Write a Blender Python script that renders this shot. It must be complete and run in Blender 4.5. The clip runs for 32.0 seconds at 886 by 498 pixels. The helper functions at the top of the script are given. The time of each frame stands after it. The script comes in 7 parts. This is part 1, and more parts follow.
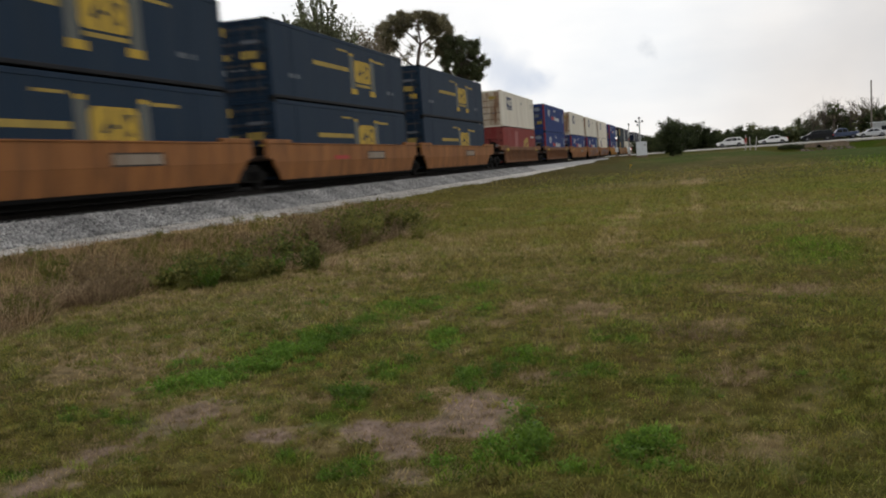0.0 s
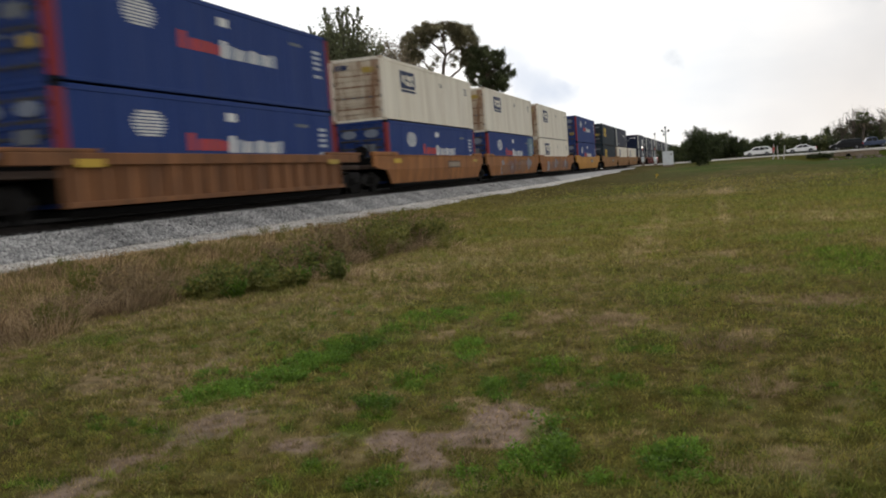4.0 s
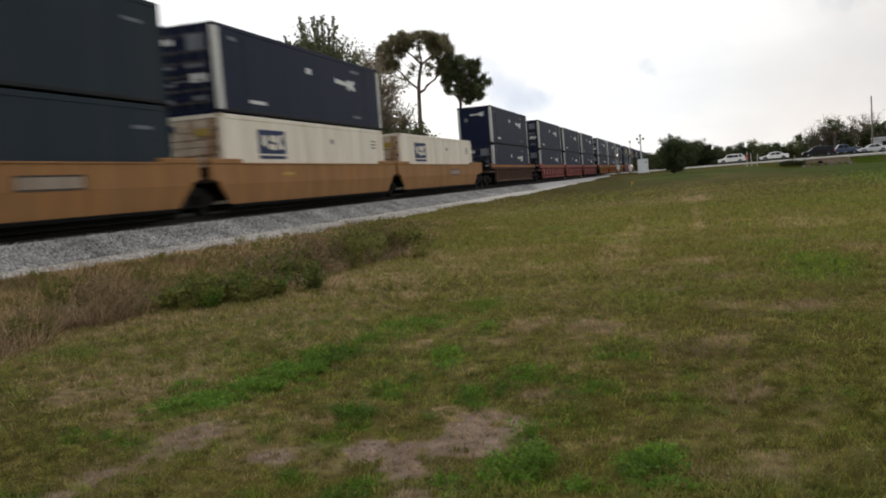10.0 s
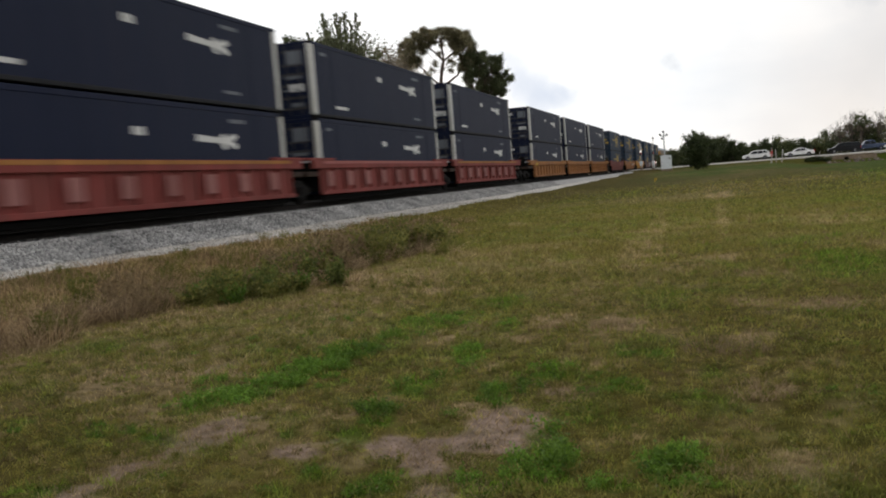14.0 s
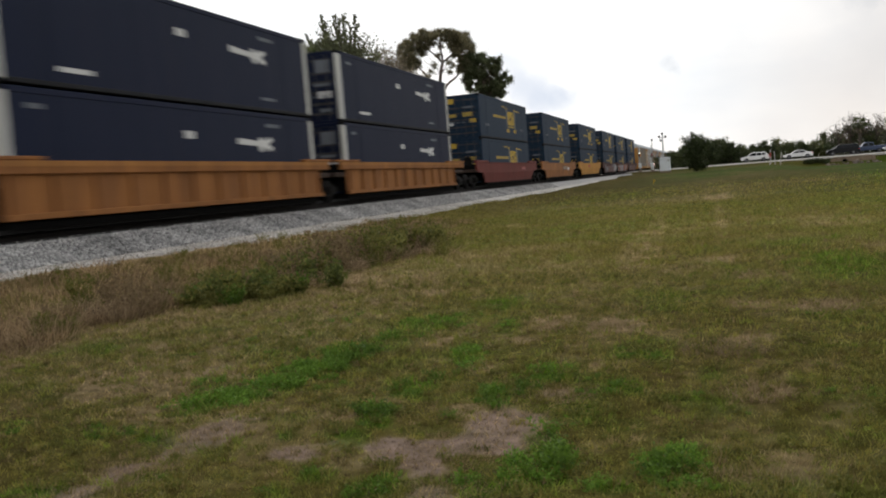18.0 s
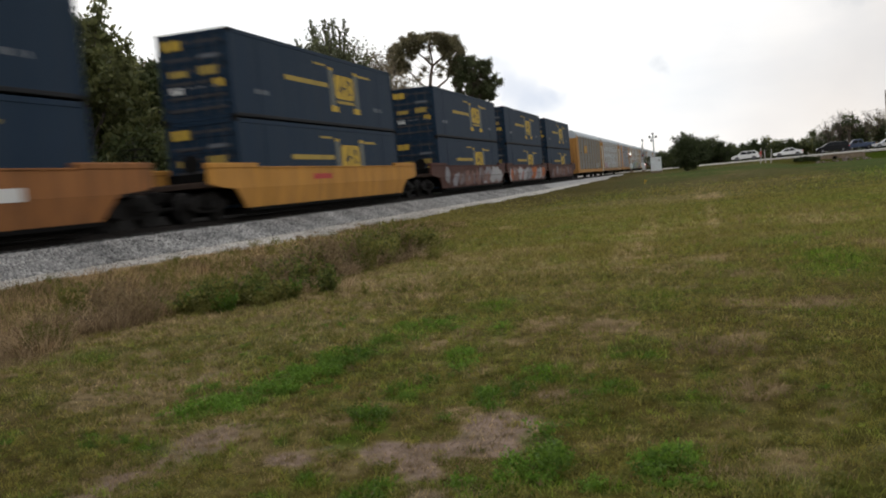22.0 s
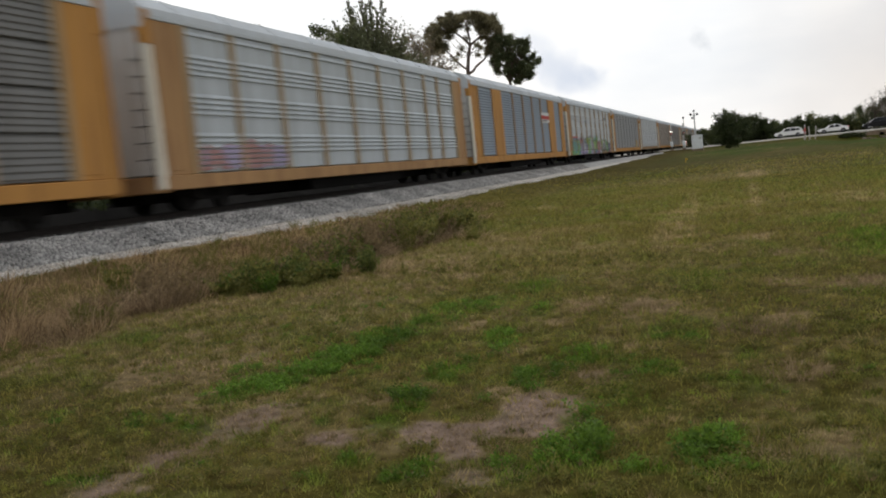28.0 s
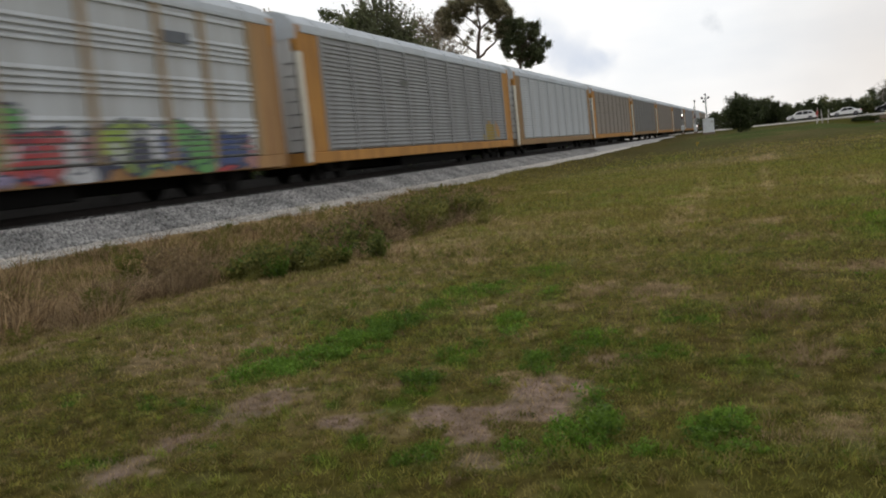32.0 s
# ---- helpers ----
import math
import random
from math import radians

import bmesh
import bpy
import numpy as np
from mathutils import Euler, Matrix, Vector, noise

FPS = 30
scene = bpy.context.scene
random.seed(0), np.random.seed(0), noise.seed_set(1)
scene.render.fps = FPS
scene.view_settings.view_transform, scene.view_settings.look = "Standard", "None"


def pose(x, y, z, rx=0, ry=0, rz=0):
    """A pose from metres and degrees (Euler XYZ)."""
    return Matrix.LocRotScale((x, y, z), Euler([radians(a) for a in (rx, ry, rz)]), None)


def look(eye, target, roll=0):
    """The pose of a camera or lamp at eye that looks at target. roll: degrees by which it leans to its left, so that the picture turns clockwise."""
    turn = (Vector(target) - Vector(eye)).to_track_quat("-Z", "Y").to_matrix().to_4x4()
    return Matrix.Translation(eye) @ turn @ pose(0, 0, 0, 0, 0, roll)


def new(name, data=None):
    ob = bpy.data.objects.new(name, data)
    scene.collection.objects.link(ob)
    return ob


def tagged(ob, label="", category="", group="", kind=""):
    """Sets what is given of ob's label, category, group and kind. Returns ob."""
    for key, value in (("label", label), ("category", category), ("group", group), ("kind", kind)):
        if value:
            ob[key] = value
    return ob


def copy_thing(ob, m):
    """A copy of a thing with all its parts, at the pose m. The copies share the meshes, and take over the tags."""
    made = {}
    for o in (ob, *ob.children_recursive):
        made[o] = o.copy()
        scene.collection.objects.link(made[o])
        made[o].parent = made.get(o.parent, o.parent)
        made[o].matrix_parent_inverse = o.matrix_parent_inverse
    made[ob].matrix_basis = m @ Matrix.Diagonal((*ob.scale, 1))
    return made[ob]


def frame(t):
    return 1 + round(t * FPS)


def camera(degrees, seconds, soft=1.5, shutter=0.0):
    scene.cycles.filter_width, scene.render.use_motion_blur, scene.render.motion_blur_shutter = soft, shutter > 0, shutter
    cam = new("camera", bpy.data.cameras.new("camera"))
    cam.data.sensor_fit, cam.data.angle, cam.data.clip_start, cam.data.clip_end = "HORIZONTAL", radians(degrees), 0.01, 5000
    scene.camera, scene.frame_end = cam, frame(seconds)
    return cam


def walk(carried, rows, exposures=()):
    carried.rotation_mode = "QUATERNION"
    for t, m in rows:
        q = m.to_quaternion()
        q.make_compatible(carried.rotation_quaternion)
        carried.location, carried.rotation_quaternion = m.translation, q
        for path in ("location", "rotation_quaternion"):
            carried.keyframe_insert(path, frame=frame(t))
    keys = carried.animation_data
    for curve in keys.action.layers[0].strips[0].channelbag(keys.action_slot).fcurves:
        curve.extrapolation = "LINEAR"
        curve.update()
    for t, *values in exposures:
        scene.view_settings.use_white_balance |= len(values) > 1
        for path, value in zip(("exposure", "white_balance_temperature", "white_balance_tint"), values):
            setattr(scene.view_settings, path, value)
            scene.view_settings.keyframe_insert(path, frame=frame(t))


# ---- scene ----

# World: metres, rail top z = 0, the track runs along +y at x = TRACK, the camera stands in the field.
EYE = (0.0, 0.0, 0.38)
TRACK = -15.57
SPEED = 19.8225            # train, metres a second towards -y
LENGTH = 16.15             # 53 ft container

cam = camera(51.0, 32.0, soft=1.95, shutter=0.8)
# seconds, yaw, pitch, roll: held by hand from one spot
PATH = [
    (0.0, 14.71, -5.09, 4.07),
    (0.5, 14.60, -5.10, 4.01),
    (1.0, 14.55, -4.76, 3.93),
    (1.5, 14.60, -4.75, 4.12),
    (2.0, 15.21, -4.85, 4.33),
    (2.5, 15.81, -4.56, 4.18),
    (4.5, 16.68, -4.29, 4.37),
    (5.0, 17.28, -4.26, 4.58),
    (5.5, 17.43, -4.41, 4.81),
    (6.0, 17.59, -4.47, 4.95),
    (6.5, 17.64, -4.55, 4.97),
    (7.0, 17.53, -4.55, 4.93),
    (7.5, 17.46, -4.51, 4.98),
    (8.0, 17.41, -4.45, 5.02),
    (8.5, 16.36, -3.94, 5.17),
    (9.0, 15.19, -4.03, 4.69),
    (9.5, 14.57, -3.84, 4.44),
    (10.0, 14.82, -3.93, 4.52),
    (10.5, 15.13, -3.81, 4.60),
    (11.0, 15.87, -3.62, 4.45),
    (11.5, 16.22, -3.66, 4.59),
    (12.0, 16.22, -3.88, 4.59),
    (12.5, 16.13, -3.91, 4.50),
    (13.0, 16.10, -3.94, 4.51),
    (13.5, 16.26, -4.13, 4.54),
    (14.0, 16.18, -4.04, 4.53),
    (14.5, 16.26, -4.19, 4.43),
    (16.5, 16.07, -4.47, 4.66),
    (17.0, 16.03, -4.36, 4.66),
    (17.5, 16.11, -4.22, 4.63),
    (18.0, 16.11, -3.95, 4.46),
    (18.5, 15.81, -3.89, 4.34),
    (19.0, 15.41, -3.61, 4.42),
    (19.5, 14.84, -3.40, 4.75),
    (20.0, 14.50, -3.25, 4.88),
    (20.5, 14.66, -3.23, 4.95),
    (21.0, 15.10, -3.31, 5.04),
    (21.5, 15.40, -3.54, 5.13),
    (22.0, 15.60, -3.80, 5.30),
    (22.5, 15.85, -3.98, 5.44),
    (23.0, 16.05, -3.92, 5.45),
    (23.5, 16.17, -4.00, 5.33),
    (24.0, 15.73, -3.94, 5.11),
    (24.5, 15.40, -3.80, 5.14),
    (25.0, 15.19, -3.88, 5.36),
    (25.5, 16.38, -4.18, 5.34),
    (26.0, 17.63, -3.96, 5.32),
    (26.5, 17.79, -4.29, 5.54),
    (28.5, 18.00, -4.85, 5.83),
    (29.0, 18.08, -5.01, 5.75),
    (29.5, 18.58, -5.18, 6.02),
    (30.0, 19.09, -5.63, 5.88),
    (30.5, 18.78, -5.89, 5.83),
    (31.0, 18.27, -5.87, 5.86),
    (31.5, 18.33, -5.80, 5.98),
    (32.0, 18.59, -5.67, 5.94),
]
walk(cam, [(t, pose(*EYE, 90 + p, r, y)) for t, y, p, r in PATH], [(0.0, -0.13), (1.0, 0.01), (13.0, 0.01), (24.0, 0.0), (26.4, -0.06), (29.0, -0.08), (32.0, -0.10)])


def rgba(c):
    return (c[0], c[1], c[2], 1.0)

# ---- light ----
def world_sky():
    w = bpy.data.worlds.new("sky")
    scene.world = w
    w.use_nodes = True
    nt = w.node_tree
    nt.nodes.clear()
    N = nt.nodes.new
    out, bg = N("ShaderNodeOutputWorld"), N("ShaderNodeBackground")
    sky = N("ShaderNodeTexSky")
    sky.sky_type, sky.sun_disc = "NISHITA", False
    sky.sun_elevation, sky.sun_rotation = radians(SUN_EL), radians(SUN_AZ)
    gain = N("ShaderNodeVectorMath")
    gain.operation = "SCALE"
    gain.inputs["Scale"].default_value = SKY_GAIN
    nt.links.new(sky.outputs[0], gain.inputs[0])
    tc = N("ShaderNodeTexCoord")
    mp = N("ShaderNodeMapping")
    mp.inputs["Scale"].default_value = (1.0, 1.0, 3.2)
    nt.links.new(tc.outputs["Generated"], mp.inputs[0])
    n1 = N("ShaderNodeTexNoise")
    n1.inputs["Scale"].default_value, n1.inputs["Detail"].default_value = 2.6, 7.0
    n1.inputs["Roughness"].default_value = 0.55
    nt.links.new(mp.outputs[0], n1.inputs["Vector"])
    # cloud deck: bright veil with greyer folds
    ramp = N("ShaderNodeValToRGB")
    e = ramp.color_ramp.elements
    e[0].position, e[0].color = 0.28, (0.78, 0.81, 0.85, 1)
    e[1].position, e[1].color = 0.62, (1.0, 0.985, 0.965, 1)
    nt.links.new(n1.outputs["Fac"], ramp.inputs[0])
    n2 = N("ShaderNodeTexNoise")
    n2.inputs["Scale"].default_value, n2.inputs["Detail"].default_value = 1.3, 5.0
    nt.links.new(mp.outputs[0], n2.inputs["Vector"])
    cover = N("ShaderNodeMapRange")
    cover.inputs["From Min"].default_value, cover.inputs["From Max"].default_value = 0.32, 0.5
    cover.inputs["To Min"].default_value, cover.inputs["To Max"].default_value = 0.72, 0.97
    nt.links.new(n2.outputs["Fac"], cover.inputs[0])
    veil = N("ShaderNodeVectorMath")
    veil.operation = "SCALE"
    veil.inputs["Scale"].default_value = CLOUD_GAIN
    nt.links.new(ramp.outputs[0], veil.inputs[0])
    # the veil is bright towards the sun and greyer away from it
    dot = N("ShaderNodeVectorMath")
    dot.operation = "DOT_PRODUCT"
    dot.inputs[1].default_value = (math.sin(radians(SUN_AZ)), math.cos(radians(SUN_AZ)), 0.25)
    nt.links.new(tc.outputs["Generated"], dot.inputs[0])
    fall = N("ShaderNodeMapRange")
    fall.interpolation_type = "SMOOTHSTEP"
    fall.inputs["From Min"].default_value, fall.inputs["From Max"].default_value = -0.55, 0.75
    fall.inputs["To Min"].default_value, fall.inputs["To Max"].default_value = 0.72, 1.0
    nt.links.new(dot.outputs["Value"], fall.inputs[0])
    veil2 = N("ShaderNodeVectorMath")
    veil2.operation = "SCALE"
    nt.links.new(veil.outputs[0], veil2.inputs[0])
    nt.links.new(fall.outputs[0], veil2.inputs["Scale"])
    mix = N("ShaderNodeMix")
    mix.data_type = "RGBA"
    nt.links.new(cover.outputs[0], mix.inputs[0])
    nt.links.new(gain.outputs[0], mix.inputs[6])
    nt.links.new(veil2.outputs[0], mix.inputs[7])
    last = mix.outputs[2]
    # small grey cloud puffs: azimuth (right of the track), elevation, size, depth
    GREY, WARM, BLUE = (0.46, 0.51, 0.58), (0.84, 0.77, 0.71), (0.66, 0.73, 0.86)
    for az, el, sx, dark, tone in ((14, 1.0, 0.30, 0.75, WARM), (17, 7.0, 0.30, 0.35, WARM), (-2.2, 6.35, 0.011, 0.26, GREY), (-1.75, 5.75, 0.008, 0.24, GREY), (-1.95, 6.05, 0.009, 0.2, GREY), (-10.4, 5.4, 0.034, 0.62, BLUE), (-9.2, 4.7, 0.026, 0.62, BLUE), (-8.5, 4.9, 0.012, 0.5, BLUE), (-11.6, 6.4, 0.03, 0.4, BLUE), (7.9, 8.5, 0.012, 0.20, GREY), (8.9, 8.55, 0.014, 0.24, GREY), (10.0, 8.5, 0.014, 0.24, GREY), (11.1, 8.5, 0.013, 0.22, GREY), (7.5, 10.2, 0.050, 0.16, GREY), (4.5, 4.2, 0.085, 0.12, GREY), (9.0, 5.2, 0.07, 0.2, GREY), (12.5, 3.2, 0.08, 0.22, GREY)):
        a, b = radians(az), radians(el)
        d = Vector((math.sin(a) * math.cos(b), math.cos(a) * math.cos(b), math.sin(b)))
        sub = N("ShaderNodeVectorMath")
        sub.operation = "SUBTRACT"
        sub.inputs[1].default_value = d
        nt.links.new(tc.outputs["Generated"], sub.inputs[0])
        n3 = N("ShaderNodeTexNoise")
        n3.inputs["Scale"].default_value, n3.inputs["Detail"].default_value = 0.55 / sx, 4.0
        nt.links.new(tc.outputs["Generated"], n3.inputs["Vector"])
        ln = N("ShaderNodeVectorMath")
        ln.operation = "LENGTH"
        nt.links.new(sub.outputs[0], ln.inputs[0])
        ad = N("ShaderNodeMath")
        ad.operation = "MULTIPLY_ADD"
        ad.inputs[1].default_value, ad.inputs[2].default_value = -2.6 * sx, 1.3 * sx
        nt.links.new(n3.outputs["Fac"], ad.inputs[0])
        sm = N("ShaderNodeMath")
        sm.operation = "ADD"
        nt.links.new(ln.outputs["Value"], sm.inputs[0])
        nt.links.new(ad.outputs[0], sm.inputs[1])
        mr = N("ShaderNodeMapRange")
        mr.interpolation_type = "SMOOTHSTEP"
        mr.inputs["From Min"].default_value, mr.inputs["From Max"].default_value = 0.0, sx * 1.15
        mr.inputs["To Min"].default_value, mr.inputs["To Max"].default_value = dark, 0.0
        nt.links.new(sm.outputs[0], mr.inputs[0])
        mx = N("ShaderNodeMix")
        mx.data_type = "RGBA"
        nt.links.new(mr.outputs[0], mx.inputs[0])
        nt.links.new(last, mx.inputs[6])
        mx.inputs[7].default_value = rgba(tone)
        last = mx.outputs[2]
    nt.links.new(last, bg.inputs[0])
    bg.inputs[1].default_value = SKY_STRENGTH
    nt.links.new(bg.outputs[0], out.inputs[0])


SUN_AZ, SUN_EL = -32, 28        # clockwise from the track, over the horizon: behind the train
SKY_GAIN, CLOUD_GAIN, SKY_STRENGTH = 0.12, 1.18, 1.0
world_sky()
sun = new("sun", bpy.data.lights.new("sun", "SUN"))
sun.data.energy, sun.data.angle, sun.data.color = 0.6, radians(14), (1.0, 0.95, 0.88)
sun.matrix_world = look((0, 0, 0), (-math.sin(radians(SUN_AZ)) * math.cos(radians(SUN_EL)), -math.cos(radians(SUN_AZ)) * math.cos(radians(SUN_EL)), -math.sin(radians(SUN_EL))))
scene.view_settings.exposure = 0.0


# ---- materials ----
MATS = {}


def mat(name, color, rough=0.6, metal=0.0, var=0.18, scale=1.2, dirt=(0.12, 0.10, 0.08), dirty=0.0, bump=0.0, fine=40.0, streak=False, glow=0.0, spec=0.5, obrand=0.0):
    """Painted or plain surface: base colour with broad and fine variation, dirt or rust, and fine relief."""
    if name in MATS:
        return MATS[name]
    m = bpy.data.materials.new(name)
    m.use_nodes = True
    nt = m.node_tree
    N, K = nt.nodes.new, nt.links.new
    p = nt.nodes["Principled BSDF"]
    p.inputs["Roughness"].default_value, p.inputs["Metallic"].default_value = rough, metal
    p.inputs["Specular IOR Level"].default_value = spec
    tc = N("ShaderNodeTexCoord")
    co = tc.outputs["Object"]
    mp = N("ShaderNodeMapping")
    mp.inputs["Scale"].default_value = (1, 1, 0.12) if streak else (1, 1, 1)
    K(co, mp.inputs[0])
    n1 = N("ShaderNodeTexNoise")
    n1.inputs["Scale"].default_value, n1.inputs["Detail"].default_value = scale, 6.0
    K(mp.outputs[0], n1.inputs["Vector"])
    n2 = N("ShaderNodeTexNoise")
    n2.inputs["Scale"].default_value, n2.inputs["Detail"].default_value = fine, 3.0
    K(co, n2.inputs["Vector"])
    add = N("ShaderNodeMath")
    add.operation = "MULTIPLY_ADD"
    add.inputs[1].default_value = 0.35
    K(n2.outputs["Fac"], add.inputs[0])
    K(n1.outputs["Fac"], add.inputs[2])
    mr = N("ShaderNodeMapRange")
    mr.inputs["From Min"].default_value, mr.inputs["From Max"].default_value = 0.35, 1.0
    mr.inputs["To Min"].default_value, mr.inputs["To Max"].default_value = 1 - var, 1 + var
    K(add.outputs[0], mr.inputs[0])
    sc = N("ShaderNodeVectorMath")
    sc.operation = "SCALE"
    sc.inputs[0].default_value = color
    K(mr.outputs[0], sc.inputs["Scale"])
    last = sc.outputs[0]
    if obrand:
        oi = N("ShaderNodeObjectInfo")
        r2 = N("ShaderNodeMapRange")
        r2.inputs["To Min"].default_value, r2.inputs["To Max"].default_value = 1 - obrand, 1 + obrand
        K(oi.outputs["Random"], r2.inputs[0])
        s2 = N("ShaderNodeVectorMath")
        s2.operation = "SCALE"
        K(last, s2.inputs[0])
        K(r2.outputs[0], s2.inputs["Scale"])
        last = s2.outputs[0]
    if dirty > 0:
        n3 = N("ShaderNodeTexNoise")
        n3.inputs["Scale"].default_value, n3.inputs["Detail"].default_value = scale * 2.3, 8.0
        n3.inputs["Roughness"].default_value = 0.65
        K(mp.outputs[0], n3.inputs["Vector"])
        r3 = N("ShaderNodeMapRange")
        r3.inputs["From Min"].default_value, r3.inputs["From Max"].default_value = 0.43, 0.64
        r3.inputs["To Max"].default_value = dirty
        K(n3.outputs["Fac"], r3.inputs[0])
        mx = N("ShaderNodeMix")
        mx.data_type = "RGBA"
        K(r3.outputs[0], mx.inputs[0])
        K(last, mx.inputs[6])
        mx.inputs[7].default_value = rgba(dirt)
        last = mx.outputs[2]
    K(last, p.inputs["Base Color"])
    if bump:
        b = N("ShaderNodeBump")
        b.inputs["Strength"].default_value, b.inputs["Distance"].default_value = bump, 0.02
        K(n2.outputs["Fac"], b.inputs["Height"])
        K(b.outputs[0], p.inputs["Normal"])
    if glow:
        p.inputs["Emission Color"].default_value = rgba(color)
        p.inputs["Emission Strength"].default_value = glow
    MATS[name] = m
    return m


def leaf_mat(name, c0, c1, rough=0.6):
    """Leaves: each island its own tone between two greens, with some light passing through."""
    m = bpy.data.materials.new(name)
    m.use_nodes = True
    nt = m.node_tree
    N, K = nt.nodes.new, nt.links.new
    p = nt.nodes["Principled BSDF"]
    g = N("ShaderNodeNewGeometry")
    mx = N("ShaderNodeMix")
    mx.data_type = "RGBA"
    K(g.outputs["Random Per Island"], mx.inputs[0])
    mx.inputs[6].default_value, mx.inputs[7].default_value = rgba(c0), rgba(c1)
    tc = N("ShaderNodeTexCoord")
    n = N("ShaderNodeTexNoise")
    n.inputs["Scale"].default_value = 0.7
    K(tc.outputs["Object"], n.inputs["Vector"])
    mr = N("ShaderNodeMapRange")
    mr.inputs["From Min"].default_value, mr.inputs["From Max"].default_value = 0.3, 0.7
    mr.inputs["To Min"].default_value, mr.inputs["To Max"].default_value = 0.7, 1.3
    K(n.outputs["Fac"], mr.inputs[0])
    sc = N("ShaderNodeVectorMath")
    sc.operation = "SCALE"
    K(mx.outputs[2], sc.inputs[0])
    K(mr.outputs[0], sc.inputs["Scale"])
    K(sc.outputs[0], p.inputs["Base Color"])
    p.inputs["Roughness"].default_value = rough
    p.inputs["Specular IOR Level"].default_value = 0.25
    tr = N("ShaderNodeBsdfTranslucent")
    K(sc.outputs[0], tr.inputs[0])
    ms = N("ShaderNodeMixShader")
    ms.inputs[0].default_value = 0.45
    K(p.outputs[0], ms.inputs[1])
    K(tr.outputs[0], ms.inputs[2])
    K(ms.outputs[0], nt.nodes["Material Output"].inputs[0])
    return m


def cover_mat(name, blades):
    """Field: living grass, straw and bare sand by the cover attribute (r lush, g straw, b bare), with grain at two scales."""
    m = bpy.data.materials.new(name)
    m.use_nodes = True
    nt = m.node_tree
    N, K = nt.nodes.new, nt.links.new
    p = nt.nodes["Principled BSDF"]
    at = N("ShaderNodeAttribute")
    at.attribute_name = "cover"
    sep = N("ShaderNodeSeparateColor")
    K(at.outputs["Color"], sep.inputs[0])
    geo = N("ShaderNodeNewGeometry")
    tc = N("ShaderNodeTexCoord")
    n1 = N("ShaderNodeTexNoise")
    n1.inputs["Scale"].default_value, n1.inputs["Detail"].default_value = 9.0, 6.0
    K(tc.outputs["Object"], n1.inputs["Vector"])
    n2 = N("ShaderNodeTexNoise")
    n2.inputs["Scale"].default_value, n2.inputs["Detail"].default_value = 1.1, 5.0
    K(tc.outputs["Object"], n2.inputs["Vector"])

    def jitter(sock, amount):
        a = N("ShaderNodeMath")
        a.operation = "MULTIPLY_ADD"
        a.use_clamp = True
        a.inputs[1].default_value = amount
        src = geo.outputs["Random Per Island"] if blades else n1.outputs["Fac"]
        K(src, a.inputs[0])
        s = N("ShaderNodeMath")
        s.operation = "SUBTRACT"
        s.inputs[1].default_value = amount / 2
        K(sock, s.inputs[0])
        K(s.outputs[0], a.inputs[2])
        return a.outputs[0]

    def mixc(f, a, b):
        x = N("ShaderNodeMix")
        x.data_type = "RGBA"
        K(f, x.inputs[0])
        for i, v in ((6, a), (7, b)):
            if isinstance(v, tuple):
                x.inputs[i].default_value = rgba(v)
            else:
                K(v, x.inputs[i])
        return x.outputs[2]

    dull = mixc(n2.outputs["Fac"], GRASS_DULL, GRASS_OLIVE)
    c = mixc(jitter(sep.outputs[0], 0.4), dull, GRASS_LUSH)
    c = mixc(jitter(sep.outputs[1], 0.4), c, GRASS_STRAW)
    c = mixc(jitter(sep.outputs[2], 0.25), c, SAND if not blades else GRASS_STRAW)
    mr = N("ShaderNodeMapRange")
    mr.inputs["From Min"].default_value, mr.inputs["From Max"].default_value = 0.3, 0.7
    mr.inputs["To Min"].default_value, mr.inputs["To Max"].default_value = 0.64, 1.36
    K(n1.outputs["Fac"], mr.inputs[0])
    own = N("ShaderNodeMath")
    own.operation = "MULTIPLY"
    K(mr.outputs[0], own.inputs[0])
    K(at.outputs["Alpha"], own.inputs[1])
    sc = N("ShaderNodeVectorMath")
    sc.operation = "SCALE"
    K(c, sc.inputs[0])
    K(own.outputs[0], sc.inputs["Scale"])
    K(sc.outputs[0], p.inputs["Base Color"])
    p.inputs["Roughness"].default_value = 0.95
    p.inputs["Specular IOR Level"].default_value = 0.03
    if blades:
        lift = N("ShaderNodeVectorMath")
        lift.operation = "SCALE"
        lift.inputs["Scale"].default_value = 1.6
        K(sc.outputs[0], lift.inputs[0])
        K(lift.outputs[0], p.inputs["Base Color"])
        tr = N("ShaderNodeBsdfTranslucent")
        K(lift.outputs[0], tr.inputs[0])
        ms = N("ShaderNodeMixShader")
        ms.inputs[0].default_value = 0.5
        K(p.outputs[0], ms.inputs[1])
        K(tr.outputs[0], ms.inputs[2])
        K(ms.outputs[0], nt.nodes["Material Output"].inputs[0])
    if not blades:
        thatch = N("ShaderNodeMath")
        thatch.operation, thatch.use_clamp = "MULTIPLY_ADD", True
        thatch.inputs[1].default_value = 0.75
        K(sep.outputs[1], thatch.inputs[0])
        K(sep.outputs[2], thatch.inputs[2])
        # brown soil between blades, darkened further to paint in the small shadows there
        soil_shade = mixc(thatch.outputs[0], (0.37, 0.345, 0.27), (1.0, 1.0, 1.0))
        mul = N("ShaderNodeVectorMath")
        mul.operation = "MULTIPLY"
        K(sc.outputs[0], mul.inputs[0])
        K(soil_shade, mul.inputs[1])
        K(mul.outputs[0], p.inputs["Base Color"])
        b = N("ShaderNodeBump")
        b.inputs["Strength"].default_value, b.inputs["Distance"].default_value = 0.8, 0.05
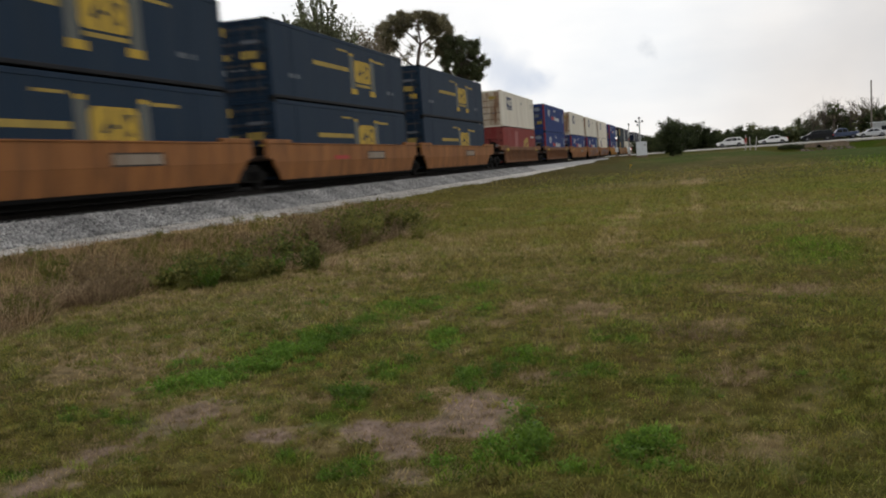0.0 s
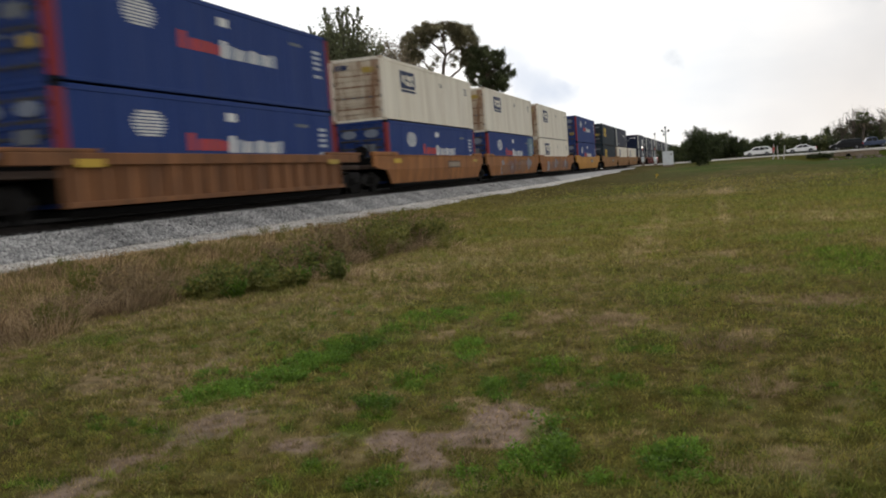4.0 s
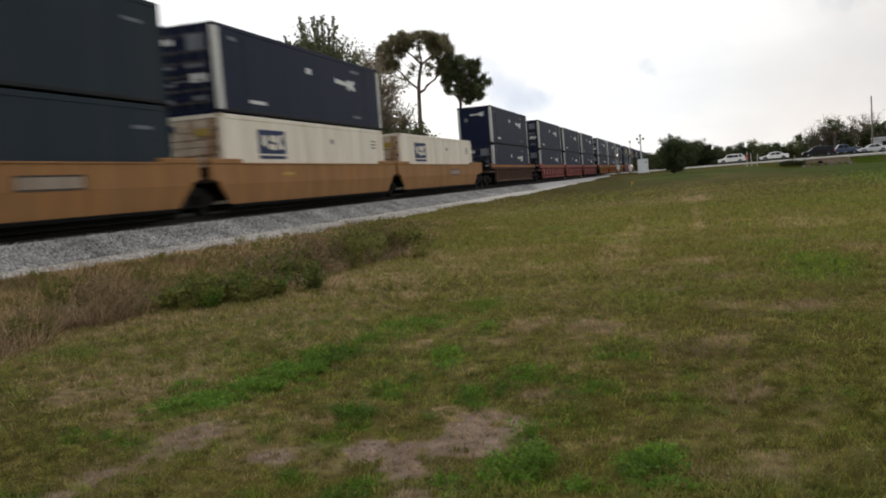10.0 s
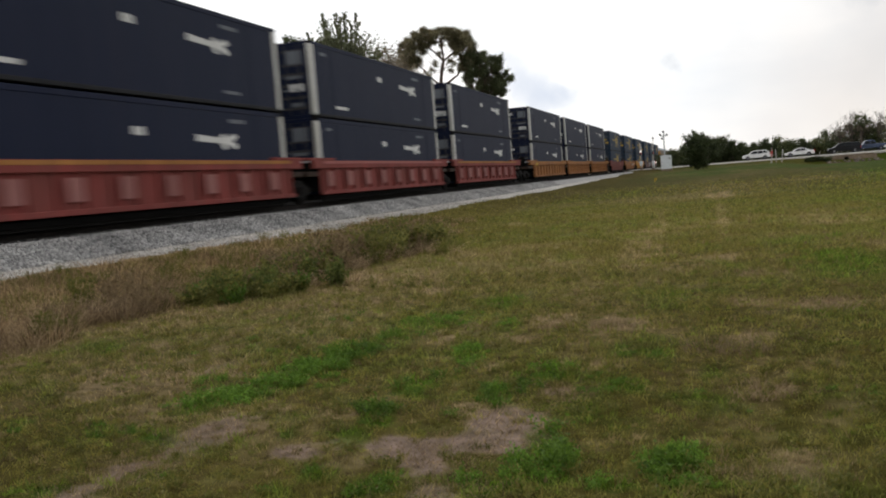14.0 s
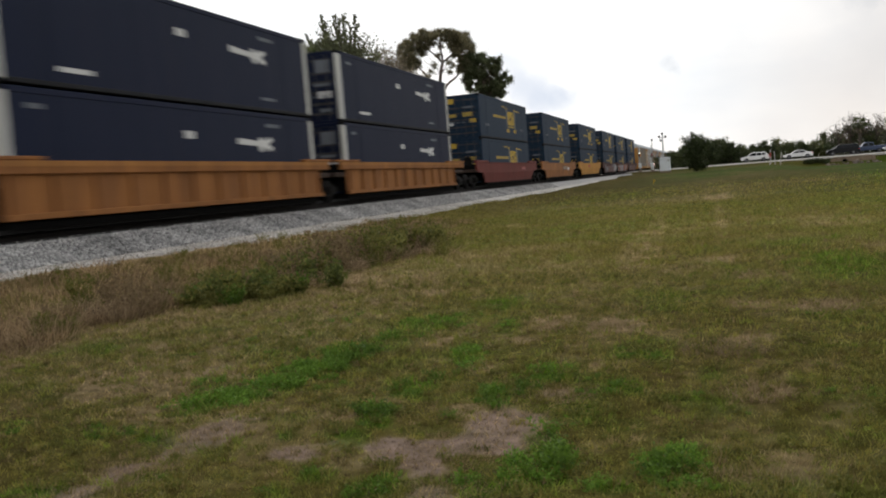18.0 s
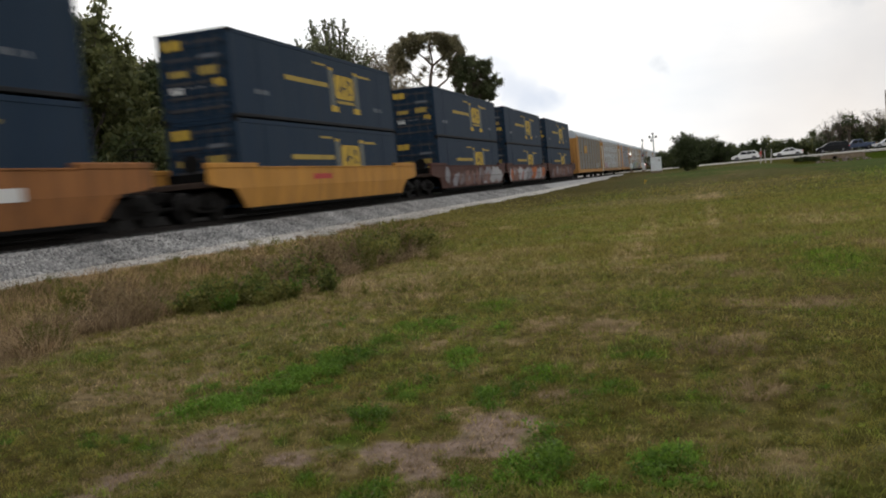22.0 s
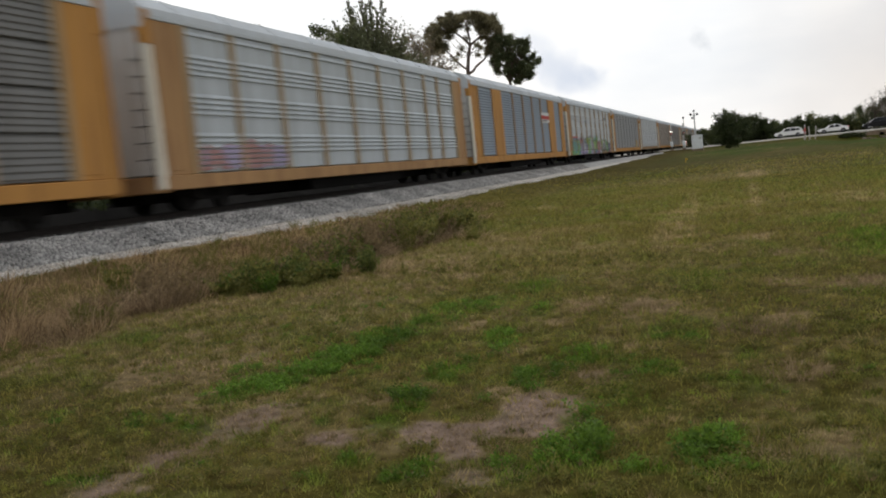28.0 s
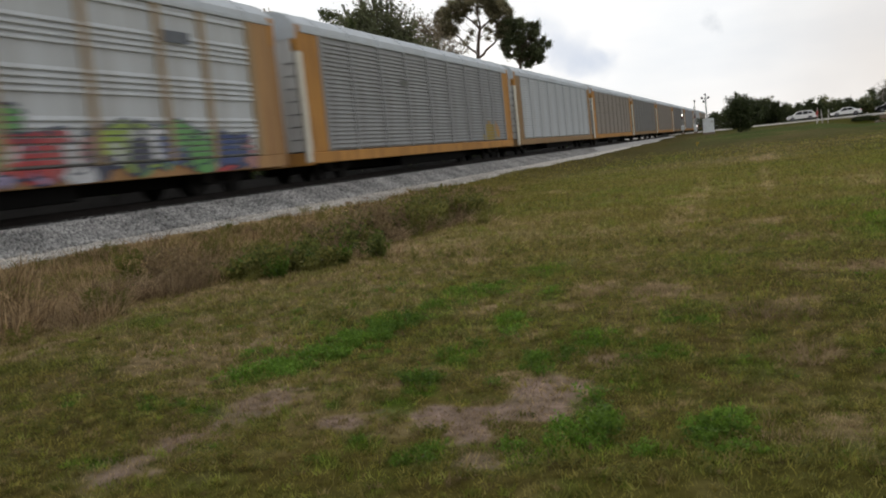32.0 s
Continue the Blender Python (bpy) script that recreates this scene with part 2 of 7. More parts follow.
        K(n1.outputs["Fac"], b.inputs["Height"])
        K(b.outputs[0], p.inputs["Normal"])
    return m


GRASS_DULL = (0.166, 0.132, 0.042)
GRASS_OLIVE = (0.130, 0.129, 0.024)
GRASS_LUSH = (0.086, 0.158, 0.014)
GRASS_STRAW = (0.25, 0.185, 0.105)
SAND = (0.170, 0.124, 0.098)

M_FIELD = cover_mat("field_soil", False)
M_BLADE = cover_mat("grass_blade", True)
M_STONE = mat("ballast_grey", (0.39, 0.382, 0.372), 0.95, spec=0.1, var=0.45, scale=9, fine=60, bump=0.6)
M_GRAVEL = mat("pale_gravel", (0.58, 0.55, 0.51), 0.95, var=0.3, scale=3, fine=50, dirty=0.5, dirt=(0.22, 0.19, 0.14), bump=0.6)
# rail, ballast sheet and tie tones lowered to hold the shade under the train
M_RAIL = mat("rail_steel", (0.020, 0.016, 0.014), 0.8, 0.1, spec=0.2, var=0.3, scale=3)
M_SHADE_BALLAST = mat("oiled_ballast", (0.011, 0.010, 0.0095), 0.9, var=0.45, scale=9, fine=60, bump=0.6, spec=0.15)
M_TIE = mat("creosoted_oak", (0.022, 0.018, 0.015), 0.9, var=0.35, scale=4, obrand=0.3, bump=0.4)
M_ASPHALT = mat("asphalt", (0.16, 0.155, 0.15), 0.9, var=0.2, scale=0.8, fine=60, bump=0.3)
M_BARK = mat("bark", (0.085, 0.068, 0.054), 0.95, var=0.4, scale=3, fine=22, bump=0.8)
M_PINEBARK = mat("pine_bark", (0.11, 0.080, 0.062), 0.95, var=0.4, scale=3, fine=18, bump=0.8)
M_LEAF = leaf_mat("broad_leaf", (0.044, 0.060, 0.022), (0.110, 0.128, 0.048))
M_LEAF2 = leaf_mat("dusty_leaf", (0.080, 0.092, 0.033), (0.185, 0.190, 0.072))
M_TALL = leaf_mat("tall_tree_leaf", (0.076, 0.086, 0.042), (0.175, 0.185, 0.098))
M_LEAF3 = leaf_mat("russet_leaf", (0.150, 0.124, 0.086), (0.270, 0.220, 0.150))
M_NEEDLE = leaf_mat("pine_needle", (0.130, 0.120, 0.068), (0.290, 0.255, 0.150))
M_LOBE = leaf_mat("dark_needle", (0.072, 0.088, 0.044), (0.165, 0.185, 0.090))
M_CEDAR = leaf_mat("cedar_leaf", (0.036, 0.050, 0.020), (0.074, 0.092, 0.036))
M_WEED = leaf_mat("weed_leaf", (0.075, 0.086, 0.020), (0.300, 0.285, 0.080))
M_CLUMP = leaf_mat("clump_leaf", (0.045, 0.085, 0.010), (0.135, 0.225, 0.030))
M_FORB = leaf_mat("forb_leaf", (0.095, 0.105, 0.020), (0.230, 0.215, 0.055))
M_CLUMPDARK = leaf_mat("dark_weed_leaf", (0.060, 0.084, 0.020), (0.220, 0.250, 0.064))
M_DEAD = leaf_mat("grey_stem", (0.14, 0.092, 0.052), (0.56, 0.420, 0.260), 0.9)
M_DEADLEAF = leaf_mat("withered_leaf", (0.15, 0.105, 0.060), (0.34, 0.255, 0.140), 0.8)
M_DRY = leaf_mat("dead_stem", (0.10, 0.064, 0.032), (0.60, 0.430, 0.245), 0.9)
M_LITTER = leaf_mat("cut_straw", (0.20, 0.140, 0.080), (0.40, 0.300, 0.185), 0.9)
# near-black: holds the shade beyond the track, also colours the burrow lump
M_SHADE_EARTH = mat("shade_black_earth", (0.006, 0.0055, 0.005), 0.95, var=0.4, scale=3, bump=0.6, spec=0.05)
M_LUSHWEED = leaf_mat("lush_weed", (0.060, 0.124, 0.011), (0.185, 0.315, 0.044))
# near-black tones: the shade under the cars is put into these colours
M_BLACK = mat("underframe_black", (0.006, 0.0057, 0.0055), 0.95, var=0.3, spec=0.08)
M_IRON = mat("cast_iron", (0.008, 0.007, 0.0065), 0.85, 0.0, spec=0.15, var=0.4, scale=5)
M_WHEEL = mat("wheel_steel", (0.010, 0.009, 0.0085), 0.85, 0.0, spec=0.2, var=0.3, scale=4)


# ---- mesh helpers ----
class Geo:
    def __init__(self):
        self.v, self.f = [], []

    def add(self, vs, fs):
        n = len(self.v)
        self.v.extend(vs)
        self.f.extend([tuple(i + n for i in f) for f in fs])
        return self

    def box(self, x0, y0, z0, x1, y1, z1, c=0.0):
        """A box, its edges chamfered by c."""
        if c <= 0:
            vs = [(x, y, z) for x in (x0, x1) for y in (y0, y1) for z in (z0, z1)]
            return self.add(vs, [(0, 1, 3, 2), (4, 6, 7, 5), (0, 4, 5, 1), (2, 3, 7, 6), (0, 2, 6, 4), (1, 5, 7, 3)])
        c = min(c, (x1 - x0) * 0.45, (y1 - y0) * 0.45, (z1 - z0) * 0.45)
        vs, idx = [], {}
        for i in (0, 1):
            for j in (0, 1):
                for k in (0, 1):
                    b = [(x0, x1)[i], (y0, y1)[j], (z0, z1)[k]]
                    d = [(c, -c)[i], (c, -c)[j], (c, -c)[k]]
                    for a in range(3):
                        q = [b[n] + (d[n] if n != a else 0) for n in range(3)]
                        idx[(i, j, k, a)] = len(vs)
                        vs.append(tuple(q))
        fs = []
        for a in range(3):
            o = [n for n in range(3) if n != a]
            for s in (0, 1):
                ring = []
                for u, w in ((0, 0), (1, 0), (1, 1), (0, 1)):
                    key = [0, 0, 0]
                    key[a], key[o[0]], key[o[1]] = s, u, w
                    ring.append(idx[(*key, a)])
                up = (s == 1) ^ (a == 1)
                fs.append(tuple(ring if up else ring[::-1]))
        for a in range(3):
            b, d = [n for n in range(3) if n != a]
            for s in (0, 1):
                for w in (0, 1):
                    q = []
                    for e, face in ((0, b), (1, b), (1, d), (0, d)):
                        key = [0, 0, 0]
                        key[a], key[b], key[d] = e, s, w
                        q.append(idx[(*key, face)])
                    fs.append(tuple(q))
        for i in (0, 1):
            for j in (0, 1):
                for k in (0, 1):
                    fs.append(tuple(idx[(i, j, k, a)] for a in range(3)))
        return self.add(vs, fs)

    def prism(self, pts, axis, a, b):
        """A closed outline of 2D points, drawn out along an axis from a to b."""
        n = len(pts)

        def at(p, w):
            return {"x": (w, p[0], p[1]), "y": (p[0], w, p[1]), "z": (p[0], p[1], w)}[axis]
        vs = [at(p, a) for p in pts] + [at(p, b) for p in pts]
        fs = [(i, (i + 1) % n, n + (i + 1) % n, n + i) for i in range(n)]
        return self.add(vs, fs + [tuple(range(n))[::-1], tuple(range(n, 2 * n))])

    def sheet(self, pts, axis, a, b):
        n = len(pts)

        def at(p, w):
            return {"x": (w, p[0], p[1]), "y": (p[0], w, p[1]), "z": (p[0], p[1], w)}[axis]
        vs = [at(p, a) for p in pts] + [at(p, b) for p in pts]
        return self.add(vs, [(i, i + 1, n + i + 1, n + i) for i in range(n - 1)])

    def tube(self, p0, p1, r0, r1=None, n=8, caps=True):
        r1 = r0 if r1 is None else r1
        p0, p1 = Vector(p0), Vector(p1)
        q = (p1 - p0).to_track_quat("Z", "Y")
        vs = []
        for p, r in ((p0, r0), (p1, r1)):
            for i in range(n):
                a = 2 * math.pi * i / n
                vs.append(tuple(p + q @ Vector((r * math.cos(a), r * math.sin(a), 0))))
        fs = [(i, (i + 1) % n, n + (i + 1) % n, n + i) for i in range(n)]
        if caps:
            fs += [tuple(range(n))[::-1], tuple(range(n, 2 * n))]
        return self.add(vs, fs)

    def ball(self, c, r, n=8, m=5, squash=1.0):
        vs = [(c[0], c[1], c[2] - r * squash)]
        for j in range(1, m):
            b = -math.pi / 2 + math.pi * j / m
            for i in range(n):
                a = 2 * math.pi * i / n
                vs.append((c[0] + r * math.cos(b) * math.cos(a), c[1] + r * math.cos(b) * math.sin(a), c[2] + r * squash * math.sin(b)))
        vs.append((c[0], c[1], c[2] + r * squash))
        fs = [(0, 1 + (i + 1) % n, 1 + i) for i in range(n)]
        for j in range(m - 2):
            for i in range(n):
                a, b = 1 + j * n + i, 1 + j * n + (i + 1) % n
                fs.append((a, b, b + n, a + n))
        t = len(vs) - 1
        fs += [(t, t - n + i, t - n + (i + 1) % n) for i in range(n)]
        return self.add(vs, fs)

    def mesh(self, name, material):
        me = bpy.data.meshes.new(name)
        me.from_pydata(self.v, [], self.f)
        me.materials.append(material)
        return me


def part(name, geo, material, parent, label=""):
    """One mesh object under a thing or a part."""
    ob = new(name, geo.mesh(name, material) if isinstance(geo, Geo) else geo)
    ob.parent = parent
    if label:
        ob["label"] = label
    return ob


def thing(name, label, category, m=None, group="", kind=""):
    """An Empty that parents the parts of one thing."""
    ob = new(name)
    if m is not None:
        ob.matrix_basis = m
    return tagged(ob, label, category, group, kind)


def soup(name, verts, faces, material, smooth=False):
    """A mesh from numpy arrays of verts (n, 3) and equal-sided faces (m, k)."""
    me = bpy.data.meshes.new(name)
    k = faces.shape[1]
    me.vertices.add(len(verts))
    me.vertices.foreach_set("co", np.ascontiguousarray(verts, np.float32).ravel())
    me.loops.add(faces.size)
    me.loops.foreach_set("vertex_index", np.ascontiguousarray(faces, np.int32).ravel())
    me.polygons.add(len(faces))
    me.polygons.foreach_set("loop_start", np.arange(0, faces.size, k, dtype=np.int32))
    me.polygons.foreach_set("loop_total", np.full(len(faces), k, np.int32))
    if smooth:
        me.polygons.foreach_set("use_smooth", np.ones(len(faces), bool))
    me.update(calc_edges=True)
    me.materials.append(material)
    return me


def vnoise(x, y, scale, seed):
    """Smooth value noise in 0..1 over the plan."""
    x, y = np.asarray(x) / scale, np.asarray(y) / scale
    i, j = np.floor(x).astype(np.int64), np.floor(y).astype(np.int64)
    u, w = x - i, y - j
    u, w = u * u * (3 - 2 * u), w * w * (3 - 2 * w)

    def h(a, b):
        n = (a * 374761393 + b * 668265263 + seed * 982451653) & 0xFFFFFFFF
        n = ((n ^ (n >> 13)) * 1274126177) & 0xFFFFFFFF
        return ((n ^ (n >> 16)) & 0xFFFF) / 65535.0
    return (h(i, j) * (1 - u) + h(i + 1, j) * u) * (1 - w) + (h(i, j + 1) * (1 - u) + h(i + 1, j + 1) * u) * w


def step(a, b, x):
    t = np.clip((x - a) / (b - a), 0, 1)
    return t * t * (3 - 2 * t)


# ---- ground ----
ROAD_Y = 172.0


def ground_z(x, y):
    x, y = np.asarray(x, float), np.asarray(y, float)
    rise = step(25, 165, y) * (1 - 1.12 * step(8, 17, x * 165 / np.maximum(y, 60)) * step(60, 130, y))
    z = -1.15 + 0.62 * rise
    z = z + (0.40 - 0.3 * step(25, 165, y)) * step(-8.2, -11.6, x)
    z = z + 0.07 * (vnoise(x, y, 2.7, 3) - 0.5) + 0.05 * (vnoise(x, y, 0.7, 4) - 0.5) + 0.18 * (vnoise(x, y, 14, 5) - 0.5) * step(3, 20, y)
    # road embankment
    bank = step(ROAD_Y - 9.5, ROAD_Y - 4.2, y) * (1 - step(ROAD_Y + 4.2, ROAD_Y + 10, y))
    z = z * (1 - bank) + 0.02 * bank
    # ditch in front of the culvert
    z = z - 0.85 * np.exp(-(((x - 24) / 7.5) ** 2 + ((y - 160.5) / 5.0) ** 2))
    far = step(-19.5, -24, x)
    z = z * (1 - far) + far * (-0.7 + 0.2 * (vnoise(x, y, 6, 8) - 0.5)) * (1 - bank) + far * bank * 0.02
    return z


# lush, straw and bare patches of the field: x, y, half-length across and along, turn in degrees, weight
LUSH = ((-3.81, 5.93, 0.21, 0.15, -36, 0.7), (-3.73, 6.28, 0.4, 0.18, -82, 1.1), (-3.55, 6.58, 0.43, 0.17, -81, 1.2), (-3.52, 7.26, 0.6, 0.16, -77, 1.3), (-3.42, 7.84, 0.69, 0.19, -72, 1.1), (-3.11, 6.69, 0.29, 0.2, 60, 0.7), (-3.22, 8.76, 0.69, 0.28, -87, 0.5), (-2.83, 10.22, 0.7, 0.35, 89, 0.5), (-2.26, 5.72, 0.27, 0.11, -65, 1.2), (-2.35, 6.75, 0.46, 0.17, -68, 0.8), (-1.59, 6.34, 0.35, 0.14, -74, 0.9), (-1.27, 7.07, 0.38, 0.24, -71, 0.9), (-0.69, 6.49, 0.24, 0.17, -76, 0.7), (-0.99, 5.18, 0.29, 0.11, -79, 1.2), (-0.95, 4.65, 0.35, 0.17, -77, 1.1), (-0.26, 4.92, 0.29, 0.17, -88, 1.0), (-0.27, 4.5, 0.19, 0.12, 3, 0.6), (-1.14, 4.37, 0.18, 0.14, -21, 0.7), (-1.8, 4.37, 0.2, 0.14, -24, 0.9), (-2.21, 4.59, 0.21, 0.14, -40, 0.9), (-2.35, 4.33, 0.2, 0.13, -35, 0.6), (-4.26, 5.48, 0.37, 0.11, -49, 0.6), (-3.67, 5.27, 0.28, 0.13, -43, 0.7), (-3.68, 4.16, 0.2, 0.1, -23, 0.9), (-5.05, 5.55, 0.22, 0.09, -38, 0.6), (-2.72, 5.29, 0.17, 0.1, -43, 0.9), (-2.27, 5.26, 0.2, 0.12, -53, 0.8), (-2.18, 9.64, 0.56, 0.15, -76, 0.7), (-2.17, 7.97, 0.66, 0.15, -74, 0.8), (-0.47, 7.48, 0.27, 0.13, -84, 0.7), (-0.1, 6.85, 0.26, 0.1, -89, 0.5), (-0.15, 6.08, 0.28, 0.26, -18, 0.45), (-0.54, 4.48, 0.15, 0.14, -72, 0.7), (-2.6, 11.14, 0.66, 0.3, -69, 0.7), (-0.78, 11.1, 1.08, 0.39, -83, 0.5), (1.55, 13.56, 1.83, 0.63, 86, 0.7), (1.16, 9.43, 0.48, 0.29, 86, 0.35), (1.29, 17.61, 1.54, 0.78, -80, 0.4), (-6.53, 8.62, 0.67, 0.23, -45, 0.5), (-6.99, 8.46, 0.47, 0.14, -45, 0.4), (-3.19, 9.64, 0.63, 0.34, -56, 0.35), (-0.85, 5.87, 0.23, 0.11, -80, 0.6), (-0.69, 8.01, 0.52, 0.28, -81, 0.45), (-4.01, 6.67, 0.49, 0.17, -54, 0.35), (-3.14, 4.48, 0.19, 0.09, -10, 0.5), (0.63, 7.99, 0.49, 0.26, 86, 0.3), (-5.44, 6.47, 0.56, 0.17, -45, 0.3), (30, 150, 10, 14, 0, 1.8), (34, 128, 8, 12, 0, 1.2), (18.5, 92, 6.5, 42, -6, 0.8), (26, 100, 8, 40, -6, 0.8), (21, 118, 12, 22, 0, 0.7), (27, 158, 7, 6, 0, 1.2), (6, 132, 14, 28, 0, 0.7), (-3, 100, 4, 20, 0, 0.3))
STRAW = ((-1.69, 9.83, 0.5, 0.24, -90, 1.0), (-1.05, 9.46, 0.72, 0.24, -82, 0.8), (-1.85, 8.64, 0.26, 0.14, -70, 0.8), (-1.95, 7.43, 0.27, 0.16, -63, 1.0), (-1.13, 6.38, 0.19, 0.14, -67, 0.9), (-0.96, 7.28, 0.3, 0.06, -83, 0.8), (-1.65, 5.91, 0.32, 0.19, -65, 1.0), (0.23, 6.41, 0.19, 0.19, -86, 0.8), (0.24, 8.19, 0.42, 0.2, 90, 0.7), (0.29, 4.95, 0.3, 0.12, 85, 0.7), (0.1, 4.62, 0.25, 0.08, 87, 0.5), (0.46, 12.81, 0.51, 0.25, -86, 1.1), (0.27, 10.44, 0.4, 0.29, -73, 0.8), (1.05, 10.08, 0.38, 0.23, 64, 0.9), (-2.83, 9.05, 0.39, 0.23, -55, 0.8), (-2.45, 5.79, 0.26, 0.14, -13, 0.8), (-3.09, 5.45, 0.17, 0.14, 83, 0.8), (-4.43, 6.67, 1.64, 0.74, -44, 0.6), (-5.86, 7.91, 1.89, 0.84, -31, 0.5), (-4.4, 9.0, 1.8, 1.8, 0, 0.5), (-5.4, 12.5, 1.6, 3.5, 0, 0.5), (-4.6, 17.0, 1.6, 3.5, 0, 0.3), (-6.2, 29.36, 1.6, 0.4, -71, 0.7), (-1.51, 17.81, 3.7, 0.26, -87, 0.45), (-1.39, 24.32, 8.89, 0.24, -88, 0.4), (0.24, 44.59, 3.91, 0.61, -87, 0.45), (0.16, 27.39, 10.31, 0.16, 90, 0.4), (-0.24, 14.58, 1.07, 0.38, 73, 0.4), (2.34, 23.21, 2.27, 0.88, -84, 0.35), (-0.38, 8.72, 0.31, 0.2, -79, 0.3), (-4.46, 10.44, 1.71, 0.76, -55, 0.3), (0.71, 6.04, 0.42, 0.16, 82, 0.4), (-0.71, 5.26, 0.13, 0.11, -15, 0.4), (-0.12, 5.27, 0.15, 0.13, 2, 0.4), (-7.6, 10, 1.2, 4.0, 0, 0.9), (8, 60, 9, 3.0, 0, 0.3), (-2, 45, 4, 5, 0, 0.3))
BARE = ((-1.33, 5.42, 0.34, 0.24, 89, 1.3), (-1.43, 5.05, 0.27, 0.15, -69, 1.2), (-1.8, 5.05, 0.22, 0.16, -29, 1.1), (-1.55, 4.72, 0.22, 0.17, -41, 1.1), (-1.42, 4.29, 0.14, 0.09, -61, 1.0), (-2.51, 5.01, 0.24, 0.15, -19, 1.2), (-3.22, 5.42, 0.28, 0.14, -79, 1.3), (-3.34, 5.03, 0.34, 0.14, -87, 1.3), (-3.44, 4.66, 0.26, 0.16, 70, 1.2), (-3.39, 4.21, 0.26, 0.16, -75, 1.3), (-1.13, 6.38, 0.13, 0.11, -40, 0.7), (-8.8, 11.2, 0.3, 0.3, 0, 0.8))


def cover(x, y):
    """Lush, straw and bare shares of the field at places of the plan."""
    out = []
    wob = 0.9 * (vnoise(x, y, 0.35, 21) - 0.5) + 0.7 * (vnoise(x, y, 0.13, 22) - 0.5)
    for k, spots in enumerate((LUSH, STRAW, BARE)):
        base = (0.20 * step(0.45, 0.8, vnoise(x, y, 1.1, 31)) + 0.20 * step(0.4, 0.8, vnoise(x, y, 4.5, 32)) + 0.30 * step(0.55, 0.85, vnoise(x, y, 0.3, 36)),
                0.08 + 0.20 * step(0.48, 0.8, vnoise(x, y, 0.9, 33)) + 0.16 * step(0.5, 0.8, vnoise(x, y, 3.1, 34)) + 0.26 * step(0.58, 0.88, vnoise(x, y, 0.26, 37)),
                0.30 * step(0.78, 0.94, vnoise(x, y, 0.4, 35)))[k]
        s = base * (1 - (0.3, 0.6, 0.3)[k] * step(14, 40, y)) + (0.34, 0.24, 0.0)[k] * step(20, 45, y) * step(0.4, 0.9, vnoise(x * 0.8, y * 0.3, (4.2, 3.2, 1.5)[k], 44 + k))
        for px, py, a, b, turn, wt in spots:
            c, d = math.cos(radians(turn)), math.sin(radians(turn))
            u, w = ((x - px) * c + (y - py) * d) / a, (-(x - px) * d + (y - py) * c) / b
            s = s + wt * (1 - step(0.55 if k < 2 else 0.6, 1.25, np.sqrt(u * u + w * w) + wob * (1.0 if k < 2 else 2.0)))
        out.append(np.clip(s, 0, 1))
    out[1] = np.clip(0.90 * out[1] + 0.75 * step(-8.3, -9.2, x) * (1 - step(24, 34, y)), 0, 1)
    out[0] = out[0] * (1 - 0.8 * step(-8.3, -9.2, x))
    out[1] = out[1] * (1 - 0.8 * out[0])
    out[2] = out[2] * (1 - 0.6 * out[0])
    return np.stack(out, -1)


def set_cover(me, xy):
    at = me.color_attributes.new("cover", "FLOAT_COLOR", "POINT")
    c = np.ones((len(xy), 4), np.float32)
    c[:, :3] = cover(xy[:, 0], xy[:, 1])
    c[:, 3] = (1.0 + 1.1 * step(8, 24, xy[:, 1]) - 1.1 * step(22, 62, xy[:, 1])) * (0.86 + 0.28 * vnoise(xy[:, 0], xy[:, 1] * 0.35, 2.4, 48))      # closed sward where no single blades stand
    at.data.foreach_set("color", c.ravel())


def spread(*runs):
    out = []
    for a, b, s in runs:
        out.extend(np.arange(a, b, s))
    return np.array(out)


def build_ground():
    xs = np.concatenate([-np.geomspace(3000, 60, 24)[:-1], spread((-60, -24, 2.0), (-24, -12, 0.8), (-12, -4.6, 0.13), (-4.6, 1.6, 0.05), (1.6, 4, 0.13), (4, 12, 0.5), (12, 40, 1.5)), np.geomspace(40, 3000, 26)])
    ys = np.concatenate([-np.geomspace(3000, 20, 20)[:-1], spread((-20, 2, 1.5), (2, 4, 0.13), (4, 9, 0.05), (9, 18, 0.13), (18, 40, 0.35), (40, 155, 1.6), (155, 190, 0.7), (190, 260, 5)), np.geomspace(260, 4000, 22)])
    X, Y = np.meshgrid(xs, ys)
    v = np.stack([X.ravel(), Y.ravel(), ground_z(X.ravel(), Y.ravel())], -1)
    n = len(xs)
    i = (np.arange(len(ys) - 1)[:, None] * n + np.arange(n - 1)[None, :]).ravel()
    me = soup("ground", v, np.stack([i, i + 1, i + n + 1, i + n], -1), M_FIELD, True)
    set_cover(me, v[:, :2])
    tagged(new("ground", me), "mown field of patchy green and straw grass with bare sand", "ground", kind="structure")


build_ground()


def blades(rng, x, y, h, w, lean, per=1):
    """Triangular blades, one for each root."""
    n = len(x)
    a = rng.uniform(0, 2 * np.pi, n)
    b = rng.uniform(0, 2 * np.pi, n)
    z = ground_z(x, y) - 0.01
    dx, dy = np.cos(a) * w / 2, np.sin(a) * w / 2
    tx, ty = np.cos(b) * lean * h, np.sin(b) * lean * h
    v = np.empty((n, 3, 3))
    v[:, 0] = np.stack([x - dx, y - dy, z], -1)
    v[:, 1] = np.stack([x + dx, y + dy, z], -1)
    v[:, 2] = np.stack([x + tx, y + ty, z + h], -1)
    return v.reshape(-1, 3), np.arange(3 * n).reshape(-1, 3)


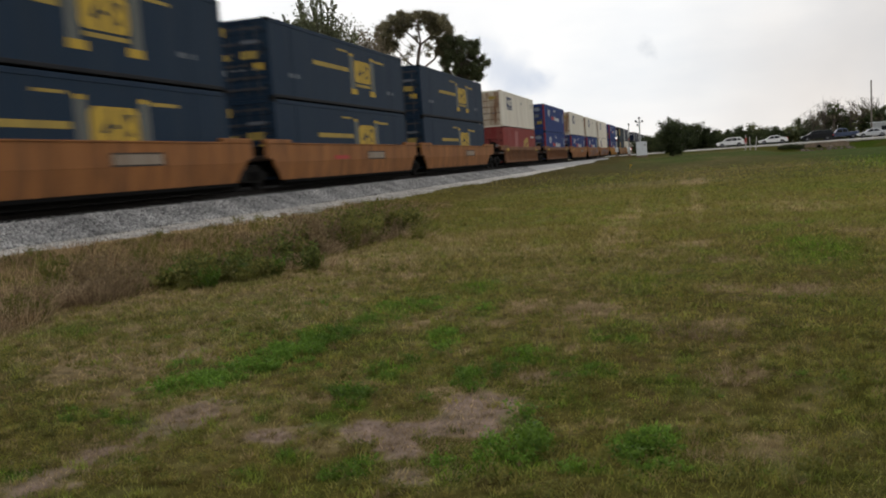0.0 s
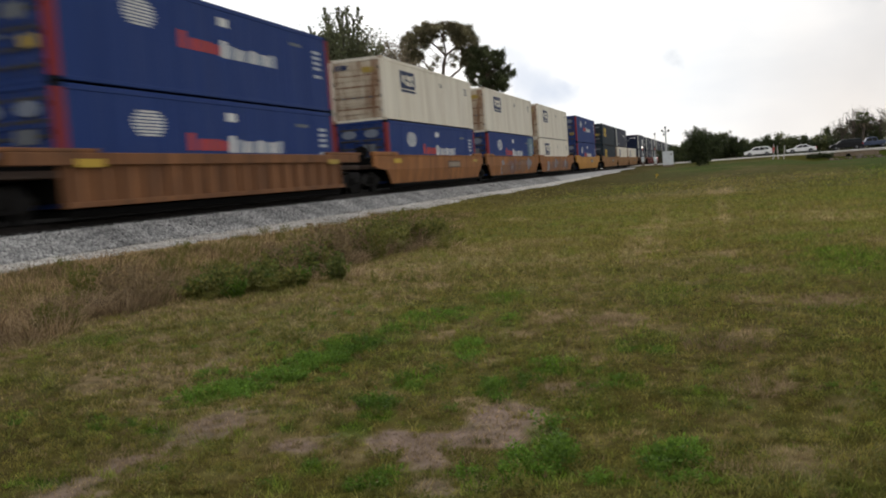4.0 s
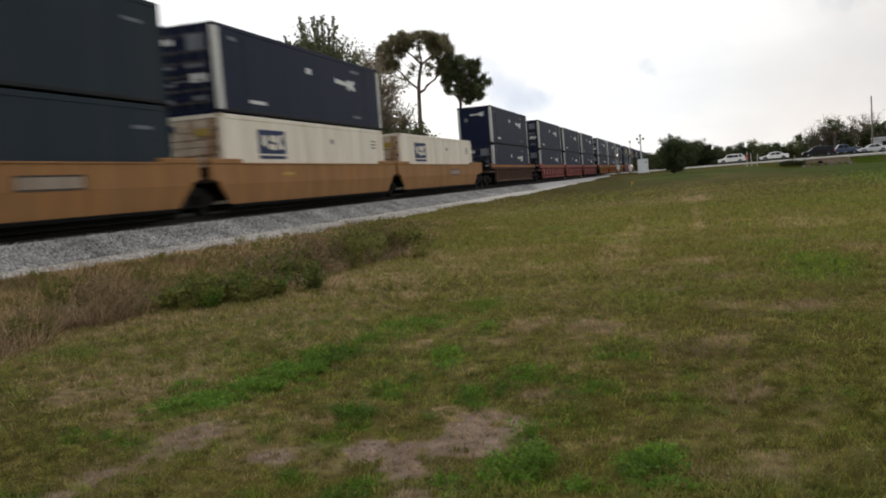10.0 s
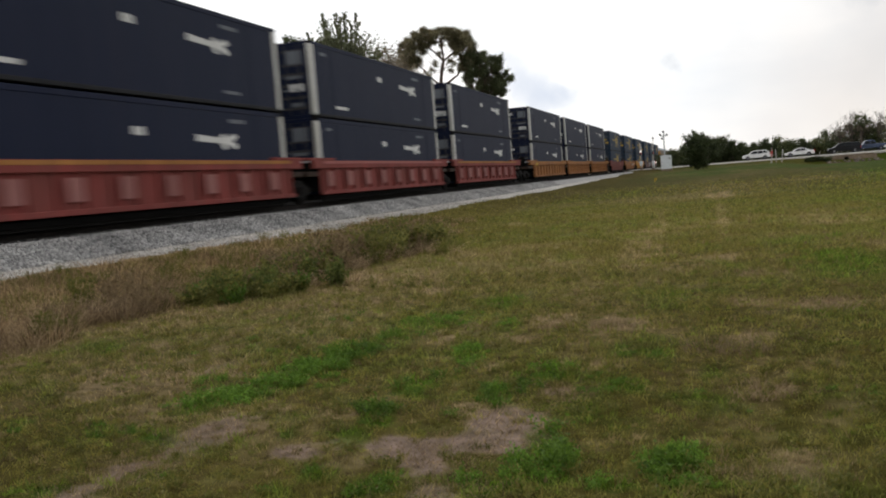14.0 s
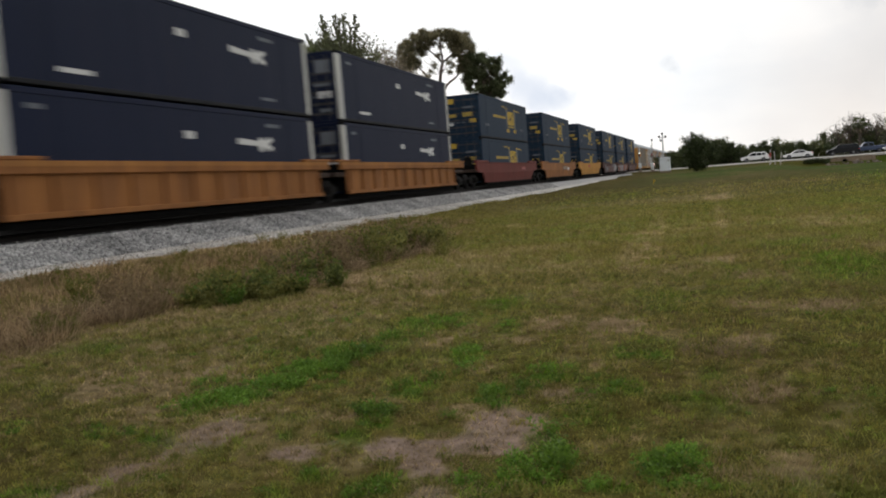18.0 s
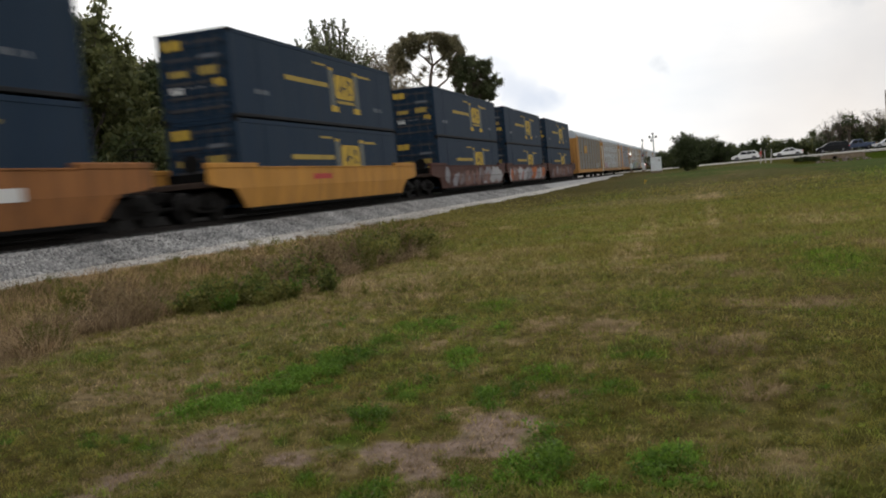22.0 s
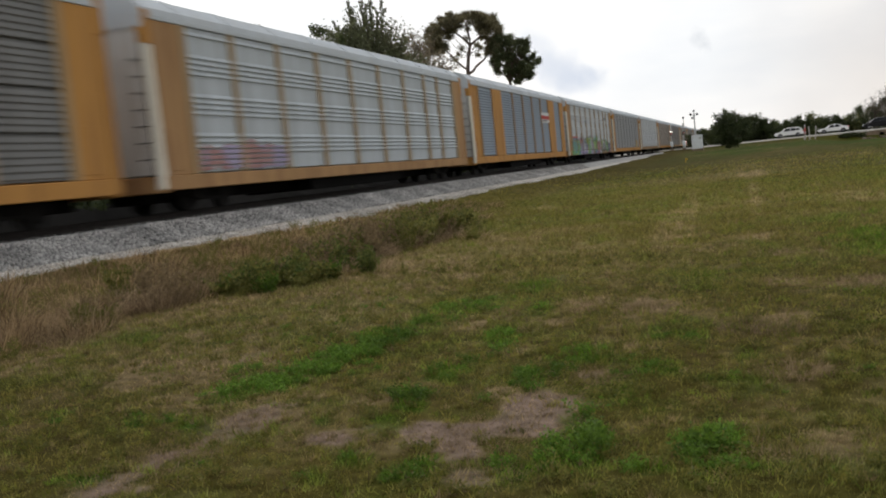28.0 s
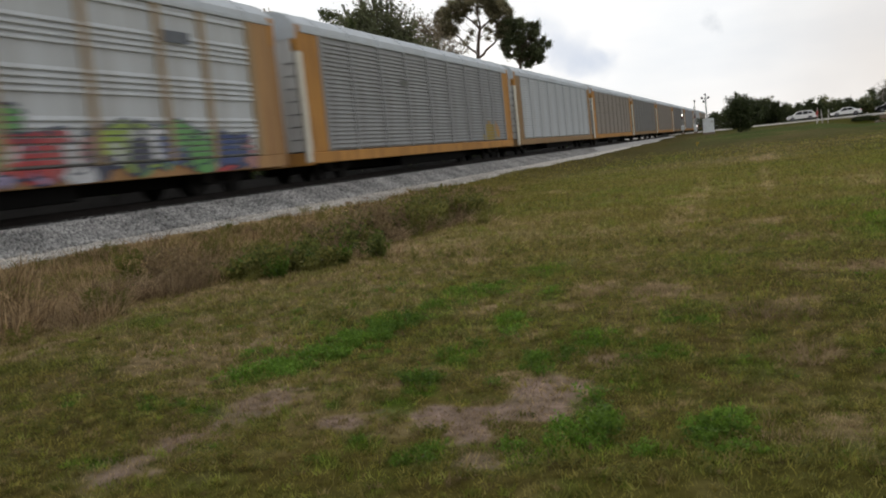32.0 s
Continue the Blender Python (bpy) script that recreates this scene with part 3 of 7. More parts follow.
def build_grass():
    rng = np.random.RandomState(5)
    V, C = [], []
    az0, az1 = radians(-47), radians(14)

    def sow(n, r0, r1):
        r = np.sqrt(rng.uniform(r0 * r0, r1 * r1, n))
        a = rng.uniform(az0, az1, n)
        return r, r * np.sin(a), r * np.cos(a)

    for r0, r1, dens, h0, w in ((3.0, 7.0, 1500, 0.038, 0.007), (7.0, 12.0, 800, 0.046, 0.011), (12.0, 22.0, 430, 0.065, 0.016), (22.0, 42.0, 110, 0.075, 0.024), (42.0, 80.0, 22, 0.09, 0.05)):
        n = int(dens * 0.5 * (r1 * r1 - r0 * r0) * (az1 - az0))
        r, x, y = sow(n, r0, r1)
        edge = -11.55 + 0.5 * (vnoise(x, y, 1.3, 41) - 0.5)
        c = cover(x, y)
        keep = (x > edge) & (rng.uniform(0, 1, n) > 0.40 * c[:, 2]) & (rng.uniform(0, 1, n) > step(46, 80, r))
        x, y, c = x[keep], y[keep], c[keep]
        tall = 0.25 + 0.6 * vnoise(x, y, 0.45, 42) + 0.6 * vnoise(x, y, 0.16, 43) + 0.6 * c[:, 0]
        h = h0 * tall * rng.uniform(0.5, 1.4, len(x))
        v, f = blades(rng, x, y, h, w * rng.uniform(0.7, 1.5, len(x)), rng.uniform(0.2, 1.5, len(x)))
        V.append(v)
        C.append(np.repeat(np.concatenate([c, rng.uniform(0.4, 1.4, (len(c), 1))], 1), 3, 0))
    # tufts: denser, taller bunches, each green, olive or straw
    for r0, r1, dens, rad, h0, w, k in ((3.2, 8.0, 120, 0.038, 0.046, 0.0085, 20), (8.0, 15.0, 40, 0.06, 0.062, 0.013, 15), (15.0, 30.0, 6.0, 0.10, 0.10, 0.022, 12)):
        n = int(dens * 0.5 * (r1 * r1 - r0 * r0) * (az1 - az0))
        r, x, y = sow(n, r0, r1)
        c = cover(x, y)
        ok = (x > -11.2) & (rng.uniform(0, 1, n) > 0.8 * c[:, 2])
        x, y, c = x[ok], y[ok], c[ok]
        n = len(x)
        pick = rng.uniform(0, 1, n)
        tint = np.zeros((n, 3))
        tint[:, 0] = np.where(pick < 0.42, rng.uniform(0.3, 1.0, n), 0.0) * (0.55 + 0.6 * c[:, 0])
        tint[:, 1] = np.where(pick > 0.82, rng.uniform(0.4, 1.0, n), 0.05)
        size = rng.uniform(0.5, 1.35, n)
        pale = np.where(pick > 0.82, 0.72, 1.0)[:, None]
        a = rng.uniform(0, 6.283, (n, k))
        d = rad * size[:, None] * np.sqrt(rng.uniform(0, 1, (n, k)))
        bx, by = (x[:, None] + np.cos(a) * d).ravel(), (y[:, None] + np.sin(a) * d).ravel()
        h = (h0 * size[:, None] * rng.uniform(0.35, 1.2, (n, k))).ravel()
        v, f = blades(rng, bx, by, h, w * rng.uniform(0.7, 1.4, n * k), rng.uniform(0.15, 1.1, n * k))
        V.append(v)
        C.append(np.repeat(np.repeat(np.concatenate([tint, pale * rng.uniform(0.40 + 0.2 * (r0 > 10), 1.32 - 0.1 * (r0 > 10), (n, 1))], 1), k, 0), 3, 0))
    v, c = np.concatenate(V), np.concatenate(C)
    me = soup("grass", v, np.arange(len(v)).reshape(-1, 3), M_BLADE)
    at = me.color_attributes.new("cover", "FLOAT_COLOR", "POINT")
    col = np.ones((len(v), 4), np.float32)
    col[:] = np.clip(c, 0, 1.6)
    at.data.foreach_set("color", col.ravel())
    tagged(new("grass", me), "short mown grass, olive green mixed with dry straw blades", "grass", kind="stuff")


build_grass()


# ---- track ----
def bed_x(y, seed, amount):
    return amount * (vnoise(y * 0 + seed, y, 1.1, seed) - 0.5) + amount * 0.6 * (vnoise(y * 0, y, 0.35, seed + 1) - 0.5)


def build_bed():
    ys = np.concatenate([np.linspace(-300, -8, 30), spread((-6, 70, 0.25), (70, 165, 1.2)), np.linspace(165, 2500, 40)])
    near = [(TRACK - 4.3, -1.1), (TRACK - 3.2, -0.62), (TRACK - 2.05, -0.21), (TRACK - 1.3, -0.16), (TRACK + 1.3, -0.16), (TRACK + 2.05, -0.21), (-13.0, -0.43), (-12.55, -0.58), (-12.2, -0.9)]
    rows = []
    for k, (x, z) in enumerate(near):
        jit = bed_x(ys, 60 + k, 0.12) if 5 <= k <= 7 else 0
        rows.append(np.stack([x + jit + 0 * ys, ys, z + 0.02 * (vnoise(ys * 0 + x, ys, 0.4, 70 + k) - 0.5)], -1))
    v = np.concatenate(rows)
    n, m = len(ys), len(near)
    i = (np.arange(m - 1)[:, None] * n + np.arange(n - 1)[None, :]).ravel()
    bed = tagged(new("track_bed", soup("track_bed", v, np.stack([i, i + n, i + n + 1, i + 1], -1), M_STONE)), "raised bed of grey crushed-stone railway ballast", "track bed", kind="structure")
    # near-black sheet: the shade under the train is put into the ballast colour
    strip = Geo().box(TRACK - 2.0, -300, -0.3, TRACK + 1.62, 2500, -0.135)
    tagged(new("oiled_ballast", strip.mesh("oiled_ballast", M_SHADE_BALLAST)), "near-black ballast sheet with the train's shade put into its colour", "ballast", kind="structure")
    # pale gravel strip at the foot of the ballast
    rows = []
    foot = [(-12.9, -0.62), (-12.45, -0.60), (-12.0, -0.66), (-11.7, -0.71), (-11.4, -0.76), (-11.1, -0.95)]
    lift = 0.1 * step(25, 165, ys)
    for k, (x, z) in enumerate(foot):
        jit = bed_x(ys, 80 + k, 0.5) if k >= 3 else 0
        rows.append(np.stack([x + jit + 0 * ys, ys, z + lift + 0.03 * (vnoise(ys * 0 + x, ys, 0.3, 90 + k) - 0.5)], -1))
    v = np.concatenate(rows)
    m = len(foot)
    i = (np.arange(m - 1)[:, None] * n + np.arange(n - 1)[None, :]).ravel()
    tagged(new("gravel_verge", soup("gravel_verge", v, np.stack([i, i + n, i + n + 1, i + 1], -1), M_GRAVEL)), "strip of pale fine gravel along the foot of the ballast", "gravel", kind="structure")


def stones(name, label, n, rng, place, size, material):
    """Loose crushed stones: squashed eight-sided lumps, joined."""
    oct_v = np.array([(1, 0, 0), (-1, 0, 0), (0, 1, 0), (0, -1, 0), (0, 0, 1), (0, 0, -1)], float)
    oct_f = np.array([(0, 2, 4), (2, 1, 4), (1, 3, 4), (3, 0, 4), (2, 0, 5), (1, 2, 5), (3, 1, 5), (0, 3, 5)])
    p = place(n, rng)
    n = len(p)
    s = size * rng.uniform(0.5, 1.5, (n, 1, 1))
    v = oct_v[None] * rng.uniform(0.6, 1.3, (n, 6, 1)) * s * np.array([1, 1, 0.75])
    a = rng.uniform(0, 6.28, n)
    b = rng.uniform(-0.7, 0.7, n)
    ca, sa, cb, sb = (f[:, None] for f in (np.cos(a), np.sin(a), np.cos(b), np.sin(b)))
    x, y, z = v[..., 0], v[..., 1], v[..., 2]
    y, z = y * cb - z * sb, y * sb + z * cb
    x, y = x * ca - y * sa, x * sa + y * ca
    v = np.stack([x, y, z], -1) + p[:, None]
    f = (oct_f[None] + (np.arange(n) * 6)[:, None, None]).reshape(-1, 3)
    tagged(new(name, soup(name, v.reshape(-1, 3), f, material)), label, "stones", kind="stuff")


build_bed()


# Added bank: its near-black colour stands in for shade seen under the train.
def build_shade_bank():
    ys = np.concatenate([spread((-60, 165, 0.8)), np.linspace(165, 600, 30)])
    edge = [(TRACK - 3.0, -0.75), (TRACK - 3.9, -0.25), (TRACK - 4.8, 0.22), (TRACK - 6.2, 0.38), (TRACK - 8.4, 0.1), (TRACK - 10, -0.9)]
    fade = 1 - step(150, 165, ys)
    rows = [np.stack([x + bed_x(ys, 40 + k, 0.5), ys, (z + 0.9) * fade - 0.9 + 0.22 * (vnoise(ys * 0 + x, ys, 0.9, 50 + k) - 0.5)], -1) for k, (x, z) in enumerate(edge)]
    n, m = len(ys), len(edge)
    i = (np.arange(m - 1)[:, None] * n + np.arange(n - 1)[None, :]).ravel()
    tagged(new("ditch_bank", soup("ditch_bank", np.concatenate(rows), np.stack([i, i + n, i + n + 1, i + 1], -1), M_SHADE_EARTH, True)), "near-black bank added beyond the railway to stand in for shade", "bank", kind="structure")


build_shade_bank()
M_STONE_A = leaf_mat("ballast_stone", (0.26, 0.256, 0.252), (0.74, 0.725, 0.705), 0.95)
M_STONE_B = leaf_mat("gravel_stone", (0.42, 0.39, 0.36), (0.82, 0.78, 0.73), 0.95)


def on_shoulder(n, rng):
    y = 6 + 74 * rng.uniform(0, 1, n) ** 1.7
    x = rng.uniform(-14.3, -12.5, n)
    z = np.interp(x, [-14.75, -13.52, -13.0, -12.5], [-0.17, -0.21, -0.43, -0.60])
    return np.stack([x, y, z + 0.02], -1)


def on_verge(n, rng):
    y = 6 + 74 * rng.uniform(0, 1, n) ** 1.7
    x = rng.uniform(-12.7, -11.3, n)
    z = np.interp(x, [-12.7, -12.45, -12.0, -11.4], [-0.60, -0.60, -0.66, -0.75])
    return np.stack([x, y, z + 0.005], -1)


stones("ballast_stones", "loose grey crushed stones of the ballast shoulder", 62000, np.random.RandomState(7), on_shoulder, 0.040, M_STONE_A)
stones("gravel_stones", "pale fine gravel stones at the foot of the ballast", 16000, np.random.RandomState(8), on_verge, 0.022, M_STONE_B)


def on_bare(n, rng):
    x, y = rng.uniform(-4.4, 0.2, n), rng.uniform(4.1, 8.6, n)
    ok = cover(x, y)[:, 2] > 0.35
    x, y = x[ok], y[ok]
    return np.stack([x, y, ground_z(x, y) + 0.002], -1)


stones("soil_clods", "small brown clods and crumbs on the bare earth", 9000, np.random.RandomState(9), on_bare, 0.006, leaf_mat("soil_clod", (0.150, 0.108, 0.084), (0.330, 0.250, 0.200), 0.95))


def build_track():
    tr = thing("railway_track", "single railway track of steel rails on dark timber ties", "railway track", kind="structure")
    for s in (-0.7525, 0.7525):
        prof = [(-0.07, -0.17), (0.07, -0.17), (0.07, -0.155), (0.012, -0.13), (0.012, -0.045), (0.036, -0.035), (0.034, 0.0), (-0.034, 0.0), (-0.036, -0.035), (-0.012, -0.045), (-0.012, -0.13), (-0.07, -0.155)]
        part("rail", Geo().prism([(TRACK + s + x, z) for x, z in prof], "y", -300, 2500), M_RAIL, tr)
    me = Geo().box(-1.3, -0.115, -0.16, 1.3, 0.115, 0.012, 0.012).mesh("tie", M_TIE)
    rng = random.Random(3)
    for i in range(240):
        t = part("tie", me, M_TIE, tr)
        t.matrix_basis = pose(TRACK + rng.uniform(-0.03, 0.03), 8 + i * 0.55, -0.135, 0, 0, rng.uniform(-1, 1))


build_track()


# ---- train ----
RUNNING = []               # (thing, lead at 0 s, height)


def paint(name, c, rough=0.7, dirty=0.25, dirt=(0.10, 0.085, 0.07), var=0.12, streak=True, spec=0.10):
    return mat("paint_" + name, c, rough, var=var, scale=0.9, fine=30, dirt=dirt, dirty=dirty, streak=streak, bump=0.08, spec=spec)


P_NAVY = paint("navy", (0.012, 0.028, 0.054), rough=0.65, dirty=0.35, dirt=(0.027, 0.040, 0.056), spec=0.12)
P_HUNT = paint("slate_navy", (0.0078, 0.0125, 0.034), rough=0.60, dirty=0.40, dirt=(0.0165, 0.0195, 0.040), spec=0.11)
P_BLUE = paint("royal_blue", (0.021, 0.046, 0.168), dirty=0.25, dirt=(0.05, 0.07, 0.16))
P_CREAM = paint("cream", (0.76, 0.705, 0.60), dirty=0.5, dirt=(0.53, 0.45, 0.35))
P_CREAMEND = paint("rusty_cream", (0.62, 0.54, 0.42), dirty=0.9, dirt=(0.20, 0.085, 0.035), var=0.25)
P_RED = paint("faded_red", (0.24, 0.042, 0.038), dirty=0.35, dirt=(0.22, 0.12, 0.10))
P_GREEN = paint("dark_green_grey", (0.020, 0.031, 0.041), dirty=0.40, dirt=(0.036, 0.041, 0.048))
P_YELLOW = paint("yellow_mark", (0.53, 0.355, 0.060), dirty=0.25, dirt=(0.40, 0.27, 0.07))
P_OCHRE = paint("ochre_mark", (0.42, 0.30, 0.075), dirty=0.3)
P_WHITE = paint("white_mark", (0.66, 0.66, 0.65), dirty=0.2)
P_DIM = paint("dim_white_mark", (0.165, 0.178, 0.20), dirty=0.4, dirt=(0.08, 0.085, 0.095))
P_BARS = paint("worn_white_bar", (0.42, 0.45, 0.50), dirty=0.5, dirt=(0.2, 0.22, 0.28))
P_GLOBE = paint("dull_globe", (0.21, 0.24, 0.30), dirty=0.5, dirt=(0.10, 0.12, 0.18))
P_GREY = paint("grey_mark", (0.17, 0.175, 0.16), dirty=0.2)
P_SILVER = mat("aluminium_post", (0.50, 0.50, 0.48), 0.45, 0.35, var=0.2, scale=1.5, dirty=0.4, dirt=(0.28, 0.24, 0.16), streak=True)
P_RIBS = paint("worn_door_rib", (0.075, 0.072, 0.075), dirty=0.7, dirt=(0.022, 0.022, 0.026), var=0.35)
M_GRIME = paint("grimy_platform", (0.055, 0.036, 0.028), dirty=0.6, dirt=(0.025, 0.020, 0.018), var=0.35, streak=False)
P_DARKRAIL = paint("dark_rail", (0.018, 0.019, 0.022), dirty=0.4, dirt=(0.035, 0.034, 0.034))
P_RODS = paint("dark_rod", (0.055, 0.058, 0.065), dirty=0.3)
P_REDPOST = paint("red_post", (0.24, 0.030, 0.040), dirty=0.25)
P_LOGOBLUE = paint("dark_blue_mark", (0.030, 0.045, 0.105), dirty=0.2)
P_TEAL = paint("teal_panel", (0.16, 0.235, 0.265), dirty=0.25)
P_FADE = paint("faded_panel", (0.34, 0.13, 0.12), dirty=0.4, dirt=(0.3, 0.1, 0.09))
P_REDMARK = paint("red_mark", (0.46, 0.070, 0.065), dirty=0.2)


def rect(y0, z0, y1, z1, x=1.288):
    return Geo().box(x - 0.004, y0, z0, x + 0.004, y1, z1)


def poly(pts, x=1.288, d=0.004):
    return Geo().prism(pts, "x", x - d, x + d)


def endrect(x0, z0, x1, z1, y=-0.012):
    return Geo().box(x0, y - 0.004, z0, x1, y + 0.004, z1)


def railway_logo(c, main, cut):
    """Yellow lettering block between two grey brackets with yellow feet and caps."""
    part("logo_block", poly([(8.85, 1.30), (8.95, 1.18), (10.85, 1.18), (10.95, 1.34), (10.95, 2.06), (10.80, 2.16), (9.05, 2.16), (8.85, 2.02)]), main, c)
    for pts in ([(9.25, 1.48), (9.55, 1.48), (9.55, 1.86)], [(10.35, 1.40), (10.62, 1.40), (10.48, 1.62)], [(10.32, 1.98), (10.66, 1.98), (10.50, 1.72)], [(9.75, 1.60), (10.05, 1.60), (10.0, 1.70), (9.75, 1.72)], [(9.60, 1.22), (9.67, 1.22), (9.71, 2.12), (9.64, 2.12)], [(10.18, 1.22), (10.25, 1.22), (10.29, 2.12), (10.22, 2.12)]):
        part("logo_notch", poly(pts, 1.294), cut, c)
    part("logo_bar", rect(8.95, 0.98, 10.9, 1.10), P_OCHRE, c)
    for a, b in ((8.30, 8.72), (11.08, 11.50)):
        part("logo_bracket", rect(a, 0.86, b, 2.30), P_GREY, c)
        part("logo_cap", rect(a, 2.30, b, 2.42), main, c)
    part("logo_foot", rect(8.28, 0.62, 9.05, 0.86), main, c)
    part("logo_foot", rect(10.80, 0.62, 11.55, 0.86), main, c)
    part("stripe", rect(4.05, 1.56, 8.05, 1.74), P_OCHRE, c)
    part("stripe", rect(11.6, 2.26, 13.1, 2.36), P_OCHRE, c)
    part("stripe", rect(6.8, 2.40, 8.0, 2.48), P_OCHRE, c)
    for y in (1.6, 2.2, 13.4, 14.0):
        part("number_bar", rect(y, 0.86, y + 0.35, 1.02), P_DIM, c)


def container(kind):
    """53 ft box, lead end at y = 0, resting at z = 0; the field side is +x."""
    body, posts, label = {
        "navy": (P_NAVY, P_NAVY, "navy blue 53-foot intermodal container with yellow block markings"),
        "slate": (P_HUNT, P_SILVER, "slate-navy 53-foot container with silver corner posts and white marks"),
        "nose": (P_HUNT, P_SILVER, "slate-navy 53-foot container, plain nose end forward, silver posts"),
        "blue": (P_BLUE, P_REDPOST, "royal blue 53-foot container with red corner posts and white globe"),
        "bluegrey": (P_BLUE, P_REDPOST, "royal blue container with red posts and grey end panel"),
        "cream": (P_CREAM, P_CREAM, "rust-streaked cream container with a dark blue square mark"),
        "red": (P_RED, P_RED, "faded red container with a yellow panel mark"),
        "green": (P_GREEN, P_GREEN, "dark green-grey container with yellow square mark"),
    }[kind]
    c = thing("container", label, "shipping container", group="containers on the train")
    L = LENGTH
    wide = kind in ("slate", "nose", "blue", "bluegrey")
    lead, rear = (0.34, 0.26) if wide else (0.16, 0.16)
    for s in (1, -1):
        pts, y = [], lead
        groove = 0.012 if kind in ("cream", "red", "blue", "bluegrey") else 0.005
        while y < L - rear - 0.61:
            pts += [(s * 1.284, y), (s * 1.284, y + 0.52), (s * (1.284 - groove), y + 0.545), (s * (1.284 - groove), y + 0.585)]
            y += 0.61
        pts += [(s * 1.284, y), (s * 1.284, L - rear), (s * 1.24, L - rear), (s * 1.24, lead)]
        part("side_panel", Geo().prism(pts, "z", 0.17, 2.74), body, c)
        part("top_rail", Geo().box(min(s * 1.22, s * 1.30), lead, 2.742, max(s * 1.22, s * 1.30), L - rear, 2.89, 0.012), body, c)
        part("bottom_rail", Geo().box(min(s * 1.20, s * 1.30), lead, 0.055, max(s * 1.20, s * 1.30), L - rear, 0.168, 0.012), P_DARKRAIL if kind in ("navy", "slate", "nose", "green") else body, c)
        for y0, y1 in ((0.0, lead - 0.002), (L - rear + 0.002, L)):
            p = posts if not (kind == "bluegrey" and y0 > 1) else body
            part("corner_post", Geo().box(min(s * 1.14, s * 1.302), y0, 0.12, max(s * 1.14, s * 1.302), y1, 2.78, 0.015), p, c)
            for z0 in (0.0, 2.782):
                part("corner_casting", Geo().box(min(s * 1.12, s * 1.306), y0, z0, max(s * 1.12, s * 1.306), y0 + 0.178 if y0 < 1 else y1, z0 + 0.118, 0.01), M_IRON if kind not in ("cream",) else P_CREAMEND, c)
        for y in (1.95, L - 2.09):
            part("inner_post", Geo().box(min(s * 1.20, s * 1.294), y, 0.16, max(s * 1.20, s * 1.294), y + 0.14, 2.745, 0.01), body, c)
    g = Geo().box(-1.22, 0.1, 2.80, 1.22, L - 0.1, 2.83)
    y = 0.4
    while y < L - 0.5:
        g.box(-1.2, y, 2.83, 1.2, y + 0.35, 2.845)
        y += 0.6
    part("roof", g, body, c)
    part("floor", Geo().box(-1.2, 0.1, 0.05, 1.2, L - 0.1, 0.16), M_BLACK, c)
    g = Geo()
    g.box(-1.138, L - 0.10, 0.12, 1.138, L - 0.04, 2.78)
    for i in range(9):
        x = -1.0 + i * 0.25
        g.box(x - 0.05, L - 0.04, 0.2, x + 0.05, L - 0.005, 2.7)
    part("end_wall", g, body, c)
    part("end_sill", Geo().box(-1.118, 0.0, 0.0, 1.118, 0.14, 0.118, 0.01), body, c)
    part("end_header", Geo().box(-1.118, 0.0, 2.76, 1.118, 0.14, 2.895, 0.01), body, c)
    if kind == "nose":
        part("nose_wall", Geo().box(-1.138, 0.02, 0.12, 1.138, 0.10, 2.758, 0.02), body, c)
    else:
        endm = P_CREAMEND if kind == "cream" else body
        for s in (-1, 1):
            pr = [(0.09, 0.13), (0.09, 2.75), (0.03, 2.75)]
            for z in (2.35, 1.85, 1.35, 0.85, 0.35):
                pr += [(0.03, z + 0.24), (0.005, z + 0.22), (0.005, z + 0.02), (0.03, z)]
            g = Geo().prism(pr + [(0.03, 0.13)], "x", min(s * 0.008, s * 1.136), max(s * 0.008, s * 1.136))
            d = part("door", g, endm, c)
            for x in (0.30, 0.80):
                part("lock_rod", Geo().tube((s * x, -0.012, 0.16), (s * x, -0.012, 2.74), 0.022, n=6), P_RODS if kind in ("slate", "navy", "blue", "bluegrey", "green") else endm, d)
                part("lock_handle", Geo().box(min(s * x, s * (x - 0.25)), -0.03, 1.06, max(s * x, s * (x - 0.25)), 0.0, 1.11), P_DIM, d)
            for z in (0.34, 0.74, 1.2, 1.62, 1.98, 2.5):
                part("door_rib", Geo().box(min(s * 0.06, s * 1.04), -0.008, z, max(s * 0.06, s * 1.04), 0.004, z + 0.09, 0.004), P_RIBS if kind in ("navy", "slate", "green", "blue", "bluegrey") else endm, d)
            for z in (0.4, 1.05, 1.7, 2.35):
                part("hinge", Geo().box(min(s * 1.08, s * 1.15), -0.02, z, max(s * 1.08, s * 1.15), 0.03, z + 0.12, 0.006), M_IRON, d)
    # marks
    if kind == "navy":
        railway_logo(c, P_YELLOW, P_NAVY)
        for r, m in (((-1.10, 2.34, -0.42, 2.66), P_YELLOW), ((-0.95, 1.46, -0.25, 1.66), P_OCHRE), ((0.15, 1.46, 0.85, 1.74), P_OCHRE), ((-0.95, 0.92, -0.50, 1.14), P_WHITE), ((0.62, 1.04, 1.02, 1.30), P_YELLOW), ((0.2, 2.0, 0.9, 2.12), P_DIM)):
            part("end_label", endrect(*r), m, c)
    elif kind in ("slate", "nose"):
        part("logo", poly([(10.4, 1.82), (11.75, 1.78), (11.95, 1.58), (12.15, 1.62), (12.1, 1.78), (12.7, 1.60), (12.82, 1.72), (12.5, 1.86), (12.82, 1.98), (12.65, 2.1), (12.1, 1.95), (12.05, 2.08), (11.85, 2.06), (11.75, 1.94), (10.4, 2.02)]), P_WHITE, c)
        part("mark", rect(7.32, 1.92, 7.82, 2.14), P_WHITE, c)
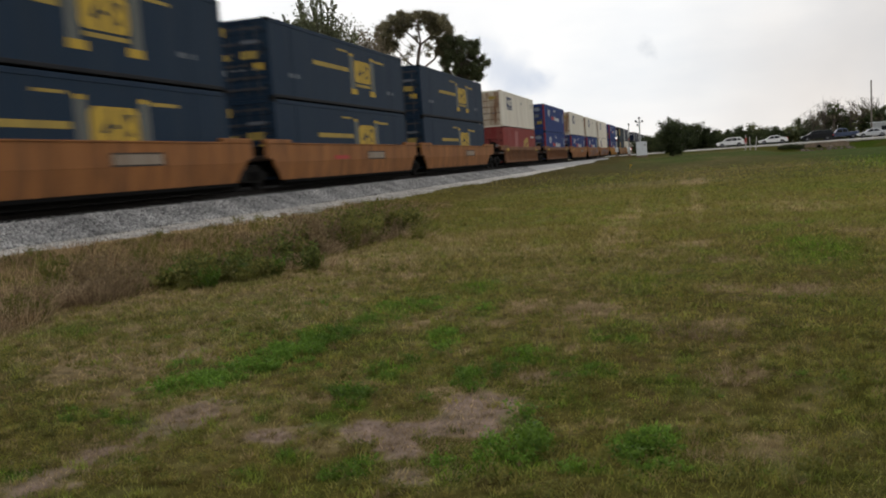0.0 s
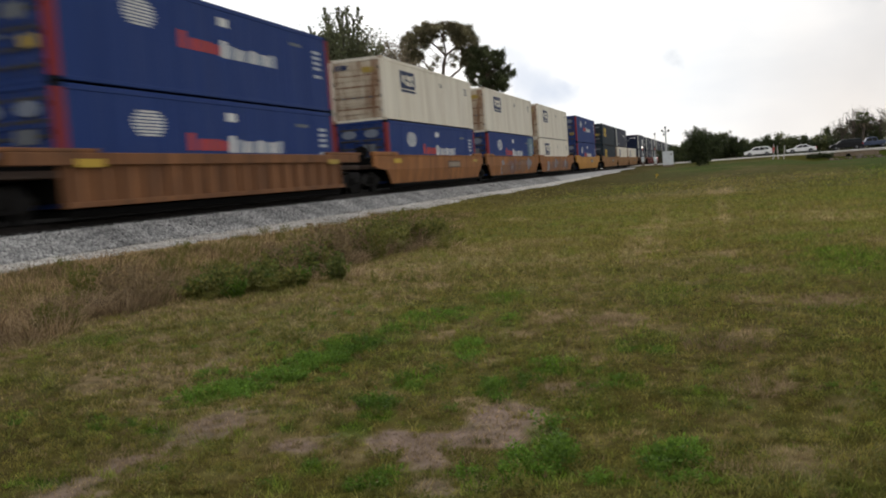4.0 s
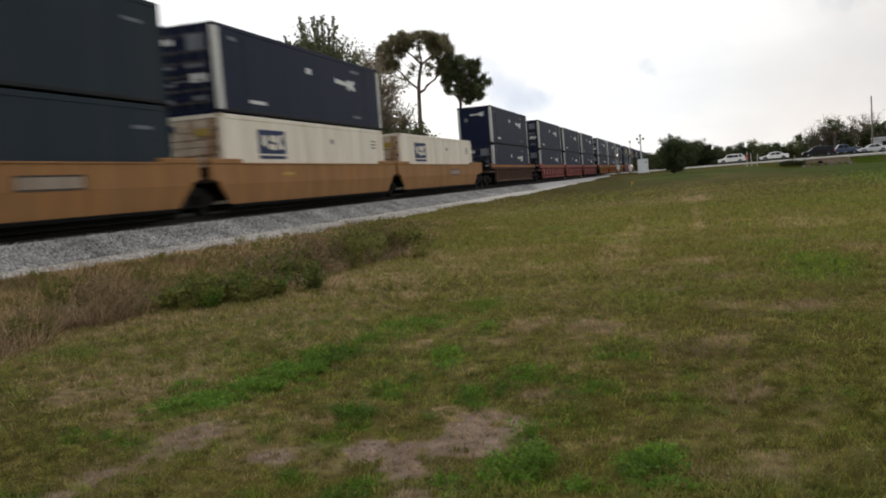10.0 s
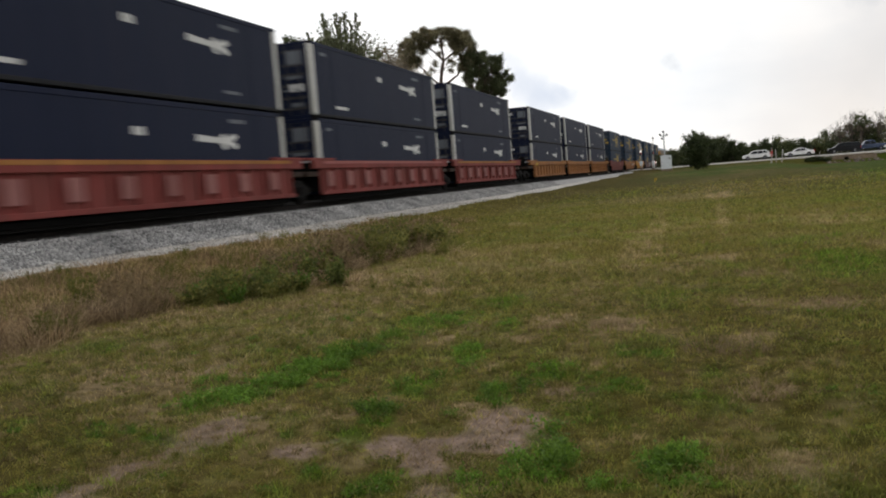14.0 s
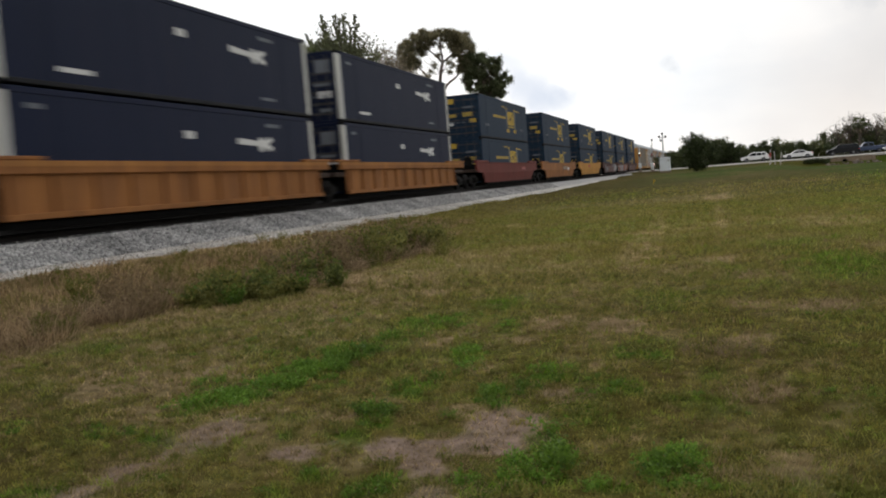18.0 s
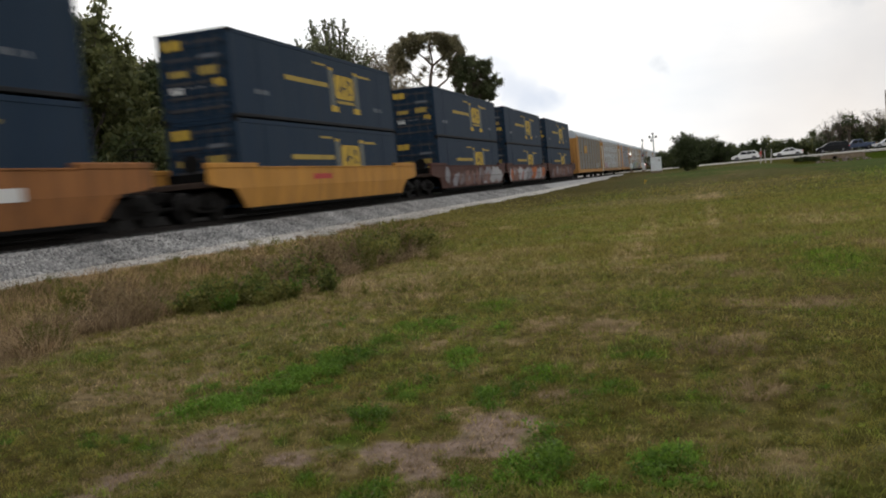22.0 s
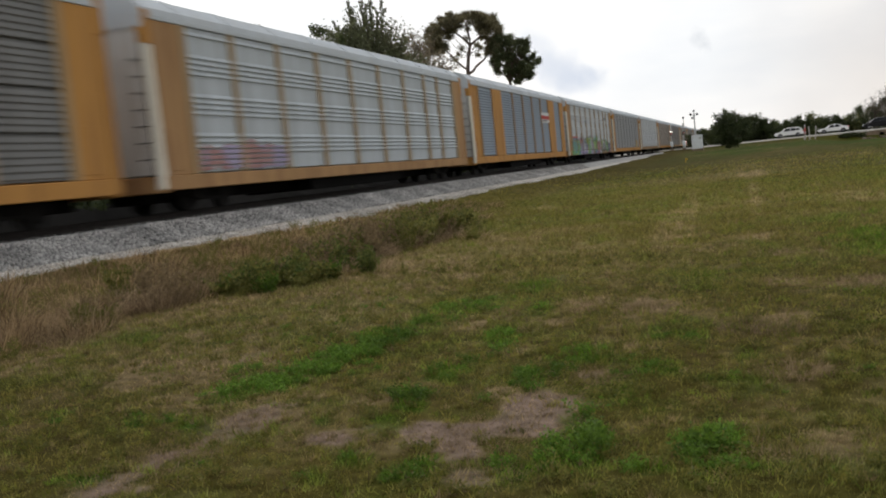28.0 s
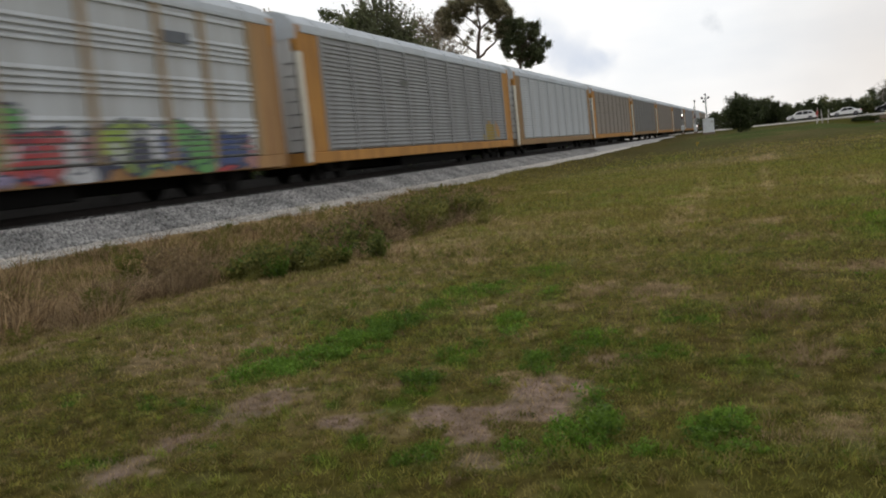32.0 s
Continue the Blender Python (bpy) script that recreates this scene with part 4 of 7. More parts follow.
        part("number_bar", rect(2.2, 0.42, 3.45, 0.54), P_WHITE, c)
        part("number_bar", rect(12.3, 0.42, 13.3, 0.52), P_DIM, c)
        part("number_bar", rect(12.4, 2.42, 13.4, 2.54), P_DIM, c)
        part("number_bar", rect(1.0, 2.42, 1.5, 2.54), P_DIM, c)
        if kind == "nose":
            part("end_logo", Geo().prism([(-0.35, 2.22), (0.35, 2.24), (0.5, 2.12), (0.85, 2.2), (0.6, 2.3), (0.85, 2.42), (0.5, 2.44), (0.35, 2.34), (-0.35, 2.32)], "y", 0.004, 0.014), P_WHITE, c)
            part("end_label", Geo().prism([(-0.85, 1.9), (-0.65, 1.7), (-0.45, 1.9), (-0.65, 2.1)], "y", 0.004, 0.014), P_DIM, c)
        else:
            for r, m in (((-0.95, 2.28, -0.15, 2.46), P_WHITE), ((0.30, 2.05, 0.95, 2.55), P_DIM), ((-0.95, 1.5, -0.2, 1.6), P_DIM), ((0.2, 1.5, 0.9, 1.62), P_DIM), ((0.35, 1.02, 0.95, 1.30), P_WHITE), ((-0.9, 0.95, -0.2, 1.05), P_DIM), ((0.4, 0.45, 0.9, 0.6), P_DIM), ((-0.9, 0.42, -0.3, 0.54), P_DIM)):
                part("end_label", endrect(*r), m, c)
    elif kind in ("blue", "bluegrey"):
        for i in range(8):
            z = 1.72 + i * 0.088
            w = math.sqrt(max(0.05, 1 - ((z + 0.03 - 2.06) / 0.40) ** 2)) * 0.72
            part("globe_bar", rect(3.62 - w, z, 3.62 + w, z + 0.055), P_WHITE, c)
        for i, (y0, h) in enumerate(((5.45, 0.50), (6.02, 0.34), (6.46, 0.34), (6.90, 0.34), (7.32, 0.30))):
            part("word_block", poly([(y0, 1.36), (y0 + 0.36, 1.36), (y0 + 0.38, 1.36 + h), (y0 + 0.04, 1.36 + h)]), P_REDMARK, c)
        for i in range(8):
            y0, h = 7.80 + 0.47 * i, (0.52 if i == 0 else 0.36 + 0.05 * (i % 3 == 1))
            part("word_block", poly([(y0, 1.31), (y0 + 0.38, 1.30), (y0 + 0.40, 1.30 + h), (y0 + 0.05, 1.31 + h)]), P_BARS if i % 2 else P_WHITE, c)
        part("mark", rect(7.75, 2.26, 8.35, 2.52), P_WHITE, c)
        for z in (1.25, 1.55, 1.75, 1.95, 2.15):
            part("number_bar", rect(14.65, z, 15.35, z + 0.11), P_BARS, c)
        part("number_bar", rect(12.7, 2.25, 13.7, 2.36), P_DIM, c)
        for x in (-0.55, 0.55):
            part("end_globe", Geo().prism([(x + 0.36 * math.cos(i * 0.393), 2.32 + 0.19 * math.sin(i * 0.393)) for i in range(16)], "y", -0.034, -0.026), P_GLOBE, c)
        for r, m in (((0.1, 1.5, 0.7, 1.85), P_DIM), ((-0.95, 1.25, -0.5, 1.55), P_DIM), ((0.5, 0.8, 1.0, 1.1), P_OCHRE), ((-0.95, 0.5, -0.5, 0.7), P_DIM)):
            part("end_label", endrect(*r), m, c)
        if kind == "bluegrey":
            part("repaired_panel", rect(13.75, 0.17, L - 0.26, 2.74, 1.287), P_TEAL, c)
    elif kind == "cream":
        part("logo_block", rect(2.55, 1.62, 4.75, 2.46), P_LOGOBLUE, c)
        for pts in ([(2.8, 1.95), (3.15, 1.85), (3.25, 2.2), (2.9, 2.3)], [(3.3, 1.8), (4.0, 1.75), (3.9, 1.95), (3.4, 2.0)], [(3.45, 2.1), (4.1, 2.0), (4.0, 2.25), (3.5, 2.3)], [(4.1, 1.8), (4.6, 1.8), (4.35, 2.05), (4.6, 2.32), (4.2, 2.3)]):
            part("logo_notch", poly(pts, 1.294), P_CREAM, c)
        part("logo_bar", rect(2.55, 1.44, 4.75, 1.56), P_LOGOBLUE, c)
        for z in (2.0, 2.15, 2.3):
            part("number_bar", rect(14.4, z, 15.0, z + 0.07), P_GREY, c)
        part("mark", rect(9.3, 2.1, 9.6, 2.3), P_GREY, c)
        part("end_label", endrect(-1.0, 2.4, -0.4, 2.62), P_LOGOBLUE, c)
        part("end_label", endrect(0.3, 2.2, 0.9, 2.45), P_OCHRE, c)
        for z in (0.55, 1.05, 1.55, 2.05):
            part("rust_band", endrect(-1.05, z, 1.05, z + 0.07, 0.0), mat("rust", (0.17, 0.075, 0.035), 0.9, var=0.4, scale=3, dirty=0.6, dirt=(0.30, 0.22, 0.15)), c)
    elif kind == "red":
        part("logo_panel", poly([(9.6, 1.18), (12.1, 1.18), (12.1, 2.12), (10.9, 2.08), (10.0, 1.85)]), P_OCHRE, c)
        part("logo_notch", poly([(10.3, 1.3), (11.2, 1.35), (11.6, 1.75), (11.0, 1.7)], 1.294), P_RED, c)
        part("faded_panel", poly([(5.2, 0.3), (6.3, 0.3), (7.0, 2.6), (5.4, 2.6)]), P_FADE, c)
        part("number_bar", rect(13.6, 2.12, 15.3, 2.24), P_WHITE, c)
        for r, m in (((-1.0, 1.85, -0.35, 2.35), P_OCHRE), ((0.15, 1.3, 0.95, 1.45), P_WHITE), ((0.2, 1.05, 0.9, 1.15), P_DIM)):
            part("end_label", endrect(*r), m, c)
    elif kind == "green":
        part("logo_block", poly([(2.15, 1.30), (2.45, 1.18), (4.6, 1.18), (4.6, 1.5), (4.3, 1.75), (4.6, 2.0), (4.6, 2.34), (2.35, 2.34), (2.15, 2.1)]), P_YELLOW, c)
        for pts in ([(2.6, 1.62), (3.2, 1.62), (3.2, 1.95), (2.6, 1.95)], [(3.5, 1.4), (4.1, 1.4), (3.8, 1.7)]):
            part("logo_notch", poly(pts, 1.294), P_GREEN, c)
        part("number_bar", rect(14.3, 2.2, 15.2, 2.3), P_DIM, c)
        for r, m in (((-1.05, 2.30, -0.30, 2.66), P_YELLOW), ((0.2, 2.3, 0.95, 2.5), P_DIM), ((-0.95, 1.5, -0.2, 1.7), P_DIM), ((0.2, 1.3, 0.9, 1.55), P_OCHRE), ((0.3, 0.8, 0.9, 0.95), P_DIM)):
            part("end_label", endrect(*r), m, c)
    return c


def truck(unit, y):
    """Two-axle truck under a car at y: side frames, bolster, springs, wheelsets."""
    g = Geo()
    for s in (-1, 1):
        x0, x1 = (0.92, 1.06) if s > 0 else (-1.06, -0.92)
        g.prism([(y - 1.15, 0.40), (y - 0.55, 0.28), (y + 0.55, 0.28), (y + 1.15, 0.40), (y + 1.15, 0.60), (y + 0.5, 0.82), (y - 0.5, 0.82), (y - 1.15, 0.60)], "x", x0, x1)
        for k in (-0.25, 0.0, 0.25):
            g.tube((s * 1.09, y + k, 0.36), (s * 1.09, y + k, 0.66), 0.07, n=6)
    g.box(-1.1, y - 0.22, 0.62, 1.1, y + 0.22, 0.88, 0.02)
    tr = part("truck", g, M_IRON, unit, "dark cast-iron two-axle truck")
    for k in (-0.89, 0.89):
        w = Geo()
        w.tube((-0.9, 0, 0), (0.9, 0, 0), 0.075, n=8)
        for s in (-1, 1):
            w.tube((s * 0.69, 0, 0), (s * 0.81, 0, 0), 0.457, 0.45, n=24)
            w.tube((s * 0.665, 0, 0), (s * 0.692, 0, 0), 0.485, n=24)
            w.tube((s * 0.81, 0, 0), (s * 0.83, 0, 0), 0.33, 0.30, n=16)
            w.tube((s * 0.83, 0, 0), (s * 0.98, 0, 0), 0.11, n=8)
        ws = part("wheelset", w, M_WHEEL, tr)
        ws.location = (0, y + k, 0.457)
    return tr


def coupler(g, y, s):
    g.box(-0.12, min(y, y + s * 0.9), 0.72, 0.12, max(y, y + s * 0.9), 0.98, 0.02)
    g.box(-0.2, min(y + s * 0.75, y + s * 1.05), 0.68, 0.2, max(y + s * 0.75, y + s * 1.05), 1.02, 0.03)


def well(kind, material, label, first, last, marks=()):
    """One well of a stack car; its container stands with its lead end at y = 0."""
    u = thing("well_car", label, "well car", group="well cars of the train")
    L = LENGTH
    a, b = (-2.3 if first else -1.2), (L + 2.3 if last else L + 1.2)
    for s in (1, -1):
        x0, x1 = (1.33, 1.45) if s > 0 else (-1.45, -1.33)
        if kind == "smooth":
            up = [(a, 1.58), (b, 1.58), (b, 1.12), (b - 0.5, 1.02), (L + 0.70, 0.94), (-0.70, 0.94), (a + 0.5, 1.02), (a, 1.12)]
            part("side_panel", Geo().prism(up, "x", x0, x1), material, u)
            g = Geo()
            lowp = [(-0.70, 0.938), (L + 0.70, 0.938), (L + 0.30, 0.60), (L + 0.02, 0.31), (-0.02, 0.31), (-0.30, 0.60)]
            xo = [s * (1.448 - 0.10 * (0.94 - z) / 0.63) for y, z in lowp]
            vs = [(xo[i], y, z) for i, (y, z) in enumerate(lowp)] + [(s * 1.33, y, z) for y, z in lowp]
            part("lower_panel", g.add(vs, [tuple(range(6)), tuple(range(6, 12))[::-1]] + [(i, (i + 1) % 6, 6 + (i + 1) % 6, 6 + i) for i in range(6)]), material, u)
            part("top_chord", Geo().box(x0 - 0.02 if s > 0 else x0 - 0.035, 0.9, 1.582, x1 + 0.035 if s > 0 else x1 + 0.02, L - 0.9, 1.63, 0.01), material, u)
            # black and set low, to fill in the shade below the well
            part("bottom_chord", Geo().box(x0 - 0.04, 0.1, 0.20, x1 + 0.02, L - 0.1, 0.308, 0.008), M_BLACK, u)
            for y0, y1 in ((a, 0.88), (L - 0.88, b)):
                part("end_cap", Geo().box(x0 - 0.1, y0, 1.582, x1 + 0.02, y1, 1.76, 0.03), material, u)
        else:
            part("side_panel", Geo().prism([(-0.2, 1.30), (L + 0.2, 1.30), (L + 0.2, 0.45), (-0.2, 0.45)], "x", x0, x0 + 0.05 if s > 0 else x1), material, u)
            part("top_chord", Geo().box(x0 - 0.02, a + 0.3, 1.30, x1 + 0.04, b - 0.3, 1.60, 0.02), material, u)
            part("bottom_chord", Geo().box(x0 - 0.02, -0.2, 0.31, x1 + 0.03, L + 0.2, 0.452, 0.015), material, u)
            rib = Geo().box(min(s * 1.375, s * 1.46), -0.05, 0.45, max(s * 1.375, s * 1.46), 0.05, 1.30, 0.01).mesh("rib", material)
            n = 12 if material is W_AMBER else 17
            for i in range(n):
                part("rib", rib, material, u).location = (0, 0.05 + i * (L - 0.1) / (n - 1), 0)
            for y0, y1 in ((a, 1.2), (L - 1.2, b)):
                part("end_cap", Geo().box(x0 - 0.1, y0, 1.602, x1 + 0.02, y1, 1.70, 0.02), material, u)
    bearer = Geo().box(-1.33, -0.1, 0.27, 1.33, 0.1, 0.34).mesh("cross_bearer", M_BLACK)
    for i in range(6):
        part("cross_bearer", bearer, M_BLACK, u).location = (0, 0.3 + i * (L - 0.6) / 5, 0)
    # black floor set low as well, for the same painted-in shade
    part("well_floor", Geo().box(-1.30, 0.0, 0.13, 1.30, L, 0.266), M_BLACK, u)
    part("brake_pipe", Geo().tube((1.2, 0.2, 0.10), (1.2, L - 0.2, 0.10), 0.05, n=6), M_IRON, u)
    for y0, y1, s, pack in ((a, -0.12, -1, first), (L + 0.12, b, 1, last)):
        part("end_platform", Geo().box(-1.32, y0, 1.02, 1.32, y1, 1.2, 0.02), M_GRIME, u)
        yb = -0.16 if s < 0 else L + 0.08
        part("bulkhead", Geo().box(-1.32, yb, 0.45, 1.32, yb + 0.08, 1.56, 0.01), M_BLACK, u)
        if pack:
            g = Geo()
            coupler(g, a if s < 0 else b, s)
            part("coupler", g, M_IRON, u)
            yy = a if s < 0 else b
            part("handrail", Geo().tube((-1.25, yy, 1.2), (-1.25, yy, 2.15), 0.02, n=6).tube((-1.25, yy, 2.15), (-0.5, yy, 2.15), 0.02, n=6), M_IRON, u)
            part("handrail", Geo().tube((1.25, yy, 1.2), (1.25, yy, 2.15), 0.02, n=6).tube((1.25, yy, 2.15), (0.6, yy, 2.15), 0.02, n=6).tube((0.6, yy, 1.2), (0.6, yy, 2.15), 0.02, n=6), M_IRON, u)
            part("step_plate", Geo().box(1.05, yy - 0.12, 0.42, 1.42, yy + 0.12, 0.47, 0.01).box(1.40, yy - 0.10, 0.47, 1.43, yy + 0.10, 0.62), M_IRON, u)
            if s < 0:
                part("brake_wheel", Geo().tube((0.9, yy - 0.06, 1.75), (0.9, yy - 0.03, 1.75), 0.28, n=14), M_IRON, u)
        else:
            yj = -1.67 if s < 0 else L + 1.67
            part("joint", Geo().box(-0.5, min(yj, y0 if s < 0 else y1), 0.9, 0.5, max(yj, y0 if s < 0 else y1), 1.1, 0.03), M_IRON, u)
    truck(u, -1.85 if first else -1.67)
    if last:
        truck(u, L + 1.85)
    for y0, z0, y1, z1, m in marks:
        x = 1.456 if kind == "smooth" else 1.495
        if m is P_PLATE:
            part("plate_rim", rect(y0 - 0.08, z0 - 0.05, y1 + 0.08, z1 + 0.05, x - 0.003), P_RIM, u)
        part("mark", rect(y0, z0, y1, z1, x), m, u)
    return u


W_TAN = paint("tan", (0.33, 0.140, 0.050), dirty=0.75, dirt=(0.105, 0.055, 0.032), var=0.38)
W_BUFF = paint("buff", (0.31, 0.158, 0.062), dirty=0.6, dirt=(0.18, 0.10, 0.05), var=0.30)
W_RUST = paint("rust_brown", (0.23, 0.105, 0.048), dirty=0.8, dirt=(0.075, 0.042, 0.028), var=0.4)
W_DARK = paint("dark_brown", (0.085, 0.040, 0.024), dirty=0.6, dirt=(0.04, 0.027, 0.02), var=0.3)
W_ORANGE = paint("amber", (0.50, 0.245, 0.055), dirty=0.6, dirt=(0.25, 0.13, 0.05), var=0.30)
W_RED = paint("weathered_red", (0.225, 0.052, 0.046), dirty=0.7, dirt=(0.115, 0.050, 0.042), var=0.35)
P_CHORD = paint("orange_chord", (0.36, 0.165, 0.050), dirty=0.6, dirt=(0.15, 0.07, 0.035), var=0.3)
P_PINK = paint("chalky_red", (0.30, 0.135, 0.125), dirty=0.6, dirt=(0.20, 0.07, 0.06), var=0.4)
CHALK = tuple((0.25 + 2.02 * i, 0.62, 0.85 + 2.02 * i, 1.18, P_PINK) for i in range(8))
W_AMBER = paint("rusty_amber", (0.30, 0.128, 0.042), dirty=0.7, dirt=(0.125, 0.056, 0.028), var=0.36)
W_MAROON = paint("maroon", (0.155, 0.043, 0.035), dirty=0.5, dirt=(0.09, 0.03, 0.026), var=0.22)
W_BROWN = paint("red_brown", (0.085, 0.038, 0.030), dirty=0.6, dirt=(0.045, 0.025, 0.021), var=0.25)
S_PALE = paint("spray_pale", (0.40, 0.40, 0.41), dirty=0.5, dirt=(0.22, 0.18, 0.17), var=0.3)
S_ASH = paint("spray_ash", (0.25, 0.25, 0.27), dirty=0.5, dirt=(0.15, 0.10, 0.09), var=0.3)
S_SMOKE = paint("spray_smoke", (0.17, 0.13, 0.13), dirty=0.5, dirt=(0.11, 0.06, 0.05), var=0.3)
S_DUST = paint("spray_dust", (0.21, 0.12, 0.10), dirty=0.5, dirt=(0.13, 0.06, 0.05), var=0.3)
S_ORANGE = paint("spray_orange", (0.40, 0.12, 0.04), dirty=0.4, dirt=(0.2, 0.08, 0.05), var=0.3)
S_ROSE = paint("spray_rose", (0.38, 0.22, 0.21), dirty=0.5, dirt=(0.2, 0.10, 0.09), var=0.3)
S_TAN = paint("spray_tan", (0.24, 0.13, 0.075), dirty=0.5, dirt=(0.16, 0.08, 0.05), var=0.3)
P_RIM = paint("dark_plate_rim", (0.05, 0.04, 0.035), dirty=0.4)
P_PLATE = paint("pale_plate", (0.30, 0.25, 0.20), dirty=0.6, dirt=(0.17, 0.11, 0.07), var=0.3)
PLATE = (9.4, 1.00, 11.7, 1.27, P_PLATE)
YEL = ((0.25, 1.25, 1.3, 1.45, P_YELLOW), (14.9, 1.25, 15.9, 1.42, P_OCHRE))
SCRIB = tuple((10.6 + 0.5 * i, 0.45 + 0.12 * (i % 3), 10.95 + 0.5 * i, 1.25 + 0.1 * (i % 2), (P_DIM, P_GREY, P_WHITE)[i % 3]) for i in range(9))
GRAF = tuple((1.5 + 0.9 * i, 0.55 + 0.1 * (i % 3), 2.1 + 0.9 * i, 1.1 + 0.12 * (i % 2), (P_DIM, P_GREY, P_OCHRE, P_WHITE)[i % 4]) for i in range(15))
ORG = tuple((4 + 1.1 * i, 0.7, 4.7 + 1.1 * i, 1.2, (P_DIM, P_GREY)[i % 2]) for i in range(8))

# lead of the container at 0 s, upper box, lower box, well shape, paint, label, first and last of its car, marks
TRAIN = [
    (11.45, "navy", "navy", "smooth", W_TAN, "tan-painted stack well car, scuffed", 0, 0, (PLATE,)),
    (31.12, "navy", "navy", "smooth", W_TAN, "tan-painted stack well car, scuffed", 0, 0, (PLATE, (5.2, 1.0, 6.8, 1.15, P_REDMARK))),
    (50.73, "navy", "navy", "smooth", W_TAN, "tan-painted stack well car, scuffed", 0, 1, (PLATE,)),
    (74.05, "cream", "red", "ribbed", W_RUST, "rusty ribbed stack well car with yellow ends", 1, 1, YEL),
    (97.30, "blue", "blue", "ribbed", W_RUST, "rusty ribbed stack well car with yellow ends", 1, 1, YEL),
    (119.62, "cream", "blue", "smooth", W_TAN, "orange-tan stack well car with rust and faint graffiti", 1, 0, (PLATE,) + YEL),
    (139.39, "cream", "bluegrey", "smooth", W_TAN, "orange-tan stack well car with rust and faint graffiti", 0, 0, ORG[:5] + (PLATE,)),
    (158.59, "cream", "cream", "smooth", W_TAN, "orange-tan stack well car with rust and faint graffiti", 0, 1, ORG),
    (181.55, "blue", "blue", "smooth", W_ORANGE, "amber-painted stack well car", 1, 1, (PLATE, (13.9, 0.85, 14.35, 1.08, P_OCHRE), (11.6, 0.9, 12.0, 1.05, P_OCHRE))),
    (206.03, "green", "green", "smooth", W_BUFF, "buff-painted stack well car", 1, 0, (PLATE,)),
    (225.28, "slate", "cream", "smooth", W_BUFF, "buff-painted stack well car", 0, 0, ((4.0, 1.2, 5.0, 1.3, P_OCHRE),)),
    (244.27, None, "cream", "smooth", W_BUFF, "buff-painted stack well car, single stacked", 0, 1, (PLATE,)),
    (267.89, "nose", "slate", "ribbed", W_DARK, "dark brown ribbed stack well car with a yellow chord end", 1, 1, ((-1.9, 1.46, 18.0, 1.59, P_CHORD),)),
    (291.17, "slate", "slate", "ribbed", W_RED, "weathered red ribbed stack well car", 1, 0, CHALK + ((-0.6, 1.48, 16.1, 1.585, P_CHORD),)),
    (310.15, "slate", "slate", "ribbed", W_RED, "weathered red ribbed stack well car", 0, 0, CHALK + ((0.0, 1.48, 16.1, 1.585, P_FADE),)),
    (329.58, "slate", "slate", "ribbed", W_RED, "weathered red ribbed stack well car", 0, 1, CHALK + ((0.0, 1.48, 16.6, 1.585, P_CHORD),)),
    (353.80, "slate", "slate", "ribbed", W_AMBER, "rusty amber stack well car with a yellow top chord", 1, 0, ((-1.0, 1.47, 17.0, 1.59, P_CHORD),) + YEL[:1]),
    (373.00, "slate", "slate", "ribbed", W_AMBER, "rusty amber stack well car with a yellow top chord", 0, 0, ((-1.0, 1.47, 17.0, 1.59, P_CHORD),)),
    (392.20, "slate", "slate", "ribbed", W_AMBER, "rusty amber stack well car with a yellow top chord", 0, 1, ((-1.0, 1.47, 17.0, 1.59, P_CHORD),)),
    (416.04, "navy", "navy", "smooth", W_MAROON, "maroon stack well car", 1, 1, ((12.0, 1.1, 13.4, 1.3, P_FADE),)),
    (439.62, "navy", "navy", "smooth", W_TAN, "tan-painted stack well car", 1, 1, (PLATE, (12.4, 0.9, 13.4, 1.2, P_WHITE))),
    (463.33, "navy", "navy", "smooth", W_ORANGE, "amber-painted stack well car with a red mark", 1, 1, ((5.4, 1.15, 7.2, 1.35, P_REDMARK),)),
    (486.97, "navy", "navy", "smooth", W_BROWN, "red-brown stack well car with grey graffiti", 1, 0, SCRIB),
    (506.40, "navy", "navy", "smooth", W_BROWN, "red-brown stack well car covered in faded graffiti", 0, 0, GRAF),
    (525.91, "navy", "navy", "smooth", W_BROWN, "red-brown stack well car with faded graffiti", 0, 1, GRAF[3:12]),
]

MASTERS = {}


def placed(key, make):
    """A thing by its kind: built the first time, copied after that."""
    if key not in MASTERS:
        MASTERS[key] = make()
        return MASTERS[key]
    return copy_thing(MASTERS[key], pose(0, 0, 0))


def spray_well(u, seed, y0, y1, n, cols):
    """Spray-painted strokes that follow the bend of a smooth well side."""
    for pts, m, d in splash(random.Random(seed), y0, y1, 0.36, 1.40, n, cols):
        g = Geo()
        for z0, z1 in ((0.36, 0.93), (0.95, 1.56)):
            band = clip_band(pts, z0, z1)
            if len(band) > 2:
                g.prism(band, "x", 1.452 + d, 1.456 + d)
        if g.v:
            g.v = [(x - 0.10 * max(0.0, 0.94 - z) / 0.63, y, z) for x, y, z in g.v]
            part("graffiti", g, m, u, "spray-painted graffiti patch")


